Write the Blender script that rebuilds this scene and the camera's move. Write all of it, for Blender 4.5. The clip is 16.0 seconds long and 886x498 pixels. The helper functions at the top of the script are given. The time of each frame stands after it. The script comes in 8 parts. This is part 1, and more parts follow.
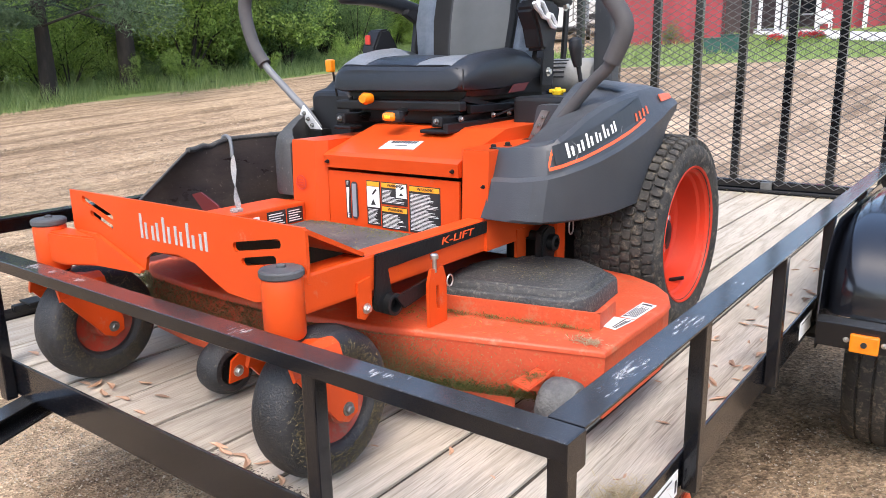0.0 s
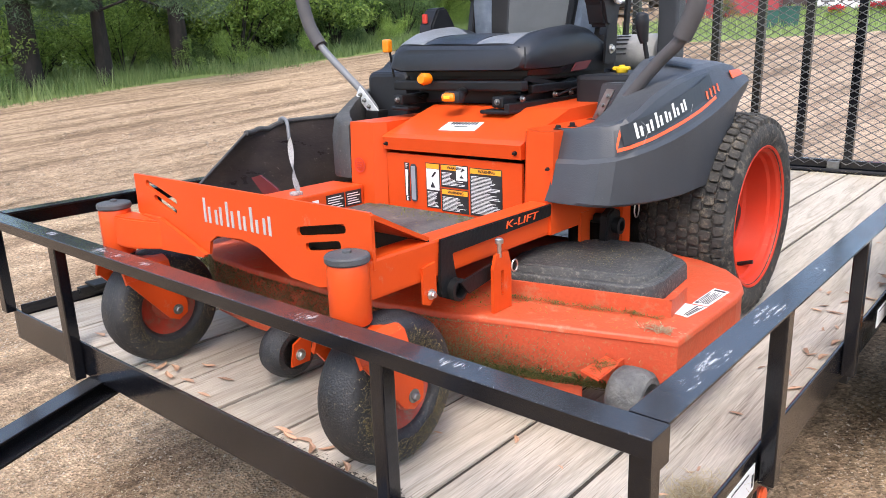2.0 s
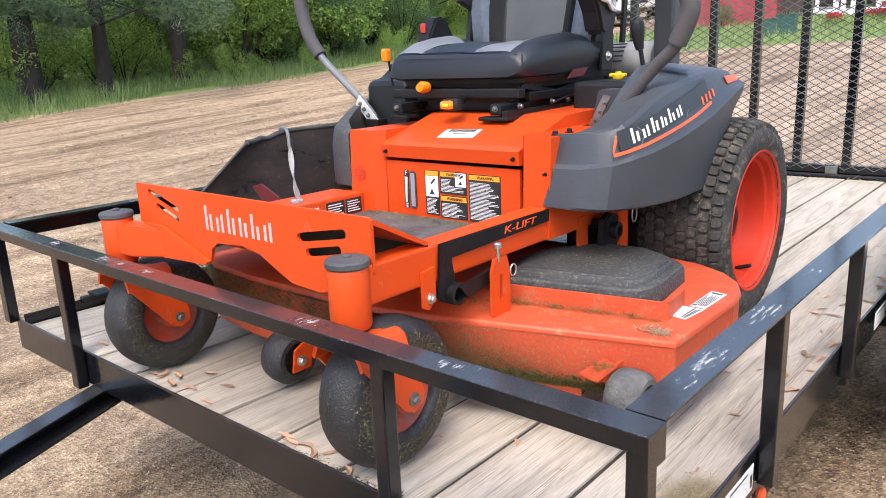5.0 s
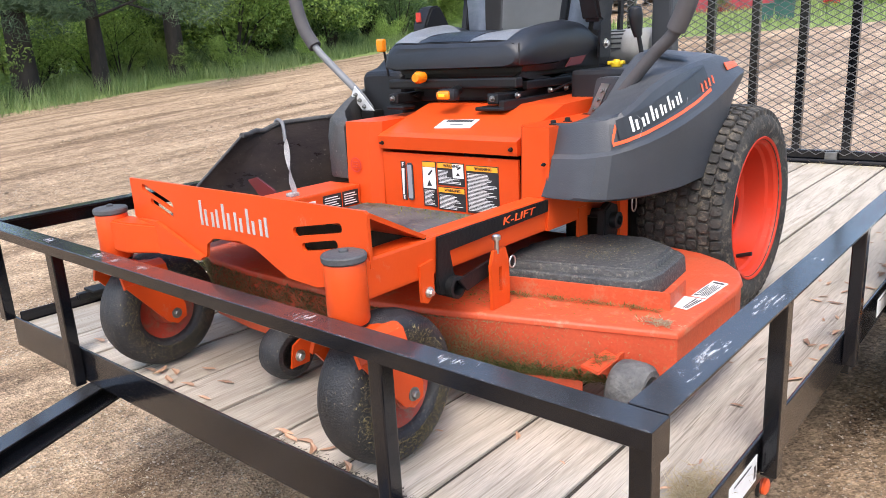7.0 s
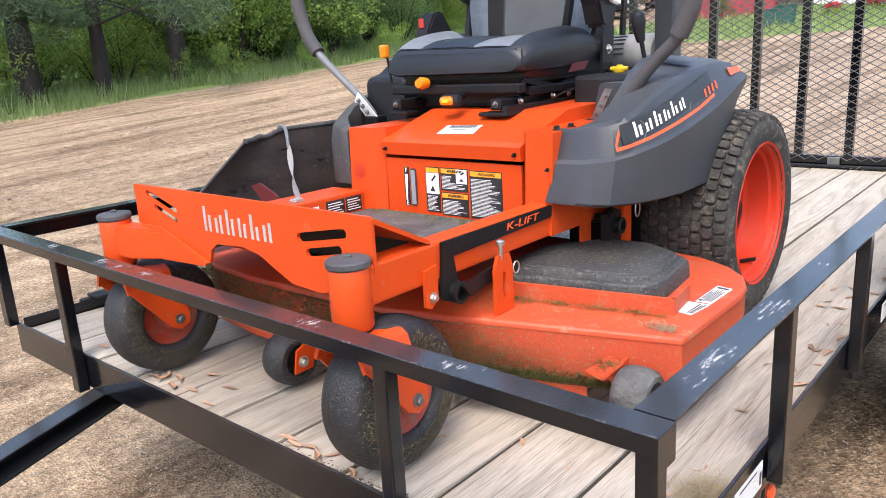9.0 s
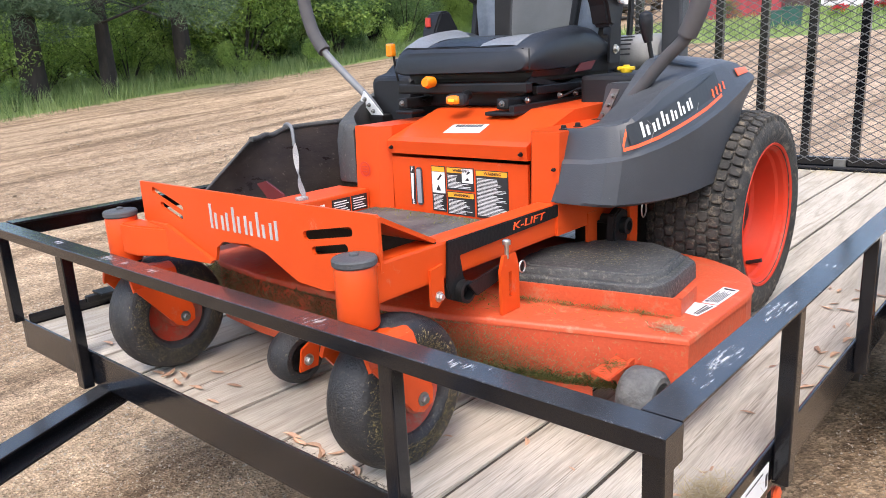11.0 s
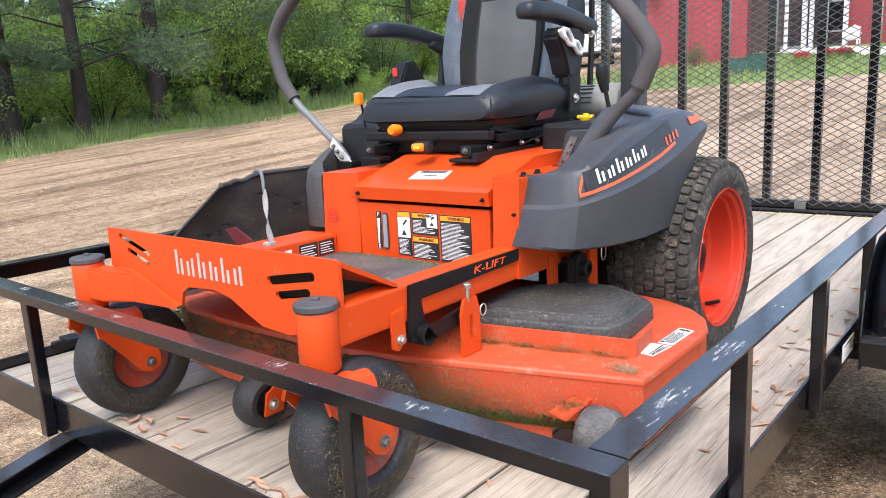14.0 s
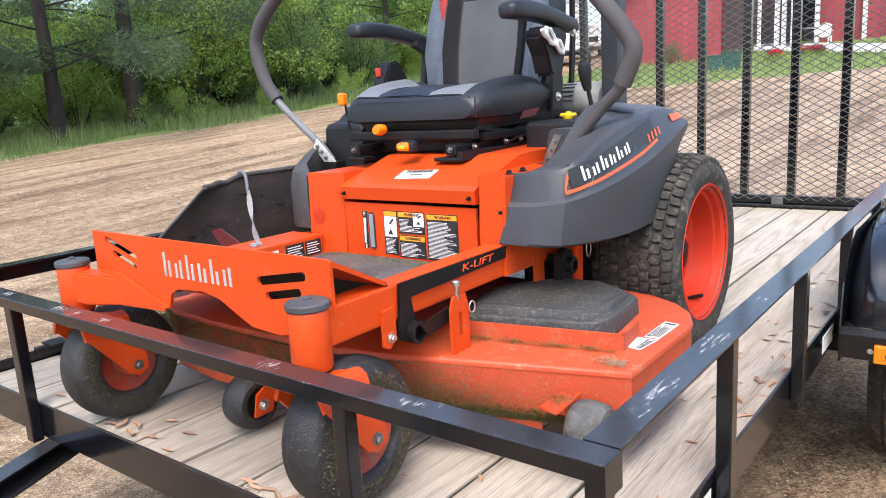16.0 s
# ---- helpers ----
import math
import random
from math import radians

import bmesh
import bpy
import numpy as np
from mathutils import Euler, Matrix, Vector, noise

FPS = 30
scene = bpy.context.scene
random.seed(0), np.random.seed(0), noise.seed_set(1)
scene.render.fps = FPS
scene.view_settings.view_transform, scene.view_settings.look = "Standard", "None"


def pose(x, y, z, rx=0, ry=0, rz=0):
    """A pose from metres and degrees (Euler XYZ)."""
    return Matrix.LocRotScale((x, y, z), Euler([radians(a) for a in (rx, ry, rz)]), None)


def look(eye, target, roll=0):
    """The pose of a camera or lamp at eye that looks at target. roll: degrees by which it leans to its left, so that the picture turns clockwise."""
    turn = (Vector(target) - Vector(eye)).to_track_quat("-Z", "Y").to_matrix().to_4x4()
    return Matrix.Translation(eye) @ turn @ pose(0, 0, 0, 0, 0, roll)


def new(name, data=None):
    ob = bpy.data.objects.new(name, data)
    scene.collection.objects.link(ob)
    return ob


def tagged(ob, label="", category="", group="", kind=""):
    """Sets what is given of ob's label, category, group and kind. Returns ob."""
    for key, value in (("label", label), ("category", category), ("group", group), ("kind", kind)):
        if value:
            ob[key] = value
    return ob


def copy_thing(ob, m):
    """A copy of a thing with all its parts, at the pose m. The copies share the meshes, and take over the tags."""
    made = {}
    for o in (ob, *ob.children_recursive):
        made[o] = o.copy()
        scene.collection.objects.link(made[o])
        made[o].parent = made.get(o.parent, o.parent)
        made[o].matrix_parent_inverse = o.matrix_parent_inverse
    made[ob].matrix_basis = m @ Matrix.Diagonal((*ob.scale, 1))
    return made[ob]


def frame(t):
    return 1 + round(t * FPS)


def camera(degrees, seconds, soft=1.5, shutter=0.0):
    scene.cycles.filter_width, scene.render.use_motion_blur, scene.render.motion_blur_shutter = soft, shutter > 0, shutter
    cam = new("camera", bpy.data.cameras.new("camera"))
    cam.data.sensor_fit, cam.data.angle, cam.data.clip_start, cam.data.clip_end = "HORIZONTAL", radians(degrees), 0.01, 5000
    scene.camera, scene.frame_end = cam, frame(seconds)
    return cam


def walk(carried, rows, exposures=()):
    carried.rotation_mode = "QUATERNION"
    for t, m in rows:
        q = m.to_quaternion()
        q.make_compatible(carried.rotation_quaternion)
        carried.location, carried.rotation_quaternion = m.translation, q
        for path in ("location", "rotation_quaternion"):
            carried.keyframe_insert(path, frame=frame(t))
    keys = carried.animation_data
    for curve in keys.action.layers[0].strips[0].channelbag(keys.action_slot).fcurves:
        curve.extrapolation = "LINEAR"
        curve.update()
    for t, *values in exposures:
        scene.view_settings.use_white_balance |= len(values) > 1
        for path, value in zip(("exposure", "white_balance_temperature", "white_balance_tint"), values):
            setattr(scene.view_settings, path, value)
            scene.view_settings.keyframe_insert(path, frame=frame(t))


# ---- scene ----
cam = camera(61.5, 16.0, soft=0.85)
PATH = [
    (0, (0.367, -0.726, 1.279), (-0.813, 0.818, 0.806), -1.1),
    (0.5, (0.331, -0.741, 1.264), (-0.928, 0.726, 0.751), 0.7),
    (1, (0.307, -0.733, 1.287), (-0.975, 0.71, 0.765), -0.0),
    (1.5, (0.308, -0.717, 1.278), (-0.97, 0.728, 0.749), -1.5),
    (2, (0.319, -0.723, 1.281), (-0.95, 0.732, 0.759), -2.0),
    (2.5, (0.326, -0.726, 1.284), (-0.937, 0.74, 0.781), -1.8),
    (3, (0.33, -0.725, 1.281), (-0.929, 0.748, 0.79), -1.7),
    (3.5, (0.328, -0.721, 1.279), (-0.934, 0.754, 0.799), -1.6),
    (4, (0.33, -0.723, 1.283), (-0.937, 0.748, 0.805), -1.8),
    (4.5, (0.331, -0.731, 1.282), (-0.941, 0.735, 0.799), -2.1),
    (5, (0.333, -0.733, 1.275), (-0.943, 0.726, 0.779), -2.5),
    (7.5, (0.321, -0.716, 1.275), (-0.948, 0.739, 0.754), -3.3),
    (8, (0.322, -0.719, 1.277), (-0.949, 0.739, 0.765), -3.3),
    (8.5, (0.323, -0.716, 1.277), (-0.95, 0.741, 0.77), -3.3),
    (9, (0.319, -0.72, 1.275), (-0.957, 0.735, 0.768), -3.3),
    (11.5, (0.314, -0.722, 1.273), (-0.97, 0.727, 0.769), -2.9),
    (12, (0.318, -0.72, 1.277), (-0.956, 0.744, 0.797), -2.2),
    (12.5, (0.315, -0.72, 1.289), (-0.953, 0.759, 0.837), -1.6),
    (13, (0.302, -0.717, 1.296), (-0.963, 0.773, 0.871), -1.6),
    (13.5, (0.286, -0.758, 1.288), (-0.975, 0.74, 0.879), -2.0),
    (14, (0.36, -0.728, 1.283), (-0.889, 0.783, 0.884), -2.9),
    (14.5, (0.369, -0.748, 1.286), (-0.863, 0.776, 0.887), -3.8),
    (15, (0.347, -0.746, 1.285), (-0.87, 0.791, 0.887), -4.0),
    (15.5, (0.355, -0.747, 1.286), (-0.854, 0.795, 0.885), -3.9),
    (16, (0.354, -0.748, 1.283), (-0.852, 0.795, 0.881), -3.4),
]
walk(cam, [(t, look(eye, target, roll)) for t, eye, target, roll in PATH])

# ---- light ----
from mathutils.geometry import tessellate_polygon

world = bpy.data.worlds.new("overcast_sky")
scene.world = world
world.use_nodes = True
wn = world.node_tree
wn.nodes.clear()
sky = wn.nodes.new("ShaderNodeTexSky")
sky.sky_type = "NISHITA"
sky.sun_disc = False
sky.sun_elevation = radians(58)
sky.sun_rotation = radians(150)
sky.air_density, sky.dust_density, sky.ozone_density = 1.0, 3.0, 1.2
grey = wn.nodes.new("ShaderNodeHueSaturation")
grey.inputs["Saturation"].default_value = 1.02
back = wn.nodes.new("ShaderNodeBackground")
back.inputs["Strength"].default_value = 0.15
wout = wn.nodes.new("ShaderNodeOutputWorld")
wn.links.new(sky.outputs[0], grey.inputs["Color"])
wn.links.new(grey.outputs[0], back.inputs["Color"])
wn.links.new(back.outputs[0], wout.inputs["Surface"])
sun_data = bpy.data.lights.new("sun", "SUN")
sun_data.energy, sun_data.angle, sun_data.color = 0.60, radians(28), (1.0, 0.99, 1.0)
sun = new("sun", sun_data)
sun.matrix_basis = look((4.0, -6.9, 12.8), (0, 0, 0))
scene.view_settings.exposure = 1.56


# ---- materials ----
def surf(name, c1, c2, scale=6.0, rough=0.5, rough2=None, bump=0.0, bscale=60.0, metal=0.0,
         fine=None, wear=None, stretch=(1, 1, 1), rand=0.0, island=0.0, coat=0.0, spec=0.5, dust_sheen=None):
    """Two tones mixed by soft noise, a fine grain, optional wear patches, bump and gloss variation."""
    m = bpy.data.materials.new(name)
    m.use_nodes = True
    nt = m.node_tree
    n, l = nt.nodes, nt.links
    b = n["Principled BSDF"]
    tc = n.new("ShaderNodeTexCoord")
    mp = n.new("ShaderNodeMapping")
    mp.inputs["Scale"].default_value = stretch
    l.new(tc.outputs["Object"], mp.inputs["Vector"])
    big = n.new("ShaderNodeTexNoise")
    big.inputs["Scale"].default_value = scale
    big.inputs["Detail"].default_value = 6
    big.inputs["Roughness"].default_value = 0.65
    l.new(mp.outputs[0], big.inputs["Vector"])
    ramp = n.new("ShaderNodeValToRGB")
    ramp.color_ramp.elements[0].position, ramp.color_ramp.elements[1].position = 0.35, 0.68
    ramp.color_ramp.elements[0].color = (*c1, 1)
    ramp.color_ramp.elements[1].color = (*c2, 1)
    l.new(big.outputs[0], ramp.inputs[0])
    col = ramp.outputs[0]
    small = n.new("ShaderNodeTexNoise")
    small.inputs["Scale"].default_value = bscale
    small.inputs["Detail"].default_value = 5
    l.new(mp.outputs[0], small.inputs["Vector"])
    if fine:
        mx = n.new("ShaderNodeMix")
        mx.data_type, mx.blend_type = "RGBA", "OVERLAY"
        mx.inputs[0].default_value = fine
        l.new(col, mx.inputs[6])
        l.new(small.outputs[0], mx.inputs[7])
        col = mx.outputs[2]
    if wear:
        wc, lo, hi, ws = wear
        w = n.new("ShaderNodeTexNoise")
        w.inputs["Scale"].default_value = ws
        w.inputs["Detail"].default_value = 9
        w.inputs["Roughness"].default_value = 0.75
        l.new(tc.outputs["Object"], w.inputs["Vector"])
        wr = n.new("ShaderNodeMapRange")
        wr.inputs[1].default_value, wr.inputs[2].default_value = lo, hi
        l.new(w.outputs[0], wr.inputs[0])
        mx = n.new("ShaderNodeMix")
        mx.data_type = "RGBA"
        l.new(wr.outputs[0], mx.inputs[0])
        l.new(col, mx.inputs[6])
        mx.inputs[7].default_value = (*wc, 1)
        col = mx.outputs[2]
    if rand or island:
        src = n.new("ShaderNodeObjectInfo").outputs["Random"] if rand else n.new("ShaderNodeNewGeometry").outputs["Random Per Island"]
        amt = rand or island
        mr = n.new("ShaderNodeMapRange")
        mr.inputs[3].default_value, mr.inputs[4].default_value = 1 - amt, 1 + amt
        l.new(src, mr.inputs[0])
        hs = n.new("ShaderNodeHueSaturation")
        l.new(mr.outputs[0], hs.inputs["Value"])
        l.new(col, hs.inputs["Color"])
        col = hs.outputs[0]
    if dust_sheen:
        # upward faces tinted paler: sky sheen painted in, with some thin dust
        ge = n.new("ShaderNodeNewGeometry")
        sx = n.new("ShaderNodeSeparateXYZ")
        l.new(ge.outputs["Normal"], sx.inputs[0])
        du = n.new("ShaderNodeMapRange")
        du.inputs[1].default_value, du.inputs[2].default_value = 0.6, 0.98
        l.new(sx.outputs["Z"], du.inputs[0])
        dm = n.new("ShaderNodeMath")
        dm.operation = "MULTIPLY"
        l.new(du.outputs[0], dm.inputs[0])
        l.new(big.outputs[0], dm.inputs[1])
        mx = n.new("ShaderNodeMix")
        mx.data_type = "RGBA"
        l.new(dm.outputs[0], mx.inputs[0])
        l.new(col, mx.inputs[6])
        mx.inputs[7].default_value = (*dust_sheen, 1)
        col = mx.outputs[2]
    l.new(col, b.inputs["Base Color"])
    mr = n.new("ShaderNodeMapRange")
    mr.inputs[3].default_value, mr.inputs[4].default_value = rough, rough if rough2 is None else rough2
    mr.inputs[1].default_value, mr.inputs[2].default_value = 0.3, 0.7
    l.new(big.outputs[0], mr.inputs[0])
    l.new(mr.outputs[0], b.inputs["Roughness"])
    b.inputs["Metallic"].default_value = metal
    b.inputs["Coat Weight"].default_value = coat
    b.inputs["Coat Roughness"].default_value = 0.12
    b.inputs["Specular IOR Level"].default_value = spec
    if bump:
        bp = n.new("ShaderNodeBump")
        bp.inputs["Strength"].default_value = bump
        bp.inputs["Distance"].default_value = 0.01
        l.new(small.outputs[0], bp.inputs["Height"])
        l.new(bp.outputs[0], b.inputs["Normal"])
    return m


def leaf_mat(name, c1, c2, gloss=0.55):
    m = bpy.data.materials.new(name)
    m.use_nodes = True
    nt = m.node_tree
    n, l = nt.nodes, nt.links
    b = n["Principled BSDF"]
    g = n.new("ShaderNodeNewGeometry")
    ramp = n.new("ShaderNodeValToRGB")
    ramp.color_ramp.elements[0].color = (*c1, 1)
    ramp.color_ramp.elements[1].color = (*c2, 1)
    l.new(g.outputs["Random Per Island"], ramp.inputs[0])
    oi = n.new("ShaderNodeObjectInfo")
    mr = n.new("ShaderNodeMapRange")
    mr.inputs[3].default_value, mr.inputs[4].default_value = 0.75, 1.25
    l.new(oi.outputs["Random"], mr.inputs[0])
    hs = n.new("ShaderNodeHueSaturation")
    l.new(ramp.outputs[0], hs.inputs["Color"])
    l.new(mr.outputs[0], hs.inputs["Value"])
    l.new(hs.outputs[0], b.inputs["Base Color"])
    b.inputs["Roughness"].default_value = gloss
    tr = n.new("ShaderNodeBsdfTranslucent")
    l.new(hs.outputs[0], tr.inputs[0])
    ad = n.new("ShaderNodeMixShader")
    ad.inputs[0].default_value = 0.5
    l.new(b.outputs[0], ad.inputs[1])
    l.new(tr.outputs[0], ad.inputs[2])
    l.new(ad.outputs[0], n["Material Output"].inputs[0])
    return m


def wood_mat():
    m = bpy.data.materials.new("weathered_planks")
    m.use_nodes = True
    nt = m.node_tree
    n, l = nt.nodes, nt.links
    b = n["Principled BSDF"]
    tc = n.new("ShaderNodeTexCoord")
    oi = n.new("ShaderNodeObjectInfo")
    add = n.new("ShaderNodeVectorMath")
    add.operation = "MULTIPLY_ADD"
    l.new(oi.outputs["Random"], add.inputs[0])
    add.inputs[1].default_value = (37.0, 91.0, 13.0)
    l.new(tc.outputs["Object"], add.inputs[2])
    warp = n.new("ShaderNodeTexNoise")
    warp.inputs["Scale"].default_value = 0.9
    warp.inputs["Detail"].default_value = 2
    l.new(add.outputs[0], warp.inputs["Vector"])
    sub = n.new("ShaderNodeVectorMath")
    sub.operation = "MULTIPLY_ADD"
    l.new(warp.outputs["Color"], sub.inputs[0])
    sub.inputs[1].default_value = (0.03, 0.0, 0.0)
    l.new(add.outputs[0], sub.inputs[2])
    mp = n.new("ShaderNodeMapping")
    mp.inputs["Scale"].default_value = (1.0, 0.07, 1.0)
    l.new(sub.outputs[0], mp.inputs["Vector"])
    field = n.new("ShaderNodeTexNoise")
    field.inputs["Scale"].default_value = 5.5
    field.inputs["Detail"].default_value = 2.5
    field.inputs["Roughness"].default_value = 0.45
    l.new(mp.outputs[0], field.inputs["Vector"])
    many = n.new("ShaderNodeMath")
    many.operation = "MULTIPLY"
    many.inputs[1].default_value = 75.0
    l.new(field.outputs[0], many.inputs[0])
    wave = n.new("ShaderNodeMath")
    wave.operation = "SINE"
    l.new(many.outputs[0], wave.inputs[0])
    rings = n.new("ShaderNodeMapRange")
    rings.inputs[1].default_value, rings.inputs[2].default_value = -1.0, 1.0
    l.new(wave.outputs[0], rings.inputs[0])
    mp2 = n.new("ShaderNodeMapping")
    mp2.inputs["Scale"].default_value = (1.0, 0.05, 1.0)
    l.new(sub.outputs[0], mp2.inputs["Vector"])
    grain = n.new("ShaderNodeTexNoise")
    grain.inputs["Scale"].default_value = 420
    grain.inputs["Detail"].default_value = 6
    l.new(mp2.outputs[0], grain.inputs["Vector"])
    r1 = n.new("ShaderNodeValToRGB")
    e = r1.color_ramp.elements
    e[0].position, e[0].color = 0.0, (0.375, 0.325, 0.258, 1)
    e[1].position, e[1].color = 0.9, (0.480, 0.425, 0.348, 1)
    mid = e.new(0.16)
    mid.color = (0.432, 0.378, 0.306, 1)
    l.new(rings.outputs[0], r1.inputs[0])
    mx = n.new("ShaderNodeMix")
    mx.data_type, mx.blend_type = "RGBA", "OVERLAY"
    mx.inputs[0].default_value = 0.5
    l.new(r1.outputs[0], mx.inputs[6])
    l.new(grain.outputs[0], mx.inputs[7])
    dirt = n.new("ShaderNodeTexNoise")
    dirt.inputs["Scale"].default_value = 3.1
    dirt.inputs["Detail"].default_value = 9
    dirt.inputs["Roughness"].default_value = 0.7
    l.new(add.outputs[0], dirt.inputs["Vector"])
    dr = n.new("ShaderNodeMapRange")
    dr.inputs[1].default_value, dr.inputs[2].default_value = 0.50, 0.78
    dr.inputs[4].default_value = 0.65
    l.new(dirt.outputs[0], dr.inputs[0])
    mx2 = n.new("ShaderNodeMix")
    mx2.data_type = "RGBA"
    l.new(dr.outputs[0], mx2.inputs[0])
    l.new(mx.outputs[2], mx2.inputs[6])
    mx2.inputs[7].default_value = (0.40, 0.345, 0.275, 1)
    mr = n.new("ShaderNodeMapRange")
    mr.inputs[3].default_value, mr.inputs[4].default_value = 0.88, 1.12
    l.new(oi.outputs["Random"], mr.inputs[0])
    # knots: small dark eyes, drawn out along the board
    kp = n.new("ShaderNodeMapping")
    kp.inputs["Scale"].default_value = (5.4, 1.5, 0.0)
    l.new(sub.outputs[0], kp.inputs["Vector"])
    kv = n.new("ShaderNodeTexVoronoi")
    kv.inputs["Scale"].default_value = 1.0
    l.new(kp.outputs[0], kv.inputs["Vector"])
    kr = n.new("ShaderNodeMapRange")
    kr.inputs[1].default_value, kr.inputs[2].default_value = 0.035, 0.075
    kr.inputs[3].default_value, kr.inputs[4].default_value = 0.8, 0.0
    l.new(kv.outputs["Distance"], kr.inputs[0])
    mk = n.new("ShaderNodeMix")
    mk.data_type = "RGBA"
    l.new(kr.outputs[0], mk.inputs[0])
    l.new(mx2.outputs[2], mk.inputs[6])
    mk.inputs[7].default_value = (0.17, 0.12, 0.085, 1)
    # drying cracks: short, thin and dark, along the grain
    cp = n.new("ShaderNodeMapping")
    cp.inputs["Scale"].default_value = (1.0, 0.022, 1.0)
    l.new(sub.outputs[0], cp.inputs["Vector"])
    cn = n.new("ShaderNodeTexNoise")
    cn.inputs["Scale"].default_value = 210
    cn.inputs["Detail"].default_value = 3
    l.new(cp.outputs[0], cn.inputs["Vector"])
    cr = n.new("ShaderNodeMapRange")
    cr.inputs[1].default_value, cr.inputs[2].default_value = 0.615, 0.66
    cr.inputs[4].default_value = 0.5
    l.new(cn.outputs[0], cr.inputs[0])
    mc = n.new("ShaderNodeMix")
    mc.data_type = "RGBA"
    l.new(cr.outputs[0], mc.inputs[0])
    l.new(mk.outputs[2], mc.inputs[6])
    mc.inputs[7].default_value = (0.16, 0.125, 0.095, 1)
    hs = n.new("ShaderNodeHueSaturation")
    l.new(mr.outputs[0], hs.inputs["Value"])
    l.new(mc.outputs[2], hs.inputs["Color"])
    l.new(hs.outputs[0], b.inputs["Base Color"])
    b.inputs["Roughness"].default_value = 0.85
    b.inputs["Specular IOR Level"].default_value = 0.25
    bp = n.new("ShaderNodeBump")
    bp.inputs["Strength"].default_value = 0.5
    bp.inputs["Distance"].default_value = 0.004
    l.new(grain.outputs[0], bp.inputs["Height"])
    l.new(bp.outputs[0], b.inputs["Normal"])
    return m


def dirt_mat():
    m = bpy.data.materials.new("sandy_dirt")
    m.use_nodes = True
    nt = m.node_tree
    n, l = nt.nodes, nt.links
    b = n["Principled BSDF"]
    tc = n.new("ShaderNodeTexCoord")

    def noise_node(scale, detail, vec):
        t = n.new("ShaderNodeTexNoise")
        t.inputs["Scale"].default_value = scale
        t.inputs["Detail"].default_value = detail
        t.inputs["Roughness"].default_value = 0.7
        l.new(vec, t.inputs["Vector"])
        return t
    mp = n.new("ShaderNodeMapping")
    mp.inputs["Rotation"].default_value = (0, 0, radians(-18))
    mp.inputs["Scale"].default_value = (1.0, 0.12, 1.0)
    l.new(tc.outputs["Object"], mp.inputs["Vector"])
    tracks = noise_node(2.3, 9, mp.outputs[0])
    broad = noise_node(0.35, 4, tc.outputs["Object"])
    gravel = noise_node(60, 5, tc.outputs["Object"])
    vor = n.new("ShaderNodeTexVoronoi")
    vor.inputs["Scale"].default_value = 95
    l.new(tc.outputs["Object"], vor.inputs["Vector"])
    r = n.new("ShaderNodeValToRGB")
    e = r.color_ramp.elements
    e[0].position, e[0].color = 0.37, (0.185, 0.134, 0.093, 1)
    e[1].position, e[1].color = 0.64, (0.425, 0.328, 0.238, 1)
    mm = e.new(0.5)
    mm.color = (0.335, 0.254, 0.182, 1)
    l.new(tracks.outputs[0], r.inputs[0])
    mx = n.new("ShaderNodeMix")
    mx.data_type, mx.blend_type = "RGBA", "OVERLAY"
    mx.inputs[0].default_value = 0.35
    l.new(r.outputs[0], mx.inputs[6])
    l.new(broad.outputs[0], mx.inputs[7])
    mx2 = n.new("ShaderNodeMix")
    mx2.data_type, mx2.blend_type = "RGBA", "OVERLAY"
    mx2.inputs[0].default_value = 0.9
    l.new(mx.outputs[2], mx2.inputs[6])
    l.new(gravel.outputs[0], mx2.inputs[7])
    mx3 = n.new("ShaderNodeMix")
    mx3.data_type, mx3.blend_type = "RGBA", "OVERLAY"
    mx3.inputs[0].default_value = 0.5
    l.new(mx2.outputs[2], mx3.inputs[6])
    vbw = n.new("ShaderNodeRGBToBW")
    l.new(vor.outputs["Color"], vbw.inputs[0])
    l.new(vbw.outputs[0], mx3.inputs[7])
    clod = noise_node(9.0, 12, tc.outputs["Object"])
    cr = n.new("ShaderNodeMapRange")
    cr.inputs[1].default_value, cr.inputs[2].default_value = 0.34, 0.64
    l.new(clod.outputs[0], cr.inputs[0])
    mxc = n.new("ShaderNodeMix")
    mxc.data_type, mxc.blend_type = "RGBA", "OVERLAY"
    mxc.inputs[0].default_value = 0.34
    l.new(mx3.outputs[2], mxc.inputs[6])
    l.new(cr.outputs[0], mxc.inputs[7])
    mx3 = mxc
    hs = n.new("ShaderNodeHueSaturation")
    hs.inputs["Saturation"].default_value = 1.2
    l.new(mx3.outputs[2], hs.inputs["Color"])
    # greyer gravel round the yard
    ga = n.new("ShaderNodeAttribute")
    ga.attribute_name = "yard"
    gg = n.new("ShaderNodeHueSaturation")
    gg.inputs["Saturation"].default_value = 0.88
    gg.inputs["Value"].default_value = 1.14
    l.new(hs.outputs[0], gg.inputs["Color"])
    gm = n.new("ShaderNodeMix")
    gm.data_type = "RGBA"
    l.new(ga.outputs["Fac"], gm.inputs[0])
    l.new(hs.outputs[0], gm.inputs[6])
    l.new(gg.outputs[0], gm.inputs[7])
    soil = gm.outputs[2]
    # turf where the ground's own map says so
    at = n.new("ShaderNodeAttribute")
    at.attribute_name = "turf"
    tn = noise_node(1.8, 6, tc.outputs["Object"])
    ma = n.new("ShaderNodeMath")
    ma.operation = "MULTIPLY_ADD"
    l.new(tn.outputs[0], ma.inputs[0])
    ma.inputs[1].default_value = 0.9
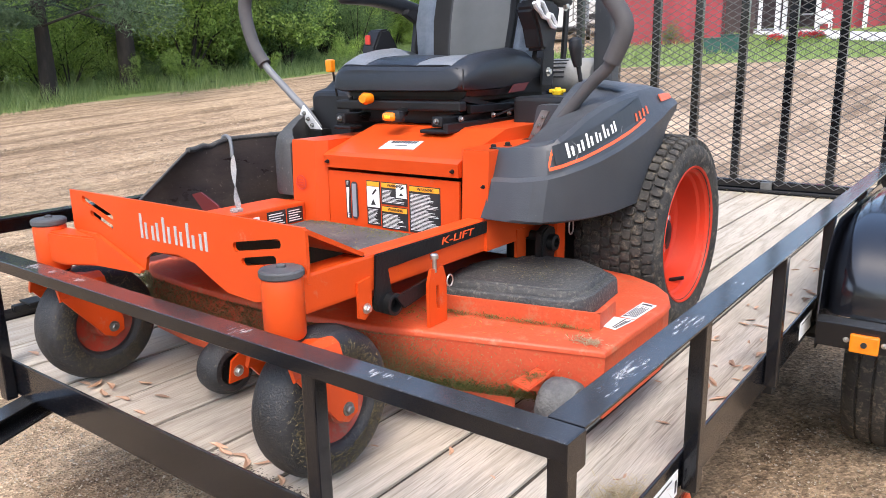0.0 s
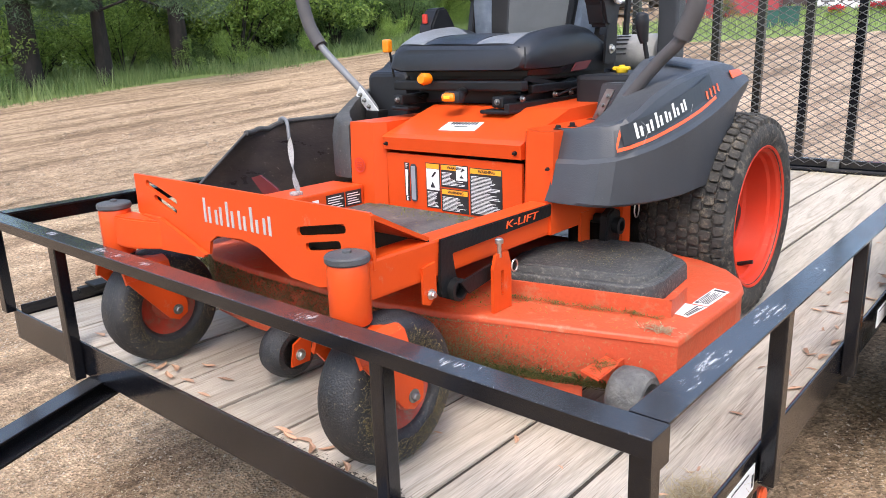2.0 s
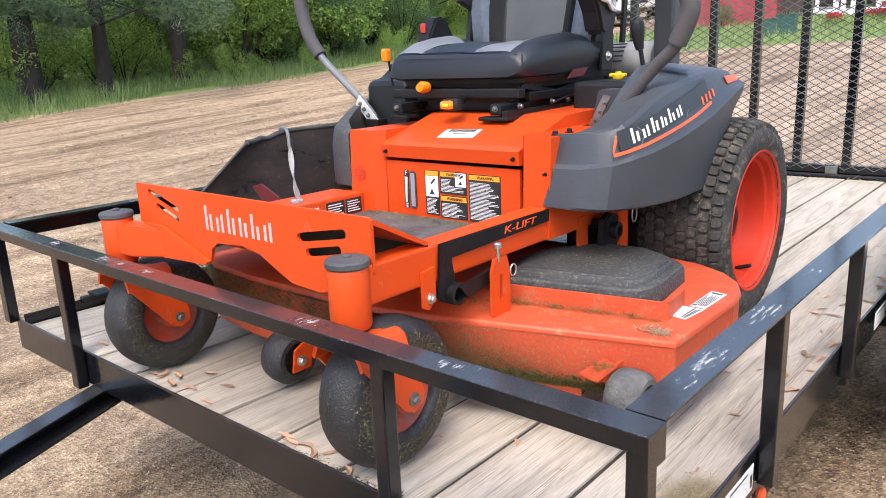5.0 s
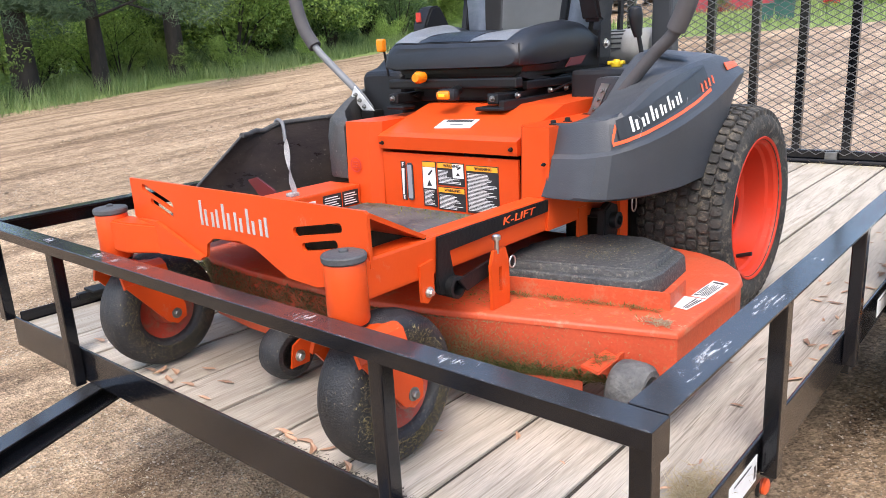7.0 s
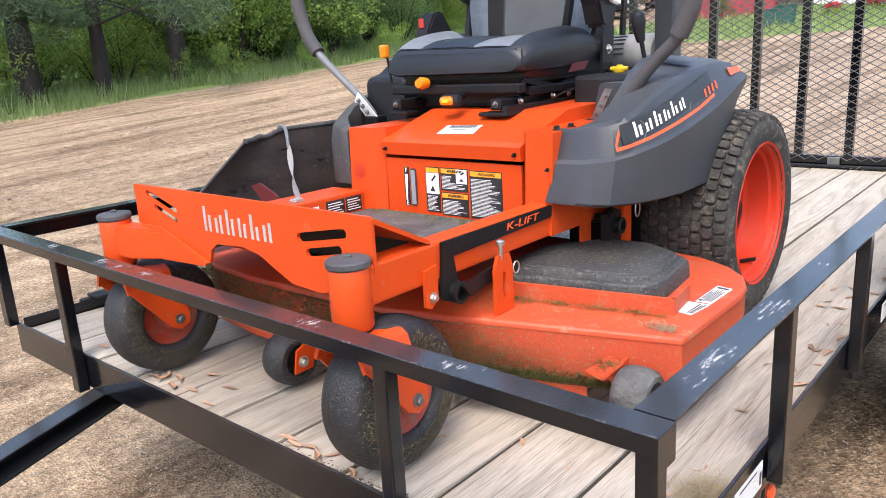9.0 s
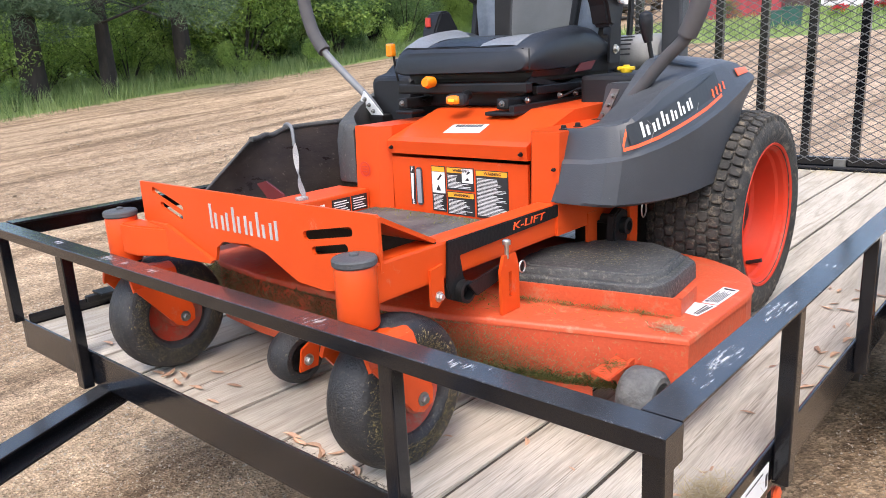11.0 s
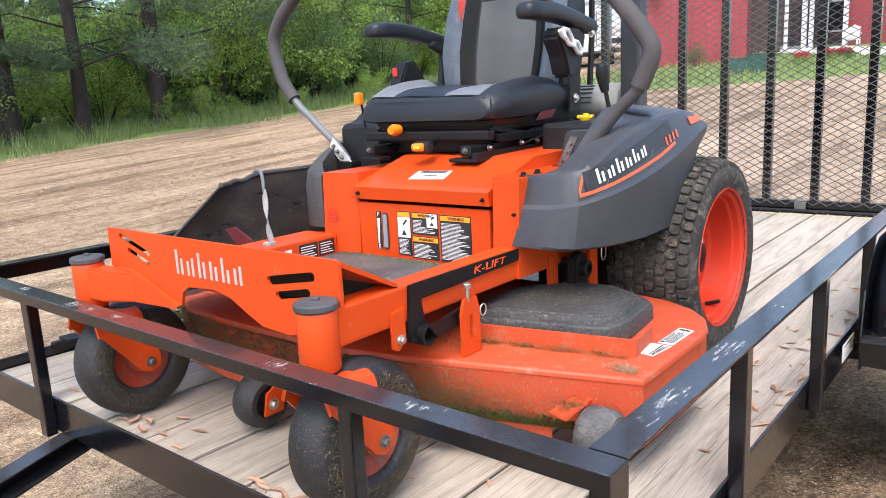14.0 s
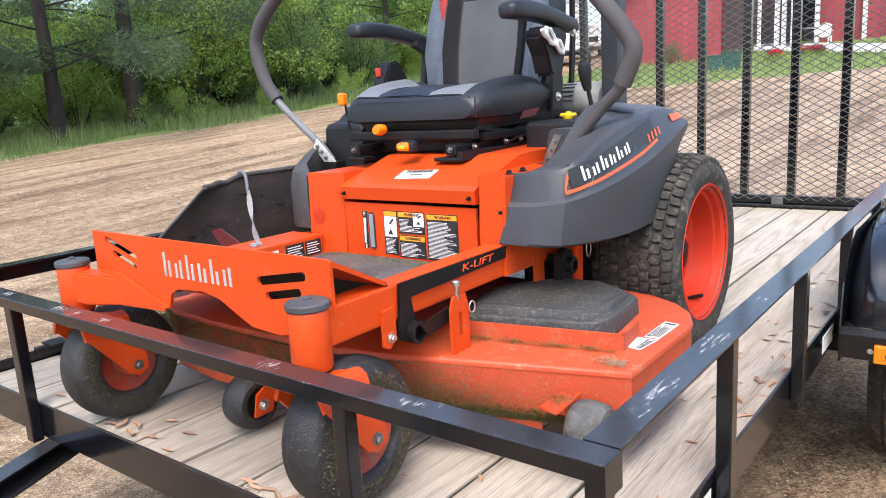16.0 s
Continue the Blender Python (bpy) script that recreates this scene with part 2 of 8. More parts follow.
    l.new(at.outputs["Fac"], ma.inputs[2])
    mr = n.new("ShaderNodeMapRange")
    mr.inputs[1].default_value, mr.inputs[2].default_value = 0.88, 1.05
    l.new(ma.outputs[0], mr.inputs[0])
    tg = n.new("ShaderNodeValToRGB")
    tg.color_ramp.elements[0].color = (0.13, 0.19, 0.05, 1)
    tg.color_ramp.elements[1].color = (0.28, 0.36, 0.12, 1)
    l.new(gravel.outputs[0], tg.inputs[0])
    mx4 = n.new("ShaderNodeMix")
    mx4.data_type = "RGBA"
    l.new(mr.outputs[0], mx4.inputs[0])
    l.new(soil, mx4.inputs[6])
    l.new(tg.outputs[0], mx4.inputs[7])
    l.new(mx4.outputs[2], b.inputs["Base Color"])
    b.inputs["Roughness"].default_value = 0.95
    b.inputs["Specular IOR Level"].default_value = 0.15
    ad = n.new("ShaderNodeMath")
    ad.operation = "ADD"
    l.new(gravel.outputs[0], ad.inputs[0])
    l.new(vor.outputs["Distance"], ad.inputs[1])
    ad2 = n.new("ShaderNodeMath")
    ad2.operation = "MULTIPLY_ADD"
    l.new(clod.outputs[0], ad2.inputs[0])
    ad2.inputs[1].default_value = 3.0
    l.new(ad.outputs[0], ad2.inputs[2])
    ad = n.new("ShaderNodeMath")
    ad.operation = "MULTIPLY_ADD"
    l.new(tracks.outputs[0], ad.inputs[0])
    ad.inputs[1].default_value = 6.0
    l.new(ad2.outputs[0], ad.inputs[2])
    bp = n.new("ShaderNodeBump")
    bp.inputs["Strength"].default_value = 0.7
    bp.inputs["Distance"].default_value = 0.012
    l.new(ad.outputs[0], bp.inputs["Height"])
    l.new(bp.outputs[0], b.inputs["Normal"])
    return m


def scuff_mat(name="scraped_paint", weight=0.20, lo=0.64, hi=0.78, top=0.6):
    """Bare metal and primer showing through in streaks; clear elsewhere."""
    m = bpy.data.materials.new(name)
    m.use_nodes = True
    nt = m.node_tree
    n, l = nt.nodes, nt.links
    b = n["Principled BSDF"]
    tc = n.new("ShaderNodeTexCoord")
    mp = n.new("ShaderNodeMapping")
    mp.inputs["Rotation"].default_value = (0, 0, radians(35))
    mp.inputs["Scale"].default_value = (1.0, 0.16, 1.0)
    l.new(tc.outputs["Object"], mp.inputs["Vector"])
    t = n.new("ShaderNodeTexNoise")
    t.inputs["Scale"].default_value = 150
    t.inputs["Detail"].default_value = 6
    t.inputs["Roughness"].default_value = 0.7
    l.new(mp.outputs[0], t.inputs["Vector"])
    g = n.new("ShaderNodeTexGradient")
    g.gradient_type = "SPHERICAL"
    gm = n.new("ShaderNodeMapping")
    gm.inputs["Location"].default_value = (-1, -1, 0)
    gm.inputs["Scale"].default_value = (2, 2, 0)
    l.new(tc.outputs["Generated"], gm.inputs["Vector"])
    l.new(gm.outputs[0], g.inputs["Vector"])
    ma = n.new("ShaderNodeMath")
    ma.operation = "MULTIPLY_ADD"
    l.new(g.outputs["Fac"], ma.inputs[0])
    ma.inputs[1].default_value = weight
    l.new(t.outputs[0], ma.inputs[2])
    mr = n.new("ShaderNodeMapRange")
    mr.inputs[1].default_value, mr.inputs[2].default_value = lo, hi
    mr.inputs[4].default_value = top
    l.new(ma.outputs[0], mr.inputs[0])
    b.inputs["Base Color"].default_value = (0.62, 0.62, 0.61, 1)
    b.inputs["Roughness"].default_value = 0.5
    tr = n.new("ShaderNodeBsdfTransparent")
    mx = n.new("ShaderNodeMixShader")
    l.new(mr.outputs[0], mx.inputs[0])
    l.new(tr.outputs[0], mx.inputs[1])
    l.new(b.outputs[0], mx.inputs[2])
    l.new(mx.outputs[0], n["Material Output"].inputs[0])
    return m


SCUFF = scuff_mat(lo=0.625, hi=0.77, top=0.7)
EDGEWEAR = scuff_mat("worn_edge", 0.0, 0.52, 0.76, 0.34)
CHIPS = scuff_mat("chipped_paint", 0.0, 0.67, 0.75, 0.45)
DUST = (0.42, 0.34, 0.25)
ORANGE = surf("orange_paint", (0.60, 0.062, 0.008), (0.64, 0.074, 0.013), 3, 0.28, 0.42, 0.03, 220, wear=(DUST, 0.62, 0.92, 14), coat=0.04, spec=0.26)
DECKOR = surf("dusty_orange_deck", (0.57, 0.068, 0.018), (0.51, 0.086, 0.030), 5, 0.42, 0.62, 0.08, 160, wear=((0.40, 0.23, 0.13), 0.54, 0.78, 22), fine=0.25)
GRASSY = surf("grass_caked_orange", (0.54, 0.064, 0.020), (0.47, 0.080, 0.030), 6, 0.55, 0.8, 0.12, 180, wear=((0.34, 0.17, 0.075), 0.55, 0.72, 90), fine=0.18)
FENDERB = surf("glossy_black_fender", (0.005, 0.006, 0.009), (0.009, 0.010, 0.014), 4, 0.10, 0.20, 0.03, 90, coat=0.8, spec=0.5)
BLACK = surf("black_gloss_steel", (0.003, 0.0033, 0.0045), (0.007, 0.0075, 0.010), 4, 0.15, 0.28, 0.04, 110, wear=((0.16, 0.16, 0.16), 0.70, 0.90, 70), coat=0.6, dust_sheen=(0.060, 0.061, 0.064), spec=0.22)
SATIN = surf("black_satin_steel", (0.005, 0.005, 0.006), (0.011, 0.0105, 0.010), 7, 0.4, 0.55, 0.1, 130, wear=(DUST, 0.70, 0.95, 15), spec=0.35)
DARKST = surf("dull_steel", (0.20, 0.20, 0.19), (0.32, 0.315, 0.30), 30, 0.4, 0.55, 0.1, 200, metal=1.0)
MESHM = surf("dark_steel_mesh", (0.060, 0.058, 0.056), (0.125, 0.120, 0.115), 40, 0.32, 0.5)
GREYP = surf("dark_grey_plastic", (0.038, 0.042, 0.048), (0.052, 0.056, 0.063), 6, 0.34, 0.50, 0.12, 420, wear=((0.24, 0.225, 0.20), 0.645, 0.74, 85), dust_sheen=(0.11, 0.112, 0.115), spec=0.42)
GREYD = surf("dusty_grey_plastic", (0.046, 0.046, 0.046), (0.085, 0.083, 0.078), 9, 0.6, 0.8, 0.25, 300, wear=((0.32, 0.30, 0.25), 0.58, 0.74, 80), spec=0.35)
RIMP = surf("red_orange_wheel_paint", (0.58, 0.040, 0.014), (0.50, 0.042, 0.018), 6, 0.42, 0.58, 0.05, 200, wear=((0.28, 0.17, 0.10), 0.60, 0.86, 14), spec=0.3)
BLACKP = surf("black_plastic", (0.008, 0.0085, 0.010), (0.016, 0.016, 0.018), 6, 0.42, 0.58, 0.12, 300, wear=((0.30, 0.28, 0.25), 0.69, 0.76, 90), spec=0.38)
RUBBER = surf("tyre_rubber", (0.022, 0.021, 0.020), (0.060, 0.055, 0.047), 9, 0.7, 0.9, 0.45, 150, wear=((0.23, 0.19, 0.135), 0.52, 0.72, 40), fine=0.4, spec=0.35)
CASTERR = surf("worn_caster_rubber", (0.009, 0.0095, 0.011), (0.036, 0.036, 0.038), 9, 0.32, 0.70, 0.34, 260, wear=((0.20, 0.17, 0.12), 0.57, 0.70, 150), fine=0.5)
MUDRUB = surf("scalp_wheel_rubber", (0.05, 0.05, 0.05), (0.17, 0.165, 0.155), 20, 0.65, 0.9, 0.6, 120, wear=((0.2, 0.2, 0.1), 0.6, 0.8, 18))
MAT = surf("foot_mat_rubber", (0.06, 0.060, 0.062), (0.14, 0.13, 0.12), 9, 0.45, 0.75, 0.5, 170, wear=((0.34, 0.29, 0.21), 0.55, 0.85, 23), fine=0.4)
COVERR = surf("ribbed_belt_cover", (0.034, 0.034, 0.034), (0.068, 0.066, 0.062), 9, 0.5, 0.75, 0.4, 160, wear=((0.30, 0.275, 0.215), 0.52, 0.82, 110), fine=0.4)
FLAP = surf("black_rubber_flap", (0.022, 0.014, 0.011), (0.060, 0.044, 0.034), 5, 0.22, 0.44, 0.15, 90, wear=((0.28, 0.25, 0.19), 0.60, 0.76, 60), stretch=(1, 1, 2.5), spec=0.35)
VINYL = surf("black_vinyl", (0.014, 0.0165, 0.021), (0.022, 0.025, 0.031), 6, 0.34, 0.46, 0.12, 500, spec=0.45)
PALEMET = surf("dusty_muffler_guard", (0.26, 0.26, 0.25), (0.36, 0.355, 0.34), 14, 0.55, 0.7, 0.15, 120)
GREYV = surf("grey_vinyl", (0.26, 0.275, 0.295), (0.32, 0.335, 0.355), 7, 0.42, 0.55, 0.15, 500)
GREYC = surf("mid_grey_vinyl", (0.165, 0.175, 0.18), (0.20, 0.21, 0.215), 7, 0.5, 0.62, 0.2, 500)
MESHV = surf("silver_grey_mesh_fabric", (0.28, 0.34, 0.43), (0.38, 0.45, 0.54), 30, 0.5, 0.65, 0.8, 700)
REDV = surf("red_vinyl", (0.62, 0.06, 0.04), (0.70, 0.08, 0.05), 8, 0.45, 0.5, 0.1, 400)
ZINC = surf("bright_zinc_plate", (0.66, 0.66, 0.65), (0.82, 0.82, 0.81), 40, 0.28, 0.42, 0.1, 200, metal=0.35)
STEEL = surf("zinc_steel", (0.55, 0.54, 0.50), (0.68, 0.67, 0.63), 30, 0.3, 0.45, 0.1, 200, metal=1.0)
GREYTUBE = surf("grey_painted_tube", (0.14, 0.145, 0.15), (0.18, 0.185, 0.19), 9, 0.35, 0.45, 0.05, 200)
GRIP = surf("dark_foam_grip", (0.058, 0.055, 0.056), (0.085, 0.080, 0.080), 12, 0.7, 0.85, 0.08, 300)
DARKCAP = surf("grey_rubber_cap", (0.055, 0.057, 0.06), (0.085, 0.087, 0.09), 14, 0.6, 0.75, 0.2, 200)
AMBER = surf("amber_lens", (0.80, 0.20, 0.006), (0.92, 0.28, 0.010), 20, 0.15, 0.25, 0.1, 120, coat=0.5)
YELLOW = surf("yellow_plastic", (0.85, 0.55, 0.02), (0.9, 0.6, 0.03), 20, 0.4, 0.5)
WHITE = surf("white_print", (0.74, 0.73, 0.70), (0.82, 0.81, 0.79), 30, 0.45, 0.6, wear=((0.80, 0.20, 0.08), 0.66, 0.76, 60))
PAPER = surf("white_sticker", (0.76, 0.75, 0.72), (0.82, 0.81, 0.79), 20, 0.4, 0.55, wear=(DUST, 0.66, 0.9, 25))
PRINT = surf("faded_silver_print", (0.40, 0.38, 0.37), (0.50, 0.48, 0.47), 30, 0.45, 0.6, wear=((0.62, 0.09, 0.03), 0.60, 0.70, 60))
FADED = surf("faded_red_print", (0.50, 0.035, 0.022), (0.56, 0.05, 0.028), 60, 0.45, 0.6)
SEATG = surf("grey_seat_vinyl", (0.150, 0.158, 0.168), (0.205, 0.214, 0.224), 7, 0.36, 0.48, 0.15, 500)
INK = surf("black_sticker", (0.015, 0.015, 0.015), (0.03, 0.03, 0.03), 20, 0.4, 0.5)
WARN = surf("orange_yellow_sticker", (0.90, 0.36, 0.02), (0.95, 0.40, 0.03), 20, 0.4, 0.5)
DECAL = surf("orange_red_decal", (0.85, 0.10, 0.02), (0.88, 0.12, 0.03), 20, 0.35, 0.45)
PIPE = surf("strap_webbing", (0.22, 0.20, 0.19), (0.52, 0.49, 0.46), 220, 0.7, 0.85, 0.5, 300)
WOOD = wood_mat()
DARKBROWN = surf("rough_dark_brown", (0.028, 0.022, 0.017), (0.075, 0.060, 0.046), 90, 0.9, 0.98, 0.5, 200)
DIRT = dirt_mat()
STONE = surf("pebbles", (0.27, 0.215, 0.155), (0.48, 0.405, 0.31), 3, 0.8, 0.95, island=0.35)
LEAFLIT = surf("dry_leaves", (0.36, 0.20, 0.12), (0.56, 0.38, 0.25), 40, 0.6, 0.8, 0.2, 200, rand=0.35)
CLIP = leaf_mat("grass_clippings", (0.07, 0.10, 0.02), (0.30, 0.27, 0.10), 0.8)
CAKED = leaf_mat("caked_grass", (0.17, 0.15, 0.065), (0.44, 0.37, 0.20), 0.8)
RIMC = surf("dirty_caster_rim_paint", (0.42, 0.040, 0.018), (0.27, 0.060, 0.034), 18, 0.5, 0.7, 0.1, 200, wear=((0.20, 0.14, 0.09), 0.50, 0.72, 45))
STRAWM = leaf_mat("straw", (0.40, 0.32, 0.18), (0.60, 0.52, 0.35), 0.8)
LEAF1 = leaf_mat("deep_green_leaves", (0.034, 0.076, 0.024), (0.20, 0.31, 0.105))
LEAF2 = leaf_mat("fresh_green_leaves", (0.075, 0.150, 0.026), (0.40, 0.54, 0.13))
NEEDLE = leaf_mat("pine_needles", (0.035, 0.072, 0.036), (0.15, 0.215, 0.11))
GRASSM = leaf_mat("long_grass", (0.085, 0.150, 0.040), (0.30, 0.38, 0.155))
LAWNM = leaf_mat("lawn_blades", (0.13, 0.20, 0.05), (0.38, 0.46, 0.17))
CLOD = surf("earth_clods", (0.22, 0.16, 0.11), (0.42, 0.32, 0.22), 9, 0.9, 0.98, 0.6, 90, island=0.3)
REDDULL = surf("dull_red_vinyl", (0.085, 0.009, 0.011), (0.12, 0.014, 0.015), 8, 0.5, 0.6)
BARK = surf("bark", (0.010, 0.008, 0.007), (0.036, 0.029, 0.024), 6, 0.9, 0.98, 1.0, 16, stretch=(1, 1, 0.25), fine=0.5)
BARNRED = surf("barn_red_boards", (0.30, 0.038, 0.048), (0.37, 0.052, 0.064), 2, 0.7, 0.85, 0.2, 40, stretch=(1, 1, 0.2), rand=0.12)
# dark boards, with the shade of turned-away walls put into the colour
SHADE = surf("shaded_dark_boards", (0.05, 0.035, 0.035), (0.09, 0.06, 0.06), 2, 0.8, 0.9)
WHITEP = surf("white_paint", (0.70, 0.70, 0.70), (0.80, 0.80, 0.79), 5, 0.5, 0.65, 0.05, 60)
ROOFM = surf("grey_roofing", (0.12, 0.12, 0.125), (0.18, 0.18, 0.185), 3, 0.7, 0.85, 0.3, 30)
GREENP = surf("green_tarp", (0.015, 0.075, 0.06), (0.03, 0.11, 0.09), 8, 0.5, 0.7, 0.3, 30)
FLOWER = leaf_mat("red_flowers", (0.45, 0.02, 0.03), (0.65, 0.06, 0.07))
GLASSD = surf("dark_glass", (0.02, 0.025, 0.03), (0.03, 0.035, 0.04), 3, 0.08, 0.12)
FENCEW = surf("grey_fence_wood", (0.14, 0.12, 0.10), (0.22, 0.19, 0.16), 4, 0.85, 0.95, 0.4, 40)
GRAVELG = surf("pale_gravel", (0.42, 0.41, 0.40), (0.55, 0.54, 0.52), 3, 0.9, 0.95, 0.5, 30)


# ---- shape helpers ----
def thing(name, at, label, category, group="", kind=""):
    ob = new(name)
    ob.empty_display_size = 0.1
    ob.location = at
    return tagged(ob, label, category, group, kind)


def part(name, bm, material, parent=None, label="", smooth=False, kind="", sharp=38):
    me = bpy.data.meshes.new(name)
    bmesh.ops.recalc_face_normals(bm, faces=bm.faces)
    bm.to_mesh(me)
    bm.free()
    me.materials.append(material)
    if smooth:
        me.polygons.foreach_set("use_smooth", [True] * len(me.polygons))
        me.set_sharp_from_angle(angle=radians(sharp))
    ob = new(name, me)
    if parent is not None:
        ob.parent = parent
        if parent.data is None:
            ob.matrix_parent_inverse = Matrix.Translation(-Vector(parent.location))
    if label:
        ob["label"] = label
    if kind:
        ob["kind"] = kind
    return ob


def box(x0, x1, y0, y1, z0, z1, bevel=0.0, bm=None, seg=2, m=None):
    """A box, with rounded edges where bevel is given; added to bm."""
    b = bmesh.new()
    bmesh.ops.create_cube(b, size=1.0)
    for v in b.verts:
        v.co = Vector(((x0 + x1) / 2 + v.co.x * (x1 - x0), (y0 + y1) / 2 + v.co.y * (y1 - y0), (z0 + z1) / 2 + v.co.z * (z1 - z0)))
    if bevel:
        bmesh.ops.bevel(b, geom=b.edges[:], offset=bevel, segments=seg, affect="EDGES", profile=0.6)
    return merge(b, bm, m)


def merge(b, bm=None, m=None):
    if m is not None:
        bmesh.ops.transform(b, matrix=m, verts=b.verts)
    if bm is None:
        return b
    me = bpy.data.meshes.new("tmp")
    b.to_mesh(me)
    b.free()
    bm.from_mesh(me)
    bpy.data.meshes.remove(me)
    return bm


def slab(loops, place, depth, bm=None, bevel=0.0):
    """A flat plate from an outer loop and holes in two coordinates, set by place(u, v, w), thick from w = 0 to depth."""
    b = bmesh.new()
    flat = [Vector((u, v, 0)) for loop in loops for u, v in loop]
    tris = tessellate_polygon([[Vector((u, v, 0)) for u, v in loop] for loop in loops])
    lo = [b.verts.new(place(p.x, p.y, 0)) for p in flat]
    hi = [b.verts.new(place(p.x, p.y, depth)) for p in flat]
    for t in tris:
        b.faces.new([lo[i] for i in t])
        b.faces.new([hi[i] for i in reversed(t)])
    k = 0
    for loop in loops:
        c = len(loop)
        for i in range(c):
            j = (i + 1) % c
            b.faces.new((lo[k + i], lo[k + j], hi[k + j], hi[k + i]))
        k += c
    bmesh.ops.recalc_face_normals(b, faces=b.faces)
    if bevel:
        edges = [e for e in b.edges if len(e.link_faces) == 2 and e.calc_face_angle(0) > 0.5]
        bmesh.ops.bevel(b, geom=edges, offset=bevel, segments=2, affect="EDGES")
    return merge(b, bm)


def tube(points, radius, bm=None, seg=12, closed_ends=True, smooth_n=0):
    """A round bar along points; radius is a number or one per point."""
    pts = [Vector(p) for p in points]
    rad = list(radius) if isinstance(radius, (list, tuple)) else [radius] * len(pts)
    if smooth_n:
        fine, fr = [], []
        for i in range(len(pts) - 1):
            p0, p1, p2, p3 = pts[max(i - 1, 0)], pts[i], pts[i + 1], pts[min(i + 2, len(pts) - 1)]
            for k in range(smooth_n):
                t = k / smooth_n
                fine.append(0.5 * (2 * p1 + (p2 - p0) * t + (2 * p0 - 5 * p1 + 4 * p2 - p3) * t * t + (3 * p1 - p0 - 3 * p2 + p3) * t ** 3))
                fr.append(rad[i] + (rad[i + 1] - rad[i]) * t)
        pts, rad = fine + [pts[-1]], fr + [rad[-1]]
    b = bmesh.new()
    up = None
    rings = []
    for i, p in enumerate(pts):
        d = (pts[min(i + 1, len(pts) - 1)] - pts[max(i - 1, 0)]).normalized()
        if up is None:
            up = d.orthogonal().normalized()
        up = (up - d * up.dot(d)).normalized()
        side = d.cross(up)
        rings.append([b.verts.new(p + (up * math.cos(a) + side * math.sin(a)) * rad[i]) for a in (2 * math.pi * k / seg for k in range(seg))])
    for r0, r1 in zip(rings, rings[1:]):
        for k in range(seg):
            b.faces.new((r0[k], r0[(k + 1) % seg], r1[(k + 1) % seg], r1[k]))
    if closed_ends:
        b.faces.new(rings[0][::-1])
        b.faces.new(rings[-1])
    return merge(b, bm)


def turned(profile, centre, axis="x", seg=40, bm=None, close=False, lid=True):
    """A turned shape: (radius, along) pairs about an axis through centre."""
    b = bmesh.new()
    rings = []
    for r, a in profile:
        ring = []
        for k in range(seg):
            t = 2 * math.pi * k / seg
            u, v = r * math.cos(t), r * math.sin(t)
            ring.append(b.verts.new(Vector(centre) + Vector({"x": (a, u, v), "y": (u, a, v), "z": (u, v, a)}[axis])))
        rings.append(ring)
    pairs = list(zip(rings, rings[1:])) + ([(rings[-1], rings[0])] if close else [])
    for r0, r1 in pairs:
        for k in range(seg):
            b.faces.new((r0[k], r0[(k + 1) % seg], r1[(k + 1) % seg], r1[k]))
    if not close:
        if lid:
            b.faces.new(rings[0][::-1])
        b.faces.new(rings[-1])
    return merge(b, bm)


def rod(a, b_, r, bm=None, seg=10):
    return tube([a, b_], r, bm, seg)


def bolt(at, axis, r=0.009, bm=None):
    """A hexagonal bolt head with a washer, facing along axis ("x", "-x", "y", "-y", "z")."""
    s = -1 if axis[0] == "-" else 1
    turned([(r * 1.5, 0), (r * 1.5, s * 0.002), (r * 0.9, s * 0.0021)], at, axis[-1], 14, b2 := bmesh.new())
    turned([(r, s * 0.002), (r, s * 0.008), (r * 0.75, s * 0.010)], at, axis[-1], 6, b2)
    return merge(b2, bm)


def smooth01(t):
    t = min(1.0, max(0.0, t))
    return t * t * (3 - 2 * t)


def loft(sections, bm=None, cap=True, closed=True):
    """Joins sections of equally many points."""
    b = bmesh.new()
    rings = [[b.verts.new(p) for p in s] for s in sections]
    c = len(rings[0])
    for r0, r1 in zip(rings, rings[1:]):
        for k in range(c if closed else c - 1):
            b.faces.new((r0[k], r0[(k + 1) % c], r1[(k + 1) % c], r1[k]))
    if cap and closed:
        b.faces.new(rings[0][::-1])
        b.faces.new(rings[-1])
    return merge(b, bm)


def cushion(sections, bm=None, levels=1):
    b = loft(sections)
    bmesh.ops.subdivide_edges(b, edges=b.edges[:], cuts=1, use_grid_fill=True)
    return merge(b, bm)


def words(text, size, m, material, parent, name="lettering"):
    """Lettering in the built-in font, as a thin mesh."""
    cu = bpy.data.curves.new(name, "FONT")
    cu.body, cu.size, cu.extrude = text, size, 0.0006
    cu.resolution_u = 2
    cu.align_x, cu.align_y = "CENTER", "CENTER"
    tmp = bpy.data.objects.new("tmp", cu)
    scene.collection.objects.link(tmp)
    bpy.context.view_layer.update()
    me = bpy.data.meshes.new_from_object(tmp.evaluated_get(bpy.context.evaluated_depsgraph_get()))
    bpy.data.objects.remove(tmp)
    me.transform(m)
    b = bmesh.new()
    b.from_mesh(me)
    bpy.data.meshes.remove(me)
    return part(name, b, material, parent)


# ---- ground ----
def ease(t, w=0.8):
    """Zero below, straight above, with a soft bend."""
    return w * math.log1p(math.exp(min(t / w, 40))) if t / w < 40 else t


def terrain(x, y):
    return 0.07 * ease(min(y, 70) - 1.5) + 0.02 * ease(min(-x, 70) - 3.0)


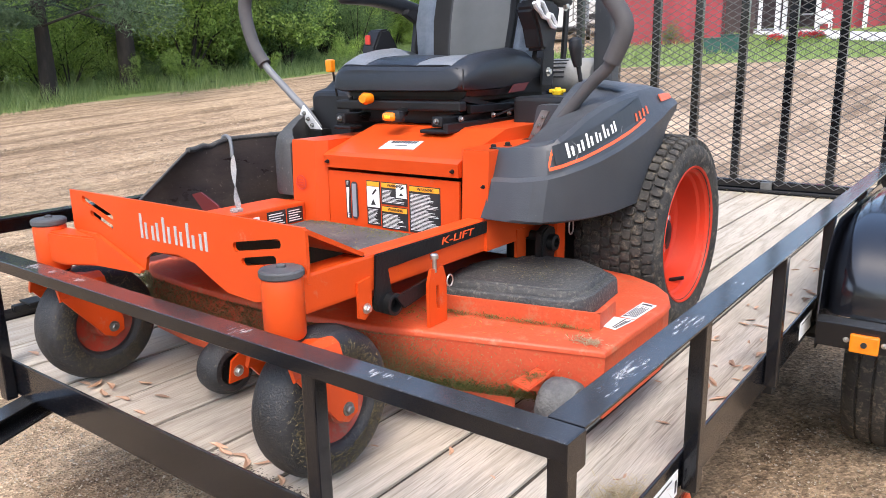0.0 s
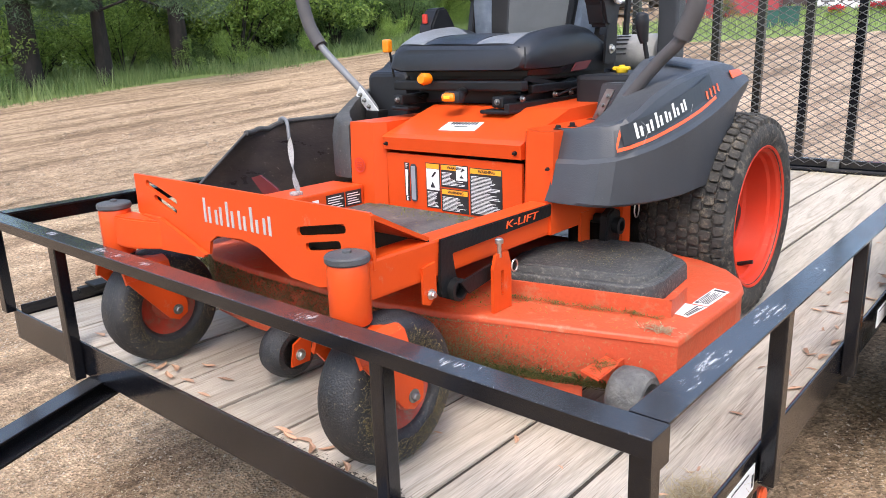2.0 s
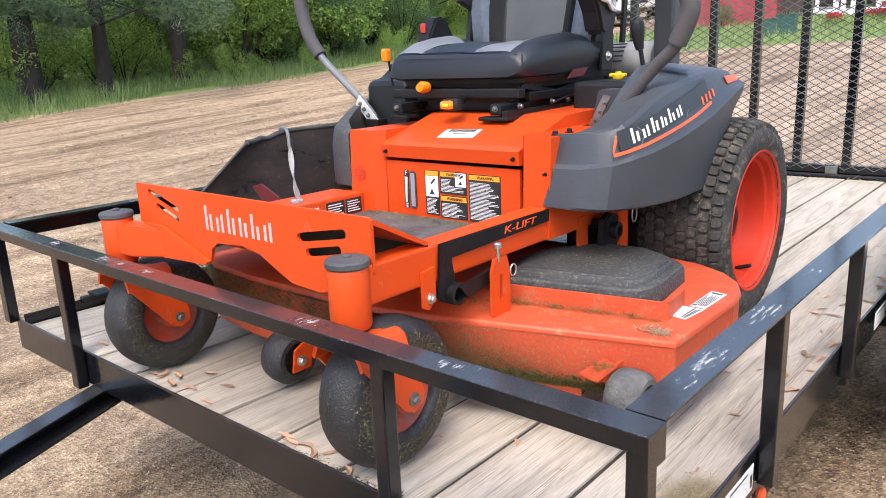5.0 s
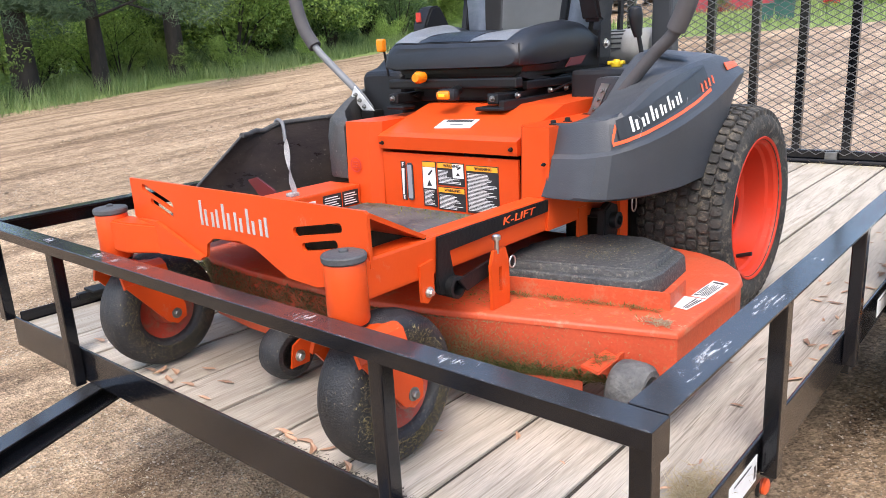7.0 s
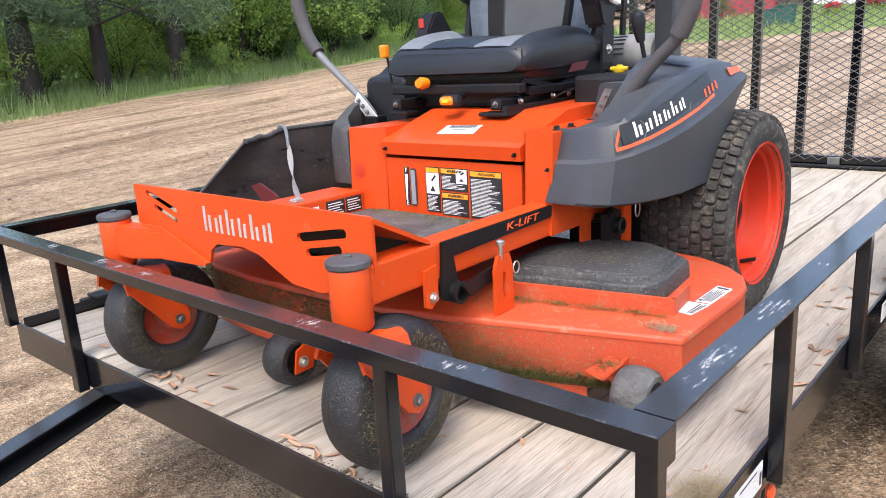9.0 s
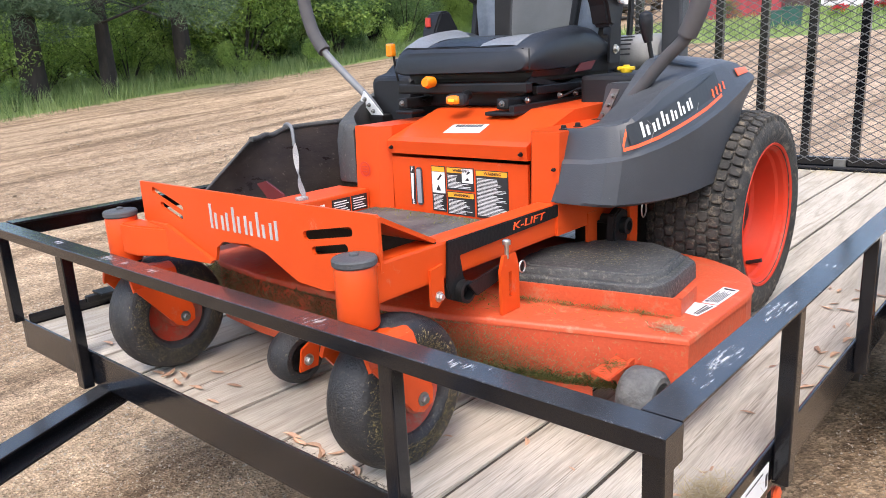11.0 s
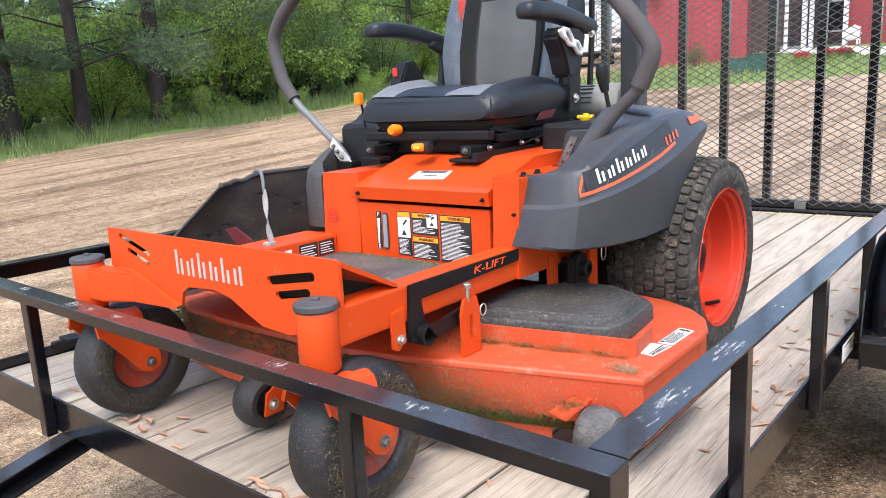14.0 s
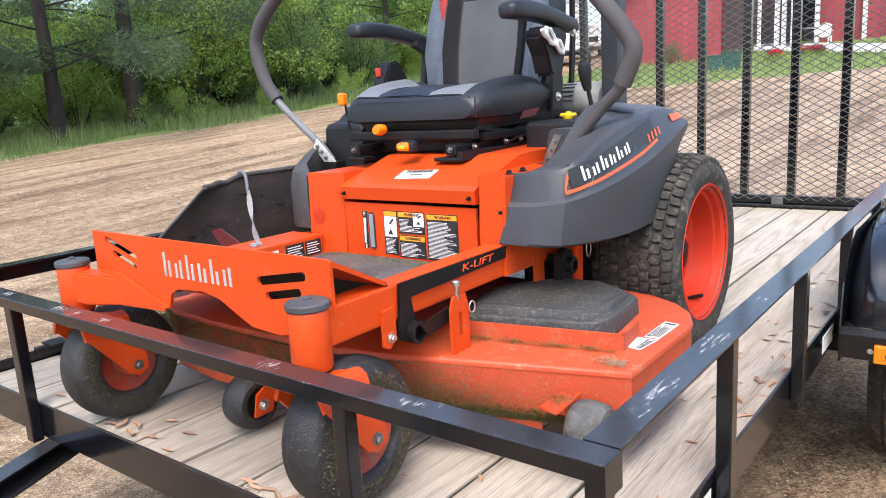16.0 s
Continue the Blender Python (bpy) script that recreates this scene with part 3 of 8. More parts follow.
def edge_x(y):
    """The wood's edge: nearly straight beside the field, bending away beyond it."""
    return -16.05 + 0.05 * (min(y, 15.0) - 5.4) - 0.36 * ease(y - 15.0, 1.5)


def wood_place(t, depth):
    """A place t along the wood's edge and that deep in it."""
    return edge_x(5.4 + t) - depth, 5.4 + t


def tree_side(x, y):
    """How far a place lies past the edge of the field, towards the wood."""
    return edge_x(y) - x


def turf_at(x, y):
    w = smooth01((tree_side(x, y) + 0.5) / 1.0)
    lawn = smooth01((y - max(17.4, 18.3 + 0.7 * (x + 6.64))) / 1.2 + 0.5) * smooth01((x + 14) / 2.5)
    return max(w, lawn)


def axis_steps():
    out, v, s = [0.0], 0.0, 0.16
    while v < 700:
        v += s
        out.append(v)
        s *= 1.035 if v < 30 else 1.25
    return out


steps = axis_steps()
gx = [-v for v in reversed(steps[1:])] + steps
gx = [v - 2.0 for v in gx]
gy = [v + 1.5 for v in ([-v for v in reversed(steps[1:])] + steps)]
gv, turf, yard = [], [], []
for yy in gy:
    for xx in gx:
        z = terrain(xx, yy)
        if abs(xx) < 45 and abs(yy) < 45:
            u, v = xx * 0.95 + yy * 0.31, -xx * 0.31 + yy * 0.95
            z += 0.030 * noise.noise((u * 1.6, v * 0.22, 1.7)) + 0.014 * noise.noise((u * 5.0, v * 0.6, 4.2))
            if abs(xx) < 9 and abs(yy) < 9:
                z += 0.012 * noise.noise((xx * 6.0, yy * 6.0, 9.1))
            if abs(xx + 1) < 1.6 and abs(yy - 2) < 2.6:
                z -= 0.02
        gv.append((xx, yy, z - 0.03))
        turf.append(turf_at(xx, yy))
        yard.append(smooth01((yy - 3.0) / 4.0) * smooth01((xx + 7.0) / 4.0))
nx = len(gx)
gf = [(j * nx + i, j * nx + i + 1, (j + 1) * nx + i + 1, (j + 1) * nx + i) for j in range(len(gy) - 1) for i in range(nx - 1)]
gme = bpy.data.meshes.new("ground")
gme.from_pydata(gv, [], gf)
attr = gme.attributes.new("turf", "FLOAT", "POINT")
attr.data.foreach_set("value", turf)
attr = gme.attributes.new("yard", "FLOAT", "POINT")
attr.data.foreach_set("value", yard)
gme.polygons.foreach_set("use_smooth", [True] * len(gf))
gme.materials.append(DIRT)
tagged(new("ground", gme), "tan sandy dirt field with wheel tracks and a grassy edge", "ground", kind="structure")

# ---- trailer ----
DK = 0.56
TX0, TX1, TY1 = -2.04, 0.0, 3.66
trailer = thing("utility_trailer", (-1.02, 1.8, 0.0), "black steel utility trailer with weathered wooden deck, parked on dirt", "trailer")


def rail_z(x):
    return 0.852 - 0.0069 * x


def angle_bar(a, b_, down, inward, leg=0.05, t=0.006, bm=None, flip=False, drop=None):
    """An angle bar from a to b_ along its outer top edge: one leg runs inward, the other hangs down at the outer edge (or the inner one)."""
    a, b_, down, inward = Vector(a), Vector(b_), Vector(down), Vector(inward)
    if flip:
        prof = [(0, 0), (leg, 0), (leg, leg), (leg - t, leg), (leg - t, t), (0, t)]
    else:
        h = drop or leg
        prof = [(0, 0), (leg, 0), (leg, t), (t, t), (t, h), (0, h)]
    b = loft([[a + inward * u + down * v for u, v in prof], [b_ + inward * u + down * v for u, v in prof]])
    bmesh.ops.recalc_face_normals(b, faces=b.faces)
    bmesh.ops.bevel(b, geom=b.edges[:], offset=0.0012, segments=1, affect="EDGES")
    return merge(b, bm)


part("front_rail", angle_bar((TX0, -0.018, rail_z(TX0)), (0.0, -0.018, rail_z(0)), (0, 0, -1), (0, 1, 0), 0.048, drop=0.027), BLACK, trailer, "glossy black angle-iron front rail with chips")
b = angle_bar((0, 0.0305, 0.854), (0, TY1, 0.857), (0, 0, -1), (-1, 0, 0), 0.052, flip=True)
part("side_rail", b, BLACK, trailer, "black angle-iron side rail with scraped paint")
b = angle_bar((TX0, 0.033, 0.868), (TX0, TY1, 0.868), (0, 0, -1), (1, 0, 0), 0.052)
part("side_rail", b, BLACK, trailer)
part("corner_gusset", box(-0.005, 0.0015, -0.017, 0.032, 0.802, 0.8505, 0.001), BLACK, trailer)


def post(x0, x1, y0, y1, z1, z0=0.476):
    part("rail_post", box(x0, x1, y0, y1, z0, z1, 0.003), BLACK, trailer)


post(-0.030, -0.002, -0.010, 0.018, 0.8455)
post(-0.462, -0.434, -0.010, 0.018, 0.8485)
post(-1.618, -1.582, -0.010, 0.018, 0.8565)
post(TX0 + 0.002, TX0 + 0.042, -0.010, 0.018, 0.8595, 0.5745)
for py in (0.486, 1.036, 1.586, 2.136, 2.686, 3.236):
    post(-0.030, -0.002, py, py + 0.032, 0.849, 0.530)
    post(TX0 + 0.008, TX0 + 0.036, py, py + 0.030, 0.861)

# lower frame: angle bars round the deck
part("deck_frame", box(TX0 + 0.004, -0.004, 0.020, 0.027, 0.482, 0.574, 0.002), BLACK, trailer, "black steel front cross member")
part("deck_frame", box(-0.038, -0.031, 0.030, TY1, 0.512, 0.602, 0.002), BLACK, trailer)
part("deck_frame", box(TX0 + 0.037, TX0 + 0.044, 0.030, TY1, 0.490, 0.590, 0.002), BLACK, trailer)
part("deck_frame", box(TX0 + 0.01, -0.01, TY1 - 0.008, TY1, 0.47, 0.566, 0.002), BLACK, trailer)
part("deck_lip", box(-0.052, -0.0385, 0.03, TY1, 0.566, 0.571, 0.001), BLACK, trailer)
for cy in (0.6, 1.2, 1.8, 2.4, 3.0):
    part("cross_member", box(TX0 + 0.05, -0.045, cy, cy + 0.05, 0.44, 0.519, 0.002), SATIN, trailer)
# tongue beams that meet ahead of the deck
for x0, x1 in ((-1.68, -1.06), (-0.36, -0.98)):
    a, c = Vector((x0, 0.25, 0.0)), Vector((x1, -1.10, 0.0))
    d = (c - a).normalized()
    s = Vector((-d.y, d.x, 0)) * (1 if x0 < -1 else -1)
    prof = [(0, 0.4805), (0.058, 0.4805), (0.058, 0.4735), (0.008, 0.4735), (0.008, 0.430), (0.058, 0.430), (0.058, 0.423), (0, 0.423)]
    b = loft([[p + s * u + Vector((0, 0, v)) for u, v in prof] for p in (a, c)])
    bmesh.ops.recalc_face_normals(b, faces=b.faces)
    bmesh.ops.bevel(b, geom=[e for e in b.edges if e.is_manifold], offset=0.0015, segments=1, affect="EDGES")
    part("tongue_beam", b, BLACK, trailer, "black steel channel tongue beam")
part("coupler", box(-1.08, -0.96, -1.45, -1.08, 0.40, 0.49, 0.015), BLACK, trailer)
part("jack_post", turned([(0.03, 0.0), (0.03, 0.75), (0.02, 0.77)], (-1.02, -1.00, -0.01), "z", 16), SATIN, trailer)

part("tie_down", box(-2.012, -1.985, 0.20, 0.32, 0.578, 0.598, 0.004), SATIN, trailer)
part("tie_down", box(-2.02, -1.95, 0.23, 0.29, 0.598, 0.606, 0.003), SATIN, trailer)
# white decals on the frame
for y0, y1 in ((0.340, 0.470), (1.402, 1.545)):
    dc = part("frame_decal", box(-0.031, -0.0302, y0, y1, 0.528, 0.578), PAPER, trailer, "white sticker with dark print")
    part("print_bar", box(-0.0303, -0.0297, y1 - 0.014, y1 - 0.005, 0.536, 0.560), INK, dc)
    part("print_bar", box(-0.0303, -0.0297, y0 + 0.02, y1 - 0.03, 0.568, 0.571), INK, dc)
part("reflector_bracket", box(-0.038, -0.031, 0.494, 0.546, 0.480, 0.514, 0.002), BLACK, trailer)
part("front_reflector", turned([(0.015, 0.0), (0.015, 0.005), (0.010, 0.008)], (-0.0308, 0.520, 0.490), "x", 16), DECAL, trailer, "orange-red round reflector", smooth=True)

# wheel and fender beside the deck
FC, FA, FB = (2.03, 0.590), 0.535, 0.272
for sgn, fx0, fx1 in ((1, 0.004, 0.27), (-1, TX0 - 0.27, TX0 - 0.004)):
    def arch_at(k, e):
        t = math.pi * (1 - k / 26)
        c, s = math.cos(t), math.sin(t)
        return FC[0] + (FA - e) * math.copysign(abs(c) ** 0.72, c), FC[1] + (FB - e) * abs(s) ** 0.72
    sections = []
    for i in range(15):
        u = i / 14
        q = max(0.0, abs(u - 0.5) - 0.26) / 0.24
        e = 0.055 * (1 - math.sqrt(max(0.0, 1 - q * q)))
        x = fx0 + (fx1 - fx0) * u
        ring = [arch_at(k, e) for k in range(27)] + [arch_at(k, e + 0.004) for k in range(26, -1, -1)]
        sections.append([Vector((x, y, z)) for y, z in ring])
    fd = part("fender", loft(sections), FENDERB, trailer, "glossy black rounded steel wheel fender", smooth=True)
    xi = fx0 if sgn > 0 else fx1
    skirt_y = [(FC[0] - FA - 0.045, 0.50), (FC[0] - FA - 0.045, 0.60), (FC[0] - FA - 0.02, 0.72), (FC[0] - FA + 0.05, 0.80), (FC[0] - FA + 0.15, 0.835)]
    skirt_y += [(2 * FC[0] - y, z) for y, z in reversed(skirt_y)]
    part("fender_skirt", slab([skirt_y], lambda u, v, w, xi=xi: (xi - 0.004 + w, u, v), 0.004), FENDERB, fd)
    part("fender_step", box(fx0, fx1, 1.432, 1.50, 0.578, 0.588, 0.003), BLACK, fd)
    part("fender_apron", box(fx0, fx1, 1.430, 1.436, 0.520, 0.588, 0.002), BLACK, fd)
    lx = fx0 + 0.086 if sgn > 0 else fx1 - 0.156
    ml = part("marker_lamp", box(lx, lx + 0.070, 1.412, 1.430, 0.520, 0.570, 0.005), AMBER, fd, "amber side marker lamp")
    part("lamp_screw", bolt((lx - 0.010, 1.430, 0.547), "-y", 0.005), STEEL, fd)
    part("lamp_screw", bolt((lx + 0.080, 1.430, 0.547), "-y", 0.005), STEEL, fd)
    part("lamp_eye", turned([(0.008, 0), (0.008, -0.002)], (lx + 0.035, 1.412, 0.545), "y", 12), INK, fd)
    cx = (fx0 + fx1) / 2
    prof = [(0.20, -0.085), (0.28, -0.10), (0.325, -0.092), (0.338, -0.07), (0.341, -0.055), (0.333, -0.053), (0.333, -0.047), (0.342, -0.045), (0.343, -0.012), (0.334, -0.010), (0.334, -0.004),
            (0.343, -0.002), (0.342, 0.030), (0.334, 0.032), (0.334, 0.040), (0.341, 0.042), (0.338, 0.07), (0.325, 0.092), (0.28, 0.10), (0.20, 0.085)]
    wz, wy = 0.362, 2.03
    tw = part("trailer_tyre", turned(prof, (cx, wy, wz), "x", 56, close=True), RUBBER, trailer, "black grooved trailer tyre", smooth=True)
    part("rim", turned([(0.02, 0.06), (0.09, 0.055), (0.12, 0.03), (0.18, 0.035), (0.205, 0.085), (0.205, -0.085), (0.19, -0.08), (0.10, 0.0)], (cx, wy, wz), "x", 36), WHITEP, tw, smooth=True)
part("axle", rod((TX0 - 0.1, 2.03, 0.36), (0.1, 2.03, 0.36), 0.03), SATIN, trailer)

# ramp gate: frame, upright bars and expanded metal
GY = TY1 + 0.035
gate = part("ramp_gate", box(TX0 + 0.06, -0.06, GY - 0.005, GY + 0.045, 0.572, 0.622, 0.003), BLACK, trailer, "black steel ramp gate with expanded mesh, raised upright")
part("gate_frame", box(TX0 + 0.06, -0.06, GY - 0.005, GY + 0.04, 2.02, 2.07, 0.003), BLACK, gate)
for gxp in (-1.895, -1.644, -1.393, -1.142, -0.890, -0.638, -0.388, -0.140):
    part("gate_bar", box(gxp - 0.021, gxp + 0.021, GY - 0.004, GY + 0.036, 0.60, 2.04, 0.003), BLACK, gate)
for hx in (-0.20, -0.70, -1.34, -1.85):
    part("gate_lug", box(hx - 0.03, hx + 0.03, GY - 0.030, GY - 0.012, 0.568, 0.620, 0.003), DARKST, gate, "bare steel gate lug")
part("gate_hinge", rod((TX0 + 0.1, GY - 0.035, 0.568), (-0.1, GY - 0.035, 0.568), 0.012), SATIN, gate)
b = bmesh.new()
DW, DH = 0.070, 0.0195
cols = int((TX1 - TX0 - 0.14) / DW)
rowsn = int(1.43 / DH)
for r in range(rowsn):
    z0 = 0.60 + r * DH
    for c in range(cols):
        x0 = TX0 + 0.07 + c * DW
        off = 0.5 * DW if r % 2 else 0.0
        for xa, xb in ((x0 + off, x0 + off + DW / 2), (x0 + off + DW, x0 + off + DW / 2)):
            p, q = Vector((xa, GY - 0.011, z0)), Vector((xb, GY - 0.008, z0 + DH))
            t = 0.0023
            vs = [b.verts.new(v) for v in (p + Vector((0, 0, -t)), p + Vector((0, 0, t)), q + Vector((0, 0, t)), q + Vector((0, 0, -t)),
                                           p + Vector((0, 0.004, -t)), p + Vector((0, 0.004, t)), q + Vector((0, 0.004, t)), q + Vector((0, 0.004, -t)))]
            for f in ((0, 1, 2, 3), (7, 6, 5, 4), (1, 5, 6, 2), (4, 0, 3, 7)):
                b.faces.new([vs[i] for i in f])
part("expanded_mesh", b, MESHM, gate, "black expanded-metal mesh", kind="stuff")

# ---- mower ----
XM = -0.9875
mower = thing("zero_turn_mower", (XM, 0.7, DK), "orange zero-turn lawn mower with grass-caked deck, parked on the trailer", "lawn mower")


def mir(x):
    return 2 * XM - x


# frame
for x0, x1 in ((-0.607, -0.555), (mir(-0.555), mir(-0.607))):
    part("frame_rail", box(x0, x1, 0.075, 1.55, 0.872, 0.944 if x0 > -1 else 0.888, 0.006), ORANGE, mower)
b = loft([[Vector((x, y, 0.862)), Vector((x, 0.0995, 0.862)), Vector((x, 0.0995, z)), Vector((x, y, z))] for x, y, z in ((-1.385, 0.046, 0.934), (-1.300, 0.048, 0.934), (-1.215, 0.094, 0.926))])
bmesh.ops.bevel(b, geom=b.edges[:], offset=0.004, segments=2, affect="EDGES")
part("caster_arm", b, ORANGE, mower, smooth=True)
part("caster_arm", slab([[(-1.30, 0.936), (-1.225, 0.936), (-1.05, 0.878), (-1.06, 0.870), (-1.24, 0.862), (-1.30, 0.862)]], lambda u, v, w: (u, 0.088 + w, v), 0.010), ORANGE, mower)
part("floor_pan", box(-1.372, -0.606, 0.236, 0.70, 0.862, 0.872, 0.002), ORANGE, mower)
part("foot_mat", box(-1.13, -0.64, 0.22, 0.650, 0.8722, 0.884, 0.004), MAT, mower, "worn dusty rubber foot mat with clippings")
# footrest plate with slots, sloping back behind
arch = [(-1.336, 1.025), (-1.336, 0.935), (-1.26, 0.915), (-1.12, 0.880), (-1.055, 0.875), (-1.045, 0.905), (-1.02, 0.920), (-0.93, 0.926), (-0.875, 0.916), (-0.82, 0.890), (-0.78, 0.873),
        (-0.70, 0.868), (-0.60, 0.890), (-0.554, 0.925), (-0.554, 1.018), (-0.56, 1.023)]


def slot(u0, v0, u1, v1, h):
    r = h / 2 + 0.001
    left = [(u0 + r - r * math.sin(a), v0 + r + r * math.cos(a)) for a in [math.pi * k / 6 for k in range(7)]]
    right = [(u1 - r + r * math.sin(a), v1 + r - r * math.cos(a)) for a in [math.pi * k / 6 for k in range(7)]]
    return left + right


holes = [slot(-0.752, 0.958, -0.617, 0.978, 0.016), slot(-0.730, 0.933, -0.632, 0.948, 0.014),
         slot(-1.285, 1.000, -1.160, 0.968, 0.014), slot(-1.255, 0.970, -1.165, 0.947, 0.013)]
FP = 0.10
plate = part("footrest_plate", slab([arch] + holes, lambda u, v, w: (u, FP + w, v), 0.007), ORANGE, mower, "orange steel footrest plate with slots")
part("footrest_slope", loft([[Vector((x, FP + 0.004, 1.012)), Vector((x, FP + 0.004, 1.022)), Vector((x, 0.245, 0.950)), Vector((x, 0.240, 0.944))] for x in (-1.33, -0.557)]), ORANGE, mower)
# added plate, black so that the space behind the slots looks shaded
part("dark_backing", box(-1.13, -0.557, 0.238, 0.244, 0.872, 0.946), SATIN, mower)


def mark(strokes, place, parent, material, name="maker_mark", depth=0.0012):
    """Plain raised bars (u0, v0, u1, v1, width) that stand for a maker's mark."""
    for u0, v0, u1, v1, w in strokes:
        d = Vector((u1 - u0, v1 - v0)).normalized() * w / 2
        s = Vector((-d.y, d.x))
        quad = [(u0 - s.x, v0 - s.y), (u1 - s.x, v1 - s.y), (u1 + s.x, v1 + s.y), (u0 + s.x, v0 + s.y)]
        part(name, slab([quad], place, depth), material, parent)


def paired_bars(place, parent, material, pitch, size, rise=0.0):
    """Six pairs of plain slim bars in a row that stand for a maker's name; rise shears them along the surface."""
    for k, (h0, h1) in enumerate(((1.36, 0.9), (0.8, 1.0), (1.36, 0.9), (1.0, 0.75), (1.3, 0.7), (0.85, 1.0))):
        for u, h in ((k * pitch - 0.21 * pitch, h0), (k * pitch + 0.21 * pitch, h1)):
            w = pitch * 0.095
            pts = [(u - w, 0.0), (u + w, 0.0), (u + w, size * h), (u - w, size * h)]
            part("maker_mark", slab([[(x, v + rise * x) for x, v in pts]], place, 0.0012), material, parent)


paired_bars(lambda u, v, w: (-1.043 + u, FP - w, 0.946 + v), plate, PRINT, 0.0405, 0.038)

# casters
def caster(px, wx, bx):
    py = 0.066
    cs = part("caster_tube", turned([(0.034, 0.838), (0.036, 0.842), (0.036, 0.940), (0.034, 0.944)], (px, py, 0), "z", 32), ORANGE, mower, "orange steel caster tube", smooth=True)
    part("caster_cap", turned([(0.036, 0.944), (0.0385, 0.947), (0.0385, 0.955), (0.036, 0.958), (0.008, 0.9605), (0.008, 0.964), (0.004, 0.966)], (px, py, 0), "z", 32), DARKCAP, cs, "grey rubber dust cap", smooth=True)
    part("caster_washer", turned([(0.032, 0.832), (0.032, 0.838)], (px, py, 0), "z", 24), SATIN, cs)
    # fork: a bent strap over the wheel with an arm on either side
    hw = abs(bx - wx)
    fk = bmesh.new()
    ay, az = 0.128, DK + 0.14
    prof = [(py - 0.045, 0.832), (py + 0.060, 0.832), (py + 0.075, 0.822), (py + 0.075, 0.815), (py - 0.045, 0.815)]
    slab([[(wx - hw, 0.790), (wx - hw + 0.012, 0.822), (wx - hw + 0.030, 0.832), (wx + hw - 0.030, 0.832), (wx + hw - 0.012, 0.822), (wx + hw, 0.790),
           (wx + hw - 0.007, 0.786), (wx + hw - 0.020, 0.815), (wx + hw - 0.034, 0.823), (wx - hw + 0.034, 0.823), (wx - hw + 0.020, 0.815), (wx - hw + 0.007, 0.786)]],
         lambda u, v, w: (u, py - 0.052 + w, v), 0.112, fk)
    for sx in (wx + hw - 0.008, wx - hw):
        arm = [(py - 0.052, 0.795), (py + 0.060, 0.795), (ay + 0.026, az + 0.012), (ay + 0.024, az - 0.014), (ay, az - 0.026), (ay - 0.024, az - 0.014)]
        slab([arm], lambda u, v, w, sx=sx: (sx + w, u, v), 0.008, fk)
    fork = part("caster_fork", fk, ORANGE, cs, "orange bent-steel fork")
    W = 0.048
    prof = [(0.070 + 0.0, -W * 0.75)]
    for k in range(21):
        q = math.pi * (k / 20 - 0.5)
        prof.append((0.099 + 0.040 * math.copysign(abs(math.cos(q)) ** 0.8, 1) - (0.020 if k in (0, 20) else 0.010 if k in (1, 19) else 0.0) - (0.0016 if k in (8, 12) else 0.0), W * 1.05 * math.copysign(abs(math.sin(q)) ** 0.75, q)))
    prof.append((0.070, W * 0.75))
    c = (wx, ay, az)
    ty = part("caster_tyre", turned(prof, c, "x", 48, close=True), CASTERR, mower, "worn black rubber caster tyre with dry clippings", smooth=True, sharp=70)
    part("caster_rim", turned([(0.02, -0.052), (0.03, -0.05), (0.035, -0.02), (0.060, -0.025), (0.072, -0.036), (0.076, -0.043), (0.076, 0.043), (0.072, 0.036), (0.060, 0.025), (0.035, 0.02), (0.03, 0.05), (0.02, 0.052)], c, "x", 36), RIMC, ty, smooth=True)
    part("axle_bolt", bolt((wx + hw, ay, az), "x", 0.0085), DARKST, fork)
    part("axle_bolt", bolt((wx - hw, ay, az), "-x", 0.0085), DARKST, fork)


caster(-0.580, -0.566, -0.502)
caster(mir(-0.590), -1.345, -1.268)

# mower deck: flat top, skirt all round
DT = 0.775
right = [(-0.168, 0.452), (-0.168, 0.74), (-0.178, 0.80), (-0.205, 0.86), (-0.255, 0.915), (-0.325, 0.955), (-0.42, 0.975)]
left = [(-1.30, 0.96), (-1.52, 0.90), (-1.585, 0.78), (-1.585, 0.44), (-1.50, 0.36), (-1.38, 0.305)]
front = [(-1.20, 0.285), (-0.78, 0.285), (-0.60, 0.325)]
outline = right + left + front
dk = bmesh.new()
def inset(pts, k):
    return [(XM + (u - XM) * (1 - k * 1.2), 0.65 + (v - 0.65) * (1 - k * 2.0)) for u, v in pts]


loft([[Vector((*p, z)) for p in inset(outline, k)] for k, z in ((0.012, DT - 0.012), (0.0, DT - 0.012), (0.0012, DT - 0.006), (0.004, DT - 0.0018), (0.009, DT))], dk)
deck = part("mower_deck", dk, DECKOR, mower, "dusty orange steel mower deck with grass buildup", smooth=True)


def skirt(pts, z0, z1, t, material, name, label=""):
    cx, cy = XM, 0.65
    inner = []
    for u, v in pts:
        d = Vector((cx - u, cy - v)).normalized()
        inner.append((u + d.x * t, v + d.y * t))
    b = loft([[Vector((*p, z0)), Vector((*p, z1)), Vector((*q, z1)), Vector((*q, z0))] for p, q in zip(pts, inner)])
    return part(name, b, material, deck, label)


skirt([(-0.172, 0.456)] + [(u - 0.004, v) for u, v in right[1:]], 0.640, DT - 0.0115, 0.006, DECKOR, "deck_skirt")
skirt([(-1.584, 0.442), (-1.50, 0.362), (-1.38, 0.307), (-1.20, 0.287), (-0.78, 0.287), (-0.60, 0.327), (-0.170, 0.4535)], 0.663, DT - 0.0115, 0.006, GRASSY, "deck_skirt", "orange front skirt caked with grass")
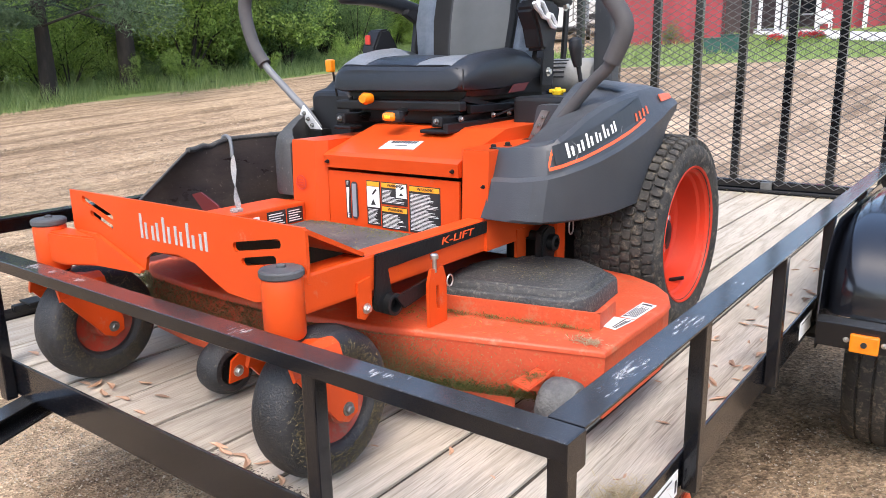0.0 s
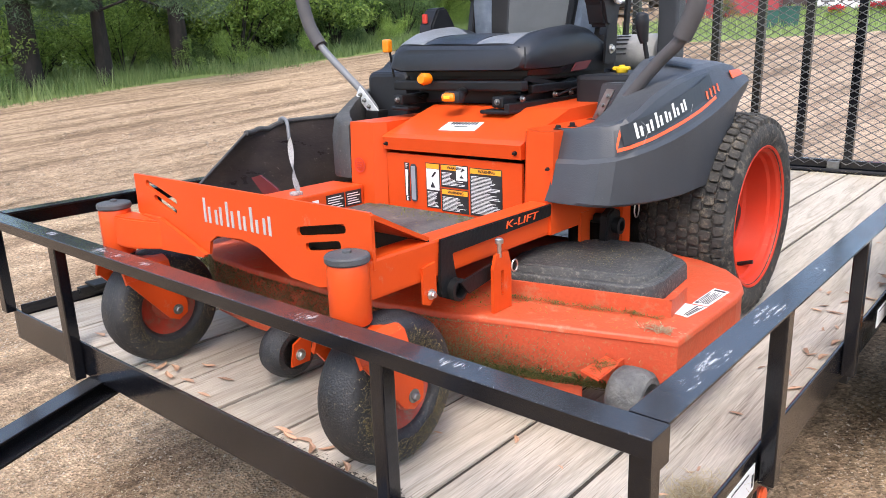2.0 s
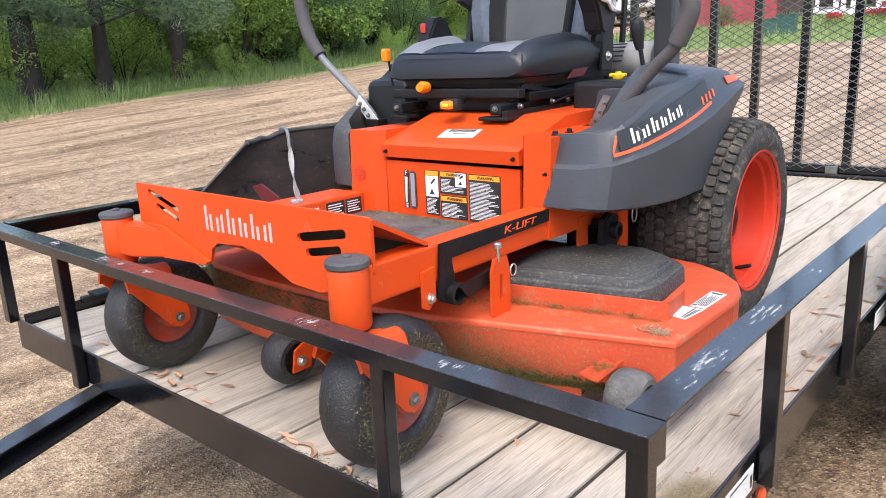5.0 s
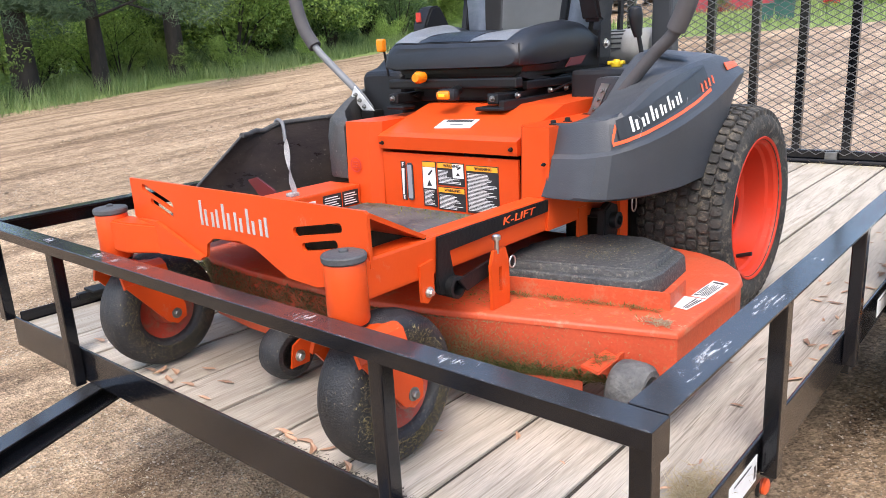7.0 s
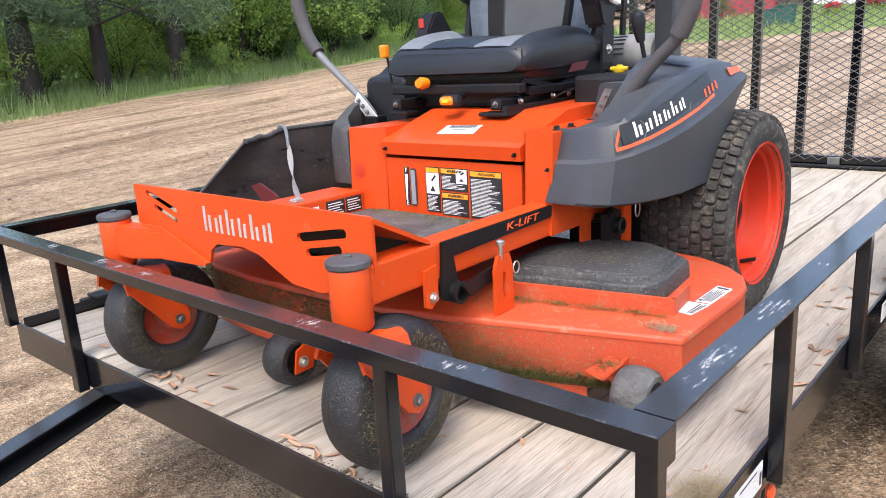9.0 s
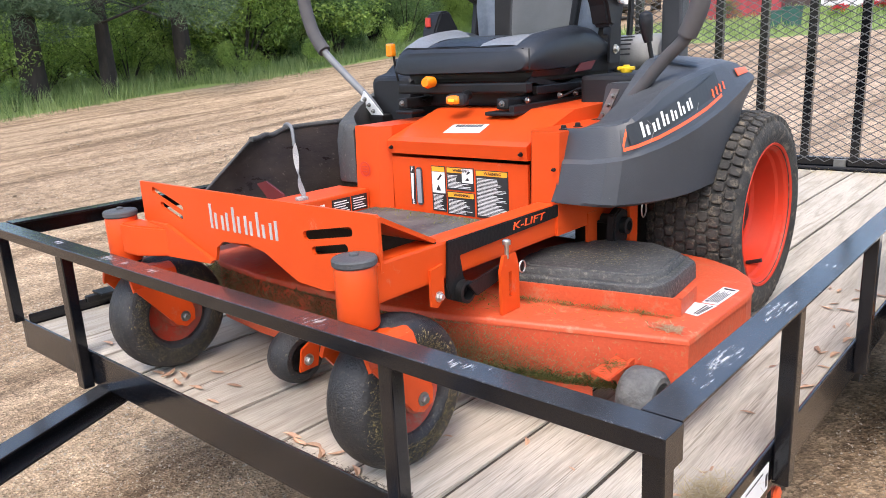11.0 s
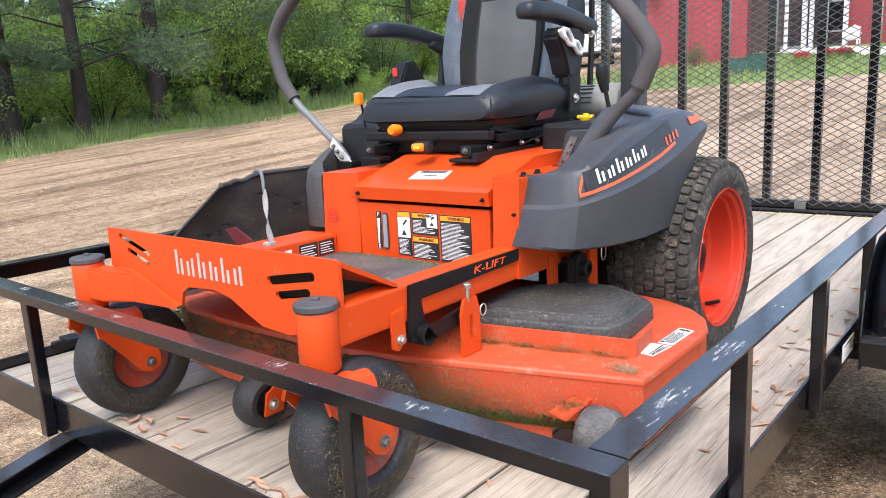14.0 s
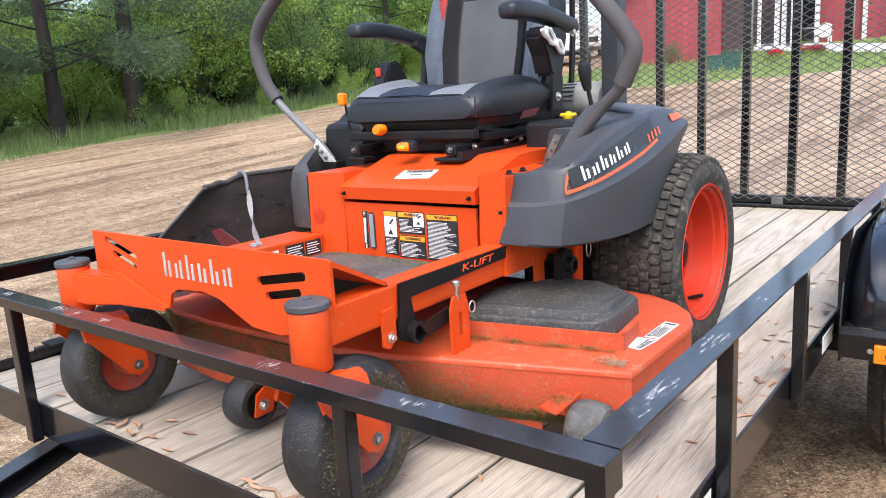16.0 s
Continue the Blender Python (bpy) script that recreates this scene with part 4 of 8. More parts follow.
skirt([(-1.50, 0.360), (-1.38, 0.305), (-1.20, 0.283), (-0.78, 0.283), (-0.60, 0.323), (-0.33, 0.404)], 0.622, 0.661, 0.010, DECKOR, "skirt_lip")
# strip before the belt cover
a, c = Vector((-0.560, 0.480)), Vector((-0.226, 0.548))
d = (c - a).normalized()
nrm = Vector((-d.y, d.x)) * 0.006
part("guard_strip", slab([[tuple(a), tuple(c), tuple(c + nrm), tuple(a + nrm)]], lambda u, v, w: (u, v, DT + w), 0.034), DECKOR, deck)
part("guard_strip", slab([[tuple(c), (c.x - 0.012, c.y + 0.10), (c.x - 0.018, c.y + 0.10), (c.x - 0.006, c.y)]], lambda u, v, w: (u, v, DT + w), 0.034), DECKOR, deck)
# belt covers


def cover(pts, name="belt_cover"):
    cx = sum(p[0] for p in pts) / len(pts)
    cy = sum(p[1] for p in pts) / len(pts)

    def ring(k, z):
        return [Vector((cx + (u - cx) * k, cy + (v - cy) * k, z)) for u, v in pts]
    b = loft([ring(1.0, DT + 0.001), ring(0.99, DT + 0.030), ring(0.975, DT + 0.037), ring(0.95, DT + 0.040), ring(0.86, DT + 0.041), ring(0.845, DT + 0.050), ring(0.83, DT + 0.053), ring(0.79, DT + 0.053), ring(0.78, DT + 0.056), ring(0.3, DT + 0.057)])
    return part(name, b, COVERR, mower, "black ribbed belt cover strewn with clippings", smooth=True, sharp=24)


cover([(-0.612, 0.520), (-0.592, 0.502), (-0.330, 0.558), (-0.300, 0.572), (-0.286, 0.600), (-0.283, 0.650), (-0.300, 0.795), (-0.318, 0.815), (-0.410, 0.868), (-0.535, 0.855), (-0.625, 0.755), (-0.650, 0.66)])
cover([(mir(-0.612), 0.520), (mir(-0.592), 0.500), (mir(-0.420), 0.585), (mir(-0.40), 0.605), (mir(-0.40), 0.790), (mir(-0.41), 0.812), (mir(-0.47), 0.905), (mir(-0.54), 0.900), (mir(-0.63), 0.82)])
# warning stickers on the deck
def deck_sticker(quad, bars):
    st = part("deck_sticker", slab([quad], lambda u, v, w: (u, v, DT + 0.0008 + w), 0.0008), PAPER, deck, "white warning sticker with black print")
    q = [Vector(p) for p in quad]
    for s0, s1, t0, t1 in bars:
        pts = [tuple(q[0].lerp(q[1], s).lerp(q[3].lerp(q[2], s), t)) for s, t in ((s0, t0), (s1, t0), (s1, t1), (s0, t1))]
        part("print_bar", slab([pts], lambda u, v, w: (u, v, DT + 0.0018 + w), 0.0006), INK, st)


deck_sticker([(-0.242, 0.574), (-0.202, 0.566), (-0.193, 0.640), (-0.260, 0.636)], [(0.72, 0.77, 0.08, 0.92), (0.82, 0.87, 0.08, 0.80), (0.90, 0.94, 0.08, 0.9)])
deck_sticker([(-0.226, 0.646), (-0.194, 0.646), (-0.192, 0.754), (-0.226, 0.760)], [(0.08, 0.30, 0.05, 0.13), (0.10, 0.16, 0.18, 0.72), (0.22, 0.28, 0.18, 0.60), (0.36, 0.41, 0.08, 0.78), (0.47, 0.52, 0.08, 0.70), (0.58, 0.63, 0.08, 0.80), (0.69, 0.74, 0.08, 0.66), (0.80, 0.85, 0.08, 0.74), (0.15, 0.85, 0.86, 0.93)])
# anti-scalp wheels


def scalp(c, r, w, axis="x", bracket=True):
    ob = part("scalp_wheel", turned([(0.012, -w * 0.2), (r * 0.52, -w * 0.25), (r * 0.60, -w), (r * 0.80, -w), (r * 0.95, -w * 0.75), (r, -w * 0.3), (r, w * 0.3), (r * 0.95, w * 0.75), (r * 0.80, w), (r * 0.60, w), (r * 0.52, w * 0.25), (0.012, w * 0.2)], c, axis, 32), MUDRUB if bracket else CASTERR, deck, "grey rubber anti-scalp wheel", smooth=True)
    return ob


scalp((-0.222, 0.390, DK + 0.118), 0.052, 0.033)
part("scalp_bracket", slab([[(0.335, 0.727), (0.46, 0.727), (0.46, 0.69), (0.415, 0.665), (0.385, 0.665), (0.370, 0.705), (0.335, 0.721)]], lambda u, v, w: (-0.258 - w, u, v), 0.006), DECKOR, deck)
part("scalp_bracket", slab([[(-0.296, 0.336), (-0.252, 0.322), (-0.255, 0.405), (-0.292, 0.420)]], lambda u, v, w: (u, v, 0.722 + w), 0.006, bevel=0.002), DECKOR, deck)
sw = scalp((-0.985, 0.225, DK + 0.073), 0.062, 0.034, bracket=False)
part("scalp_bracket", slab([[(0.20, DK + 0.05), (0.25, DK + 0.05), (0.26, DK + 0.10), (0.33, DK + 0.13), (0.33, DK + 0.16), (0.21, DK + 0.10)]], lambda u, v, w: (-0.945 + w, u, v), 0.006), ORANGE, deck)
part("scalp_bolt", bolt((-0.939, 0.225, DK + 0.073), "x", 0.009), STEEL, deck)
scalp((-1.50, 0.30, DK + 0.10), 0.055, 0.03)
# deck height linkage
lift = part("lift_bar", slab([[(0.266, 0.943), (0.260, 0.862), (0.266, 0.832), (0.296, 0.822), (0.323, 0.838), (0.308, 0.866), (0.300, 0.909), (0.680, 0.917), (0.720, 0.912), (0.735, 0.938), (0.68, 0.943)]],
                              lambda u, v, w: (-0.5545 + w, u, v), 0.006, bevel=0.0015), SATIN, mower, "black lift linkage bar with orange lettering marks")
words("K-LIFT", 0.022, Matrix.Translation((-0.5478, 0.525, 0.9285)) @ Matrix(((0, 0, 1, 0), (1.9, 0.35, 0, 0), (0, 1, 0, 0), (0, 0, 0, 1))), DECAL, lift, "lift_lettering")
part("pivot_tube", turned([(0.022, -0.03), (0.022, 0.012), (0.016, 0.013), (0.015, -0.02)], (-0.545, 0.300, 0.840), "x", 24), SATIN, lift, smooth=True)
part("lift_link", slab([[(0.295, 0.856), (0.425, 0.874), (0.445, 0.868), (0.445, 0.850), (0.425, 0.846), (0.32, 0.828)]], lambda u, v, w: (-0.535 + w, u, v), 0.008, bevel=0.001), SATIN, lift)
bk = part("hanger_bracket", slab([[(0.372, 0.776), (0.372, 0.865), (0.382, 0.893), (0.420, 0.893), (0.430, 0.865), (0.430, 0.776)], [(0.396, 0.808), (0.396, 0.858), (0.406, 0.858), (0.406, 0.808)]],
                                  lambda u, v, w: (-0.516 + w, u, v), 0.007), ORANGE, mower, "orange slotted hanger bracket")
part("hanger_bolt", turned([(0.0045, 0.885), (0.0045, 0.912), (0.0085, 0.913), (0.0085, 0.921), (0.006, 0.923)], (-0.512, 0.395, 0.0), "z", 12), STEEL, bk, smooth=True)
part("hairpin", tube([(-0.505, 0.436 + 0.010 * math.cos(t), 0.860 + 0.012 * math.sin(t)) for t in [k * 0.5 for k in range(14)]], 0.0016, seg=6), STEEL, bk)
part("frame_tab", slab([[(0.215, 0.90), (0.215, 0.832), (0.230, 0.826), (0.250, 0.840), (0.250, 0.905)]], lambda u, v, w: (-0.5545 + w, u, v), 0.006), ORANGE, mower)
part("tab_bolt", bolt((-0.548, 0.234, 0.847), "x", 0.007), STEEL, mower)
part("rear_hanger", slab([[(0.86, 0.79), (0.86, 0.92), (0.90, 0.92), (0.90, 0.79)]], lambda u, v, w: (-0.50 + w, u, v), 0.008), ORANGE, mower)
part("rear_hanger", slab([[(0.76, 0.81), (0.76, 0.90), (0.80, 0.90), (0.80, 0.81)]], lambda u, v, w: (-0.553 + w, u, v), 0.008), ORANGE, mower)
part("lift_arm", slab([[(0.795, 0.815), (0.800, 0.892), (0.830, 0.905), (0.866, 0.892), (0.872, 0.84), (0.850, 0.806)]], lambda u, v, w: (-0.520 + w, u, v), 0.022, bevel=0.004), SATIN, mower, "black cast lift arm")
part("lift_boss", turned([(0.020, 0.0), (0.020, 0.030), (0.012, 0.032), (0.011, 0.020)], (-0.512, 0.836, 0.862), "x", 20), SATIN, mower, smooth=True)
part("rear_hairpin", tube([(-0.488, 0.925 + 0.012 * math.cos(t), 0.885 + 0.02 * math.sin(t)) for t in [k * 0.5 for k in range(14)]], 0.002, seg=6), STEEL, mower)
part("pivot_tube", turned([(0.012, -0.03), (0.012, 0.03), (0.008, 0.031)], (-0.55, 0.83, 0.875), "x", 20), SATIN, mower, smooth=True)

# body: console below the seat
YC = 0.664
part("front_panel", box(-1.075, -0.645, YC, YC + 0.008, 0.872, 1.020), ORANGE, mower)
hood = part("hood", loft([[Vector((x, YC - 0.008, 1.030)), Vector((x, YC - 0.012, 1.062)), Vector((x, YC + 0.005, 1.070)), Vector((x, 0.86, 1.128)), Vector((x, 1.15, 1.135)), Vector((x, 1.15, 1.02)), Vector((x, YC + 0.03, 1.030))]
                          for x in (-1.078, -0.640)]), ORANGE, mower, "orange steel hood with dealer sticker")
for x0, x1, sg in ((-1.188, -1.0785, 1), (-0.6395, -0.548, -1)):
    ins = 0.030
    pts = [(x0, YC + 0.03), (x0 + (0.0 if sg > 0 else 0.022), YC - 0.030), (x1 - (0.022 if sg > 0 else 0.0), YC - 0.030), (x1, YC - 0.002), (x1, 1.0), (x0, 1.0)]
    if sg < 0:
        pts = [(x0, YC - 0.002), (x0 + 0.022, YC - 0.030), (x1, YC - 0.030), (x1, 1.0), (x0, 1.0)]
    else:
        pts = [(x0, YC - 0.030), (x1 - 0.022, YC - 0.030), (x1, YC - 0.002), (x1, 1.0), (x0, 1.0)]
    b = slab([pts], lambda u, v, w: (u, v + 0.10 * max(0, w - 0.12), 0.873 + w), 0.225)
    part("body_column", b, ORANGE, mower, "orange steel body column")
for bx, bz, by in ((-1.063, 1.045, YC - 0.011), (-0.655, 1.045, YC - 0.011)):
    part("panel_screw", bolt((bx, by, bz), "-y", 0.0035), SATIN, mower)
part("panel_screw", bolt((-0.555, YC - 0.031, 1.02), "-y", 0.003), SATIN, mower)
part("panel_screw", bolt((-0.572, 0.70, 1.0975), "z", 0.007), SATIN, mower)
part("panel_screw", bolt((-0.572, 0.76, 1.0975), "z", 0.007), SATIN, mower)
rd = part("round_decal", slab([[(-1.150 + r * math.cos(s * a), 0.985 + r * math.sin(s * a)) for a in [math.pi * k / 12 for k in range(24)]] for r, s in ((0.020, 1), (0.0165, -1))], lambda u, v, w: (u, YC - 0.0302 - w, v), 0.0008), FADED, mower)
for k in range(3):
    part("print_bar", box(-1.161 + 0.002 * (k % 2), -1.139 - 0.002 * (k % 2), YC - 0.0310, YC - 0.0302, 0.9765 + k * 0.007, 0.9795 + k * 0.007), FADED, rd)
# gauge slot with its letters
gs = part("gauge_slot", slab([[(-0.990, 0.905), (-0.990, 0.990), (-0.984, 0.996), (-0.974, 0.996), (-0.969, 0.990), (-0.969, 0.905), (-0.974, 0.899), (-0.984, 0.899)]], lambda u, v, w: (u, YC - 0.002 - w, v), 0.002), GREYP, mower, "grey fuel gauge slot")
part("tank_view", box(-0.9865, -0.9725, YC - 0.0048, YC - 0.0041, 0.904, 0.991), GREYV, gs)
gd = part("gauge_decal", box(-1.012, -0.996, YC - 0.0016, YC, 0.898, 0.998), INK, mower)
part("gauge_bar", slab([[(-1.009, 0.912), (-1.009, 0.980), (-0.999, 0.980), (-1.004, 0.912)]], lambda u, v, w: (u, YC - 0.0018 - w, v), 0.0006), PAPER, gd)
words("F", 0.016, Matrix.Translation((-1.004, YC - 0.0022, 0.990)) @ Matrix.Rotation(radians(90), 4, "X"), PAPER, gd)
words("E", 0.016, Matrix.Translation((-1.004, YC - 0.0022, 0.904)) @ Matrix.Rotation(radians(90), 4, "X"), PAPER, gd)


def sticker(x0, x1, z0, z1, heading, picture=None, y=YC):
    s = part("warning_sticker", box(x0, x1, y - 0.0015, y, z0, z1), INK, mower, "black warning sticker with orange heading")
    part("sticker_heading", box(x0 + 0.002, x1 - 0.002, y - 0.002, y - 0.0014, z1 - 0.014, z1 - 0.002), WARN, s)
    if heading:
        words("WARNING", min(0.0105, (x1 - x0) * 0.18), Matrix.Translation(((x0 + x1) / 2 + 0.004, y - 0.0026, z1 - 0.008)) @ Matrix.Rotation(radians(90), 4, "X"), INK, s)
    if picture:
        px0, px1, pz0, pz1 = picture
        part("sticker_picture", box(px0, px1, y - 0.0021, y - 0.0014, pz0, pz1), PAPER, s)
        part("picture_mark", slab([[(px0 * .7 + px1 * .3, pz0 + 0.006), (px0 * .3 + px1 * .7, pz0 + 0.006), (px0 * .5 + px1 * .5, pz0 * .6 + pz1 * .4)]], lambda u, v, w: (u, y - 0.0022 - w, v), 0.0004), INK, s)
        part("picture_mark", slab([[(px0 * .6 + px1 * .4, pz0 * .35 + pz1 * .65), (px0 * .3 + px1 * .7, pz1 - 0.005), (px0 * .2 + px1 * .8, pz1 - 0.008), (px0 * .5 + px1 * .5, pz0 * .4 + pz1 * .6)]], lambda u, v, w: (u, y - 0.0022 - w, v), 0.0004), INK, s)
    rng = random.Random(int(x0 * -1000) + int(z0 * 1000))
    bars = bmesh.new()
    z = z1 - 0.021
    while z > z0 + 0.004:
        free = picture and z < picture[3] + 0.002 and z > picture[2] - 0.003
        xa, xb = x0 + 0.004, x1 - 0.004
        if free:
            if picture[1] - picture[0] > (x1 - x0) * 0.7:
                z -= 0.0033
                continue
            xb = picture[0] - 0.003
        end = xa + (xb - xa) * rng.uniform(0.55, 1.0)
        box(xa, end, y - 0.0020, y - 0.0014, z - 0.0006, z + 0.0006, bm=bars)
        z -= 0.0033
    part("fine_print", bars, PAPER, s)
    return s


sticker(-0.938, -0.892, 0.888, 1.003, False, (-0.936, -0.894, 0.935, 0.988))
sticker(-0.888, -0.802, 0.946, 1.003, True, (-0.838, -0.804, 0.966, 1.0005))
sticker(-0.888, -0.802, 0.884, 0.942, True)
sticker(-0.796, -0.700, 0.884, 1.001, True)


def on_hood(u, v, w):
    t = (v - (YC + 0.005)) / (0.86 - YC - 0.005)
    return (u, v, 1.070 + t * 0.058 + 0.001 + w)


ds = part("dealer_sticker", slab([[(-0.925, 0.700), (-0.815, 0.708), (-0.822, 0.758), (-0.930, 0.750)]], on_hood, 0.0008), PAPER, hood, "white dealer sticker with black print")
for k in range(9):
    u = -0.914 + k * 0.0092
    part("print_bar", slab([[(u, 0.7345 + 0.07 * (u + 0.914)), (u + 0.0068, 0.735 + 0.07 * (u + 0.914)), (u + 0.006, 0.749 + 0.07 * (u + 0.914)), (u - 0.0008, 0.7485 + 0.07 * (u + 0.914))]], lambda u, v, w: on_hood(u, v, w + 0.0009), 0.0006), INK, ds)
part("print_bar", slab([[(-0.89, 0.722), (-0.85, 0.724), (-0.851, 0.728), (-0.891, 0.726)]], lambda u, v, w: on_hood(u, v, w + 0.0009), 0.0006), INK, ds)
# box beside the mat, with two black stickers
pb = part("pedal_box", box(-1.26, -1.140, 0.33, 0.633, 0.872, 0.934, 0.005), ORANGE, mower)
for y0, y1 in ((0.50, 0.562), (0.567, 0.622)):
    s = part("box_sticker", box(-1.1405, -1.1385, y0, y1, 0.884, 0.924), INK, pb)
    bars = bmesh.new()
    for k in range(5):
        box(-1.1385, -1.1378, y0 + 0.005, y1 - 0.006 - 0.006 * (k % 3), 0.889 + k * 0.0065, 0.8915 + k * 0.0065, bm=bars)
    part("fine_print", bars, PAPER, s)
part("box_sticker", box(-1.1405, -1.1385, 0.455, 0.475, 0.89, 0.918), PAPER, pb)

# discharge flap, held up by a strap
LATCH = [(-1.385, 0.958), (-1.345, 0.968), (-1.275, 0.938), (-1.245, 0.900), (-1.31, 0.893)]
sections = []
A0, A1 = Vector((-1.47, 0.13, 0.79)), Vector((-1.640, 0.625, 1.058))
C0, C1 = Vector((-1.45, 0.95, 0.79)), Vector((-1.66, 1.06, 1.066))
for i in range(13):
    t = i / 12
    row = []
    for j in range(9):
        q = j / 8
        p = A0.lerp(A1, q).lerp(C0.lerp(C1, q), t)
        bow = math.sin(math.pi * min(1.0, t * 1.15 + 0.02)) * (0.3 + 0.7 * q)
        p += Vector((-0.045 * bow, 0.0, 0.0))
        if t < 0.12:
            p += Vector((0.0, 0.0, -0.012 * q))
        p.z -= 0.014 * q * math.exp(-((t - 0.24) / 0.10) ** 2)
        row.append(p)
    sections.append(row)
b = bmesh.new()
gr = [[b.verts.new(p) for p in r] for r in sections]
for r0, r1 in zip(gr, gr[1:]):
    for k in range(8):
        b.faces.new((r0[k], r0[k + 1], r1[k + 1], r1[k]))
bmesh.ops.solidify(b, geom=b.faces[:], thickness=0.008)
flap = part("discharge_flap", b, FLAP, mower, "black rubber discharge chute strapped upright", smooth=True)
lip = [r[8] + Vector((0.0, 0, 0.002)) for r in sections]
part("flap_rim", tube(lip, 0.0085, seg=8, smooth_n=3), GREYD, flap, "dusty rolled rim", smooth=True)
part("flap_edge", tube([r + Vector((0, -0.002, 0)) for r in sections[0]], 0.004, seg=8, smooth_n=2), GREYD, flap, smooth=True)
part("red_latch", slab([LATCH], lambda u, v, w: (u, 0.45 + w, v), 0.006), REDDULL, flap, "dull red latch plate")
part("flap_bracket", slab([[(0.50, 0.83), (0.56, 0.87), (0.64, 0.87), (0.66, 0.82)]], lambda u, v, w: (-1.44 + w, u, v), 0.006), SATIN, flap)
hook = sections[5][8]
strap = part("tie_strap", tube([hook + Vector((-0.02, -0.01, -0.03)), hook + Vector((-0.012, 0, 0.012)), hook + Vector((0.02, 0.0, 0.004)), hook + Vector((0.045, -0.015, -0.055))], 0.006, seg=8, smooth_n=4), GREYTUBE, mower, "grey webbing strap with rubber hook", smooth=True)
p0, p1 = hook + Vector((0.045, -0.015, -0.05)), Vector((-1.175, 0.44, 0.940))
b = bmesh.new()
prev = None
for k in range(13):
    t = k / 12
    c = p0.lerp(p1, t) + Vector((0, 0, -0.02 * math.sin(t * math.pi)))
    a = t * 5.0
    w = Vector((math.cos(a) * 0.6, math.sin(a) * 0.6, 0.5)).normalized() * 0.011
    n2 = Vector((0.0012, -0.0012, 0))
    cur = [b.verts.new(c - w + n2), b.verts.new(c + w + n2), b.verts.new(c + w - n2), b.verts.new(c - w - n2)]
    if prev:
        for q in range(4):
            b.faces.new((prev[q], prev[(q + 1) % 4], cur[(q + 1) % 4], cur[q]))
    prev = cur
part("webbing", b, PIPE, strap, "pale webbing")
part("strap_end", box(-1.187, -1.163, 0.420, 0.448, 0.932, 0.944, 0.005), PIPE, strap)

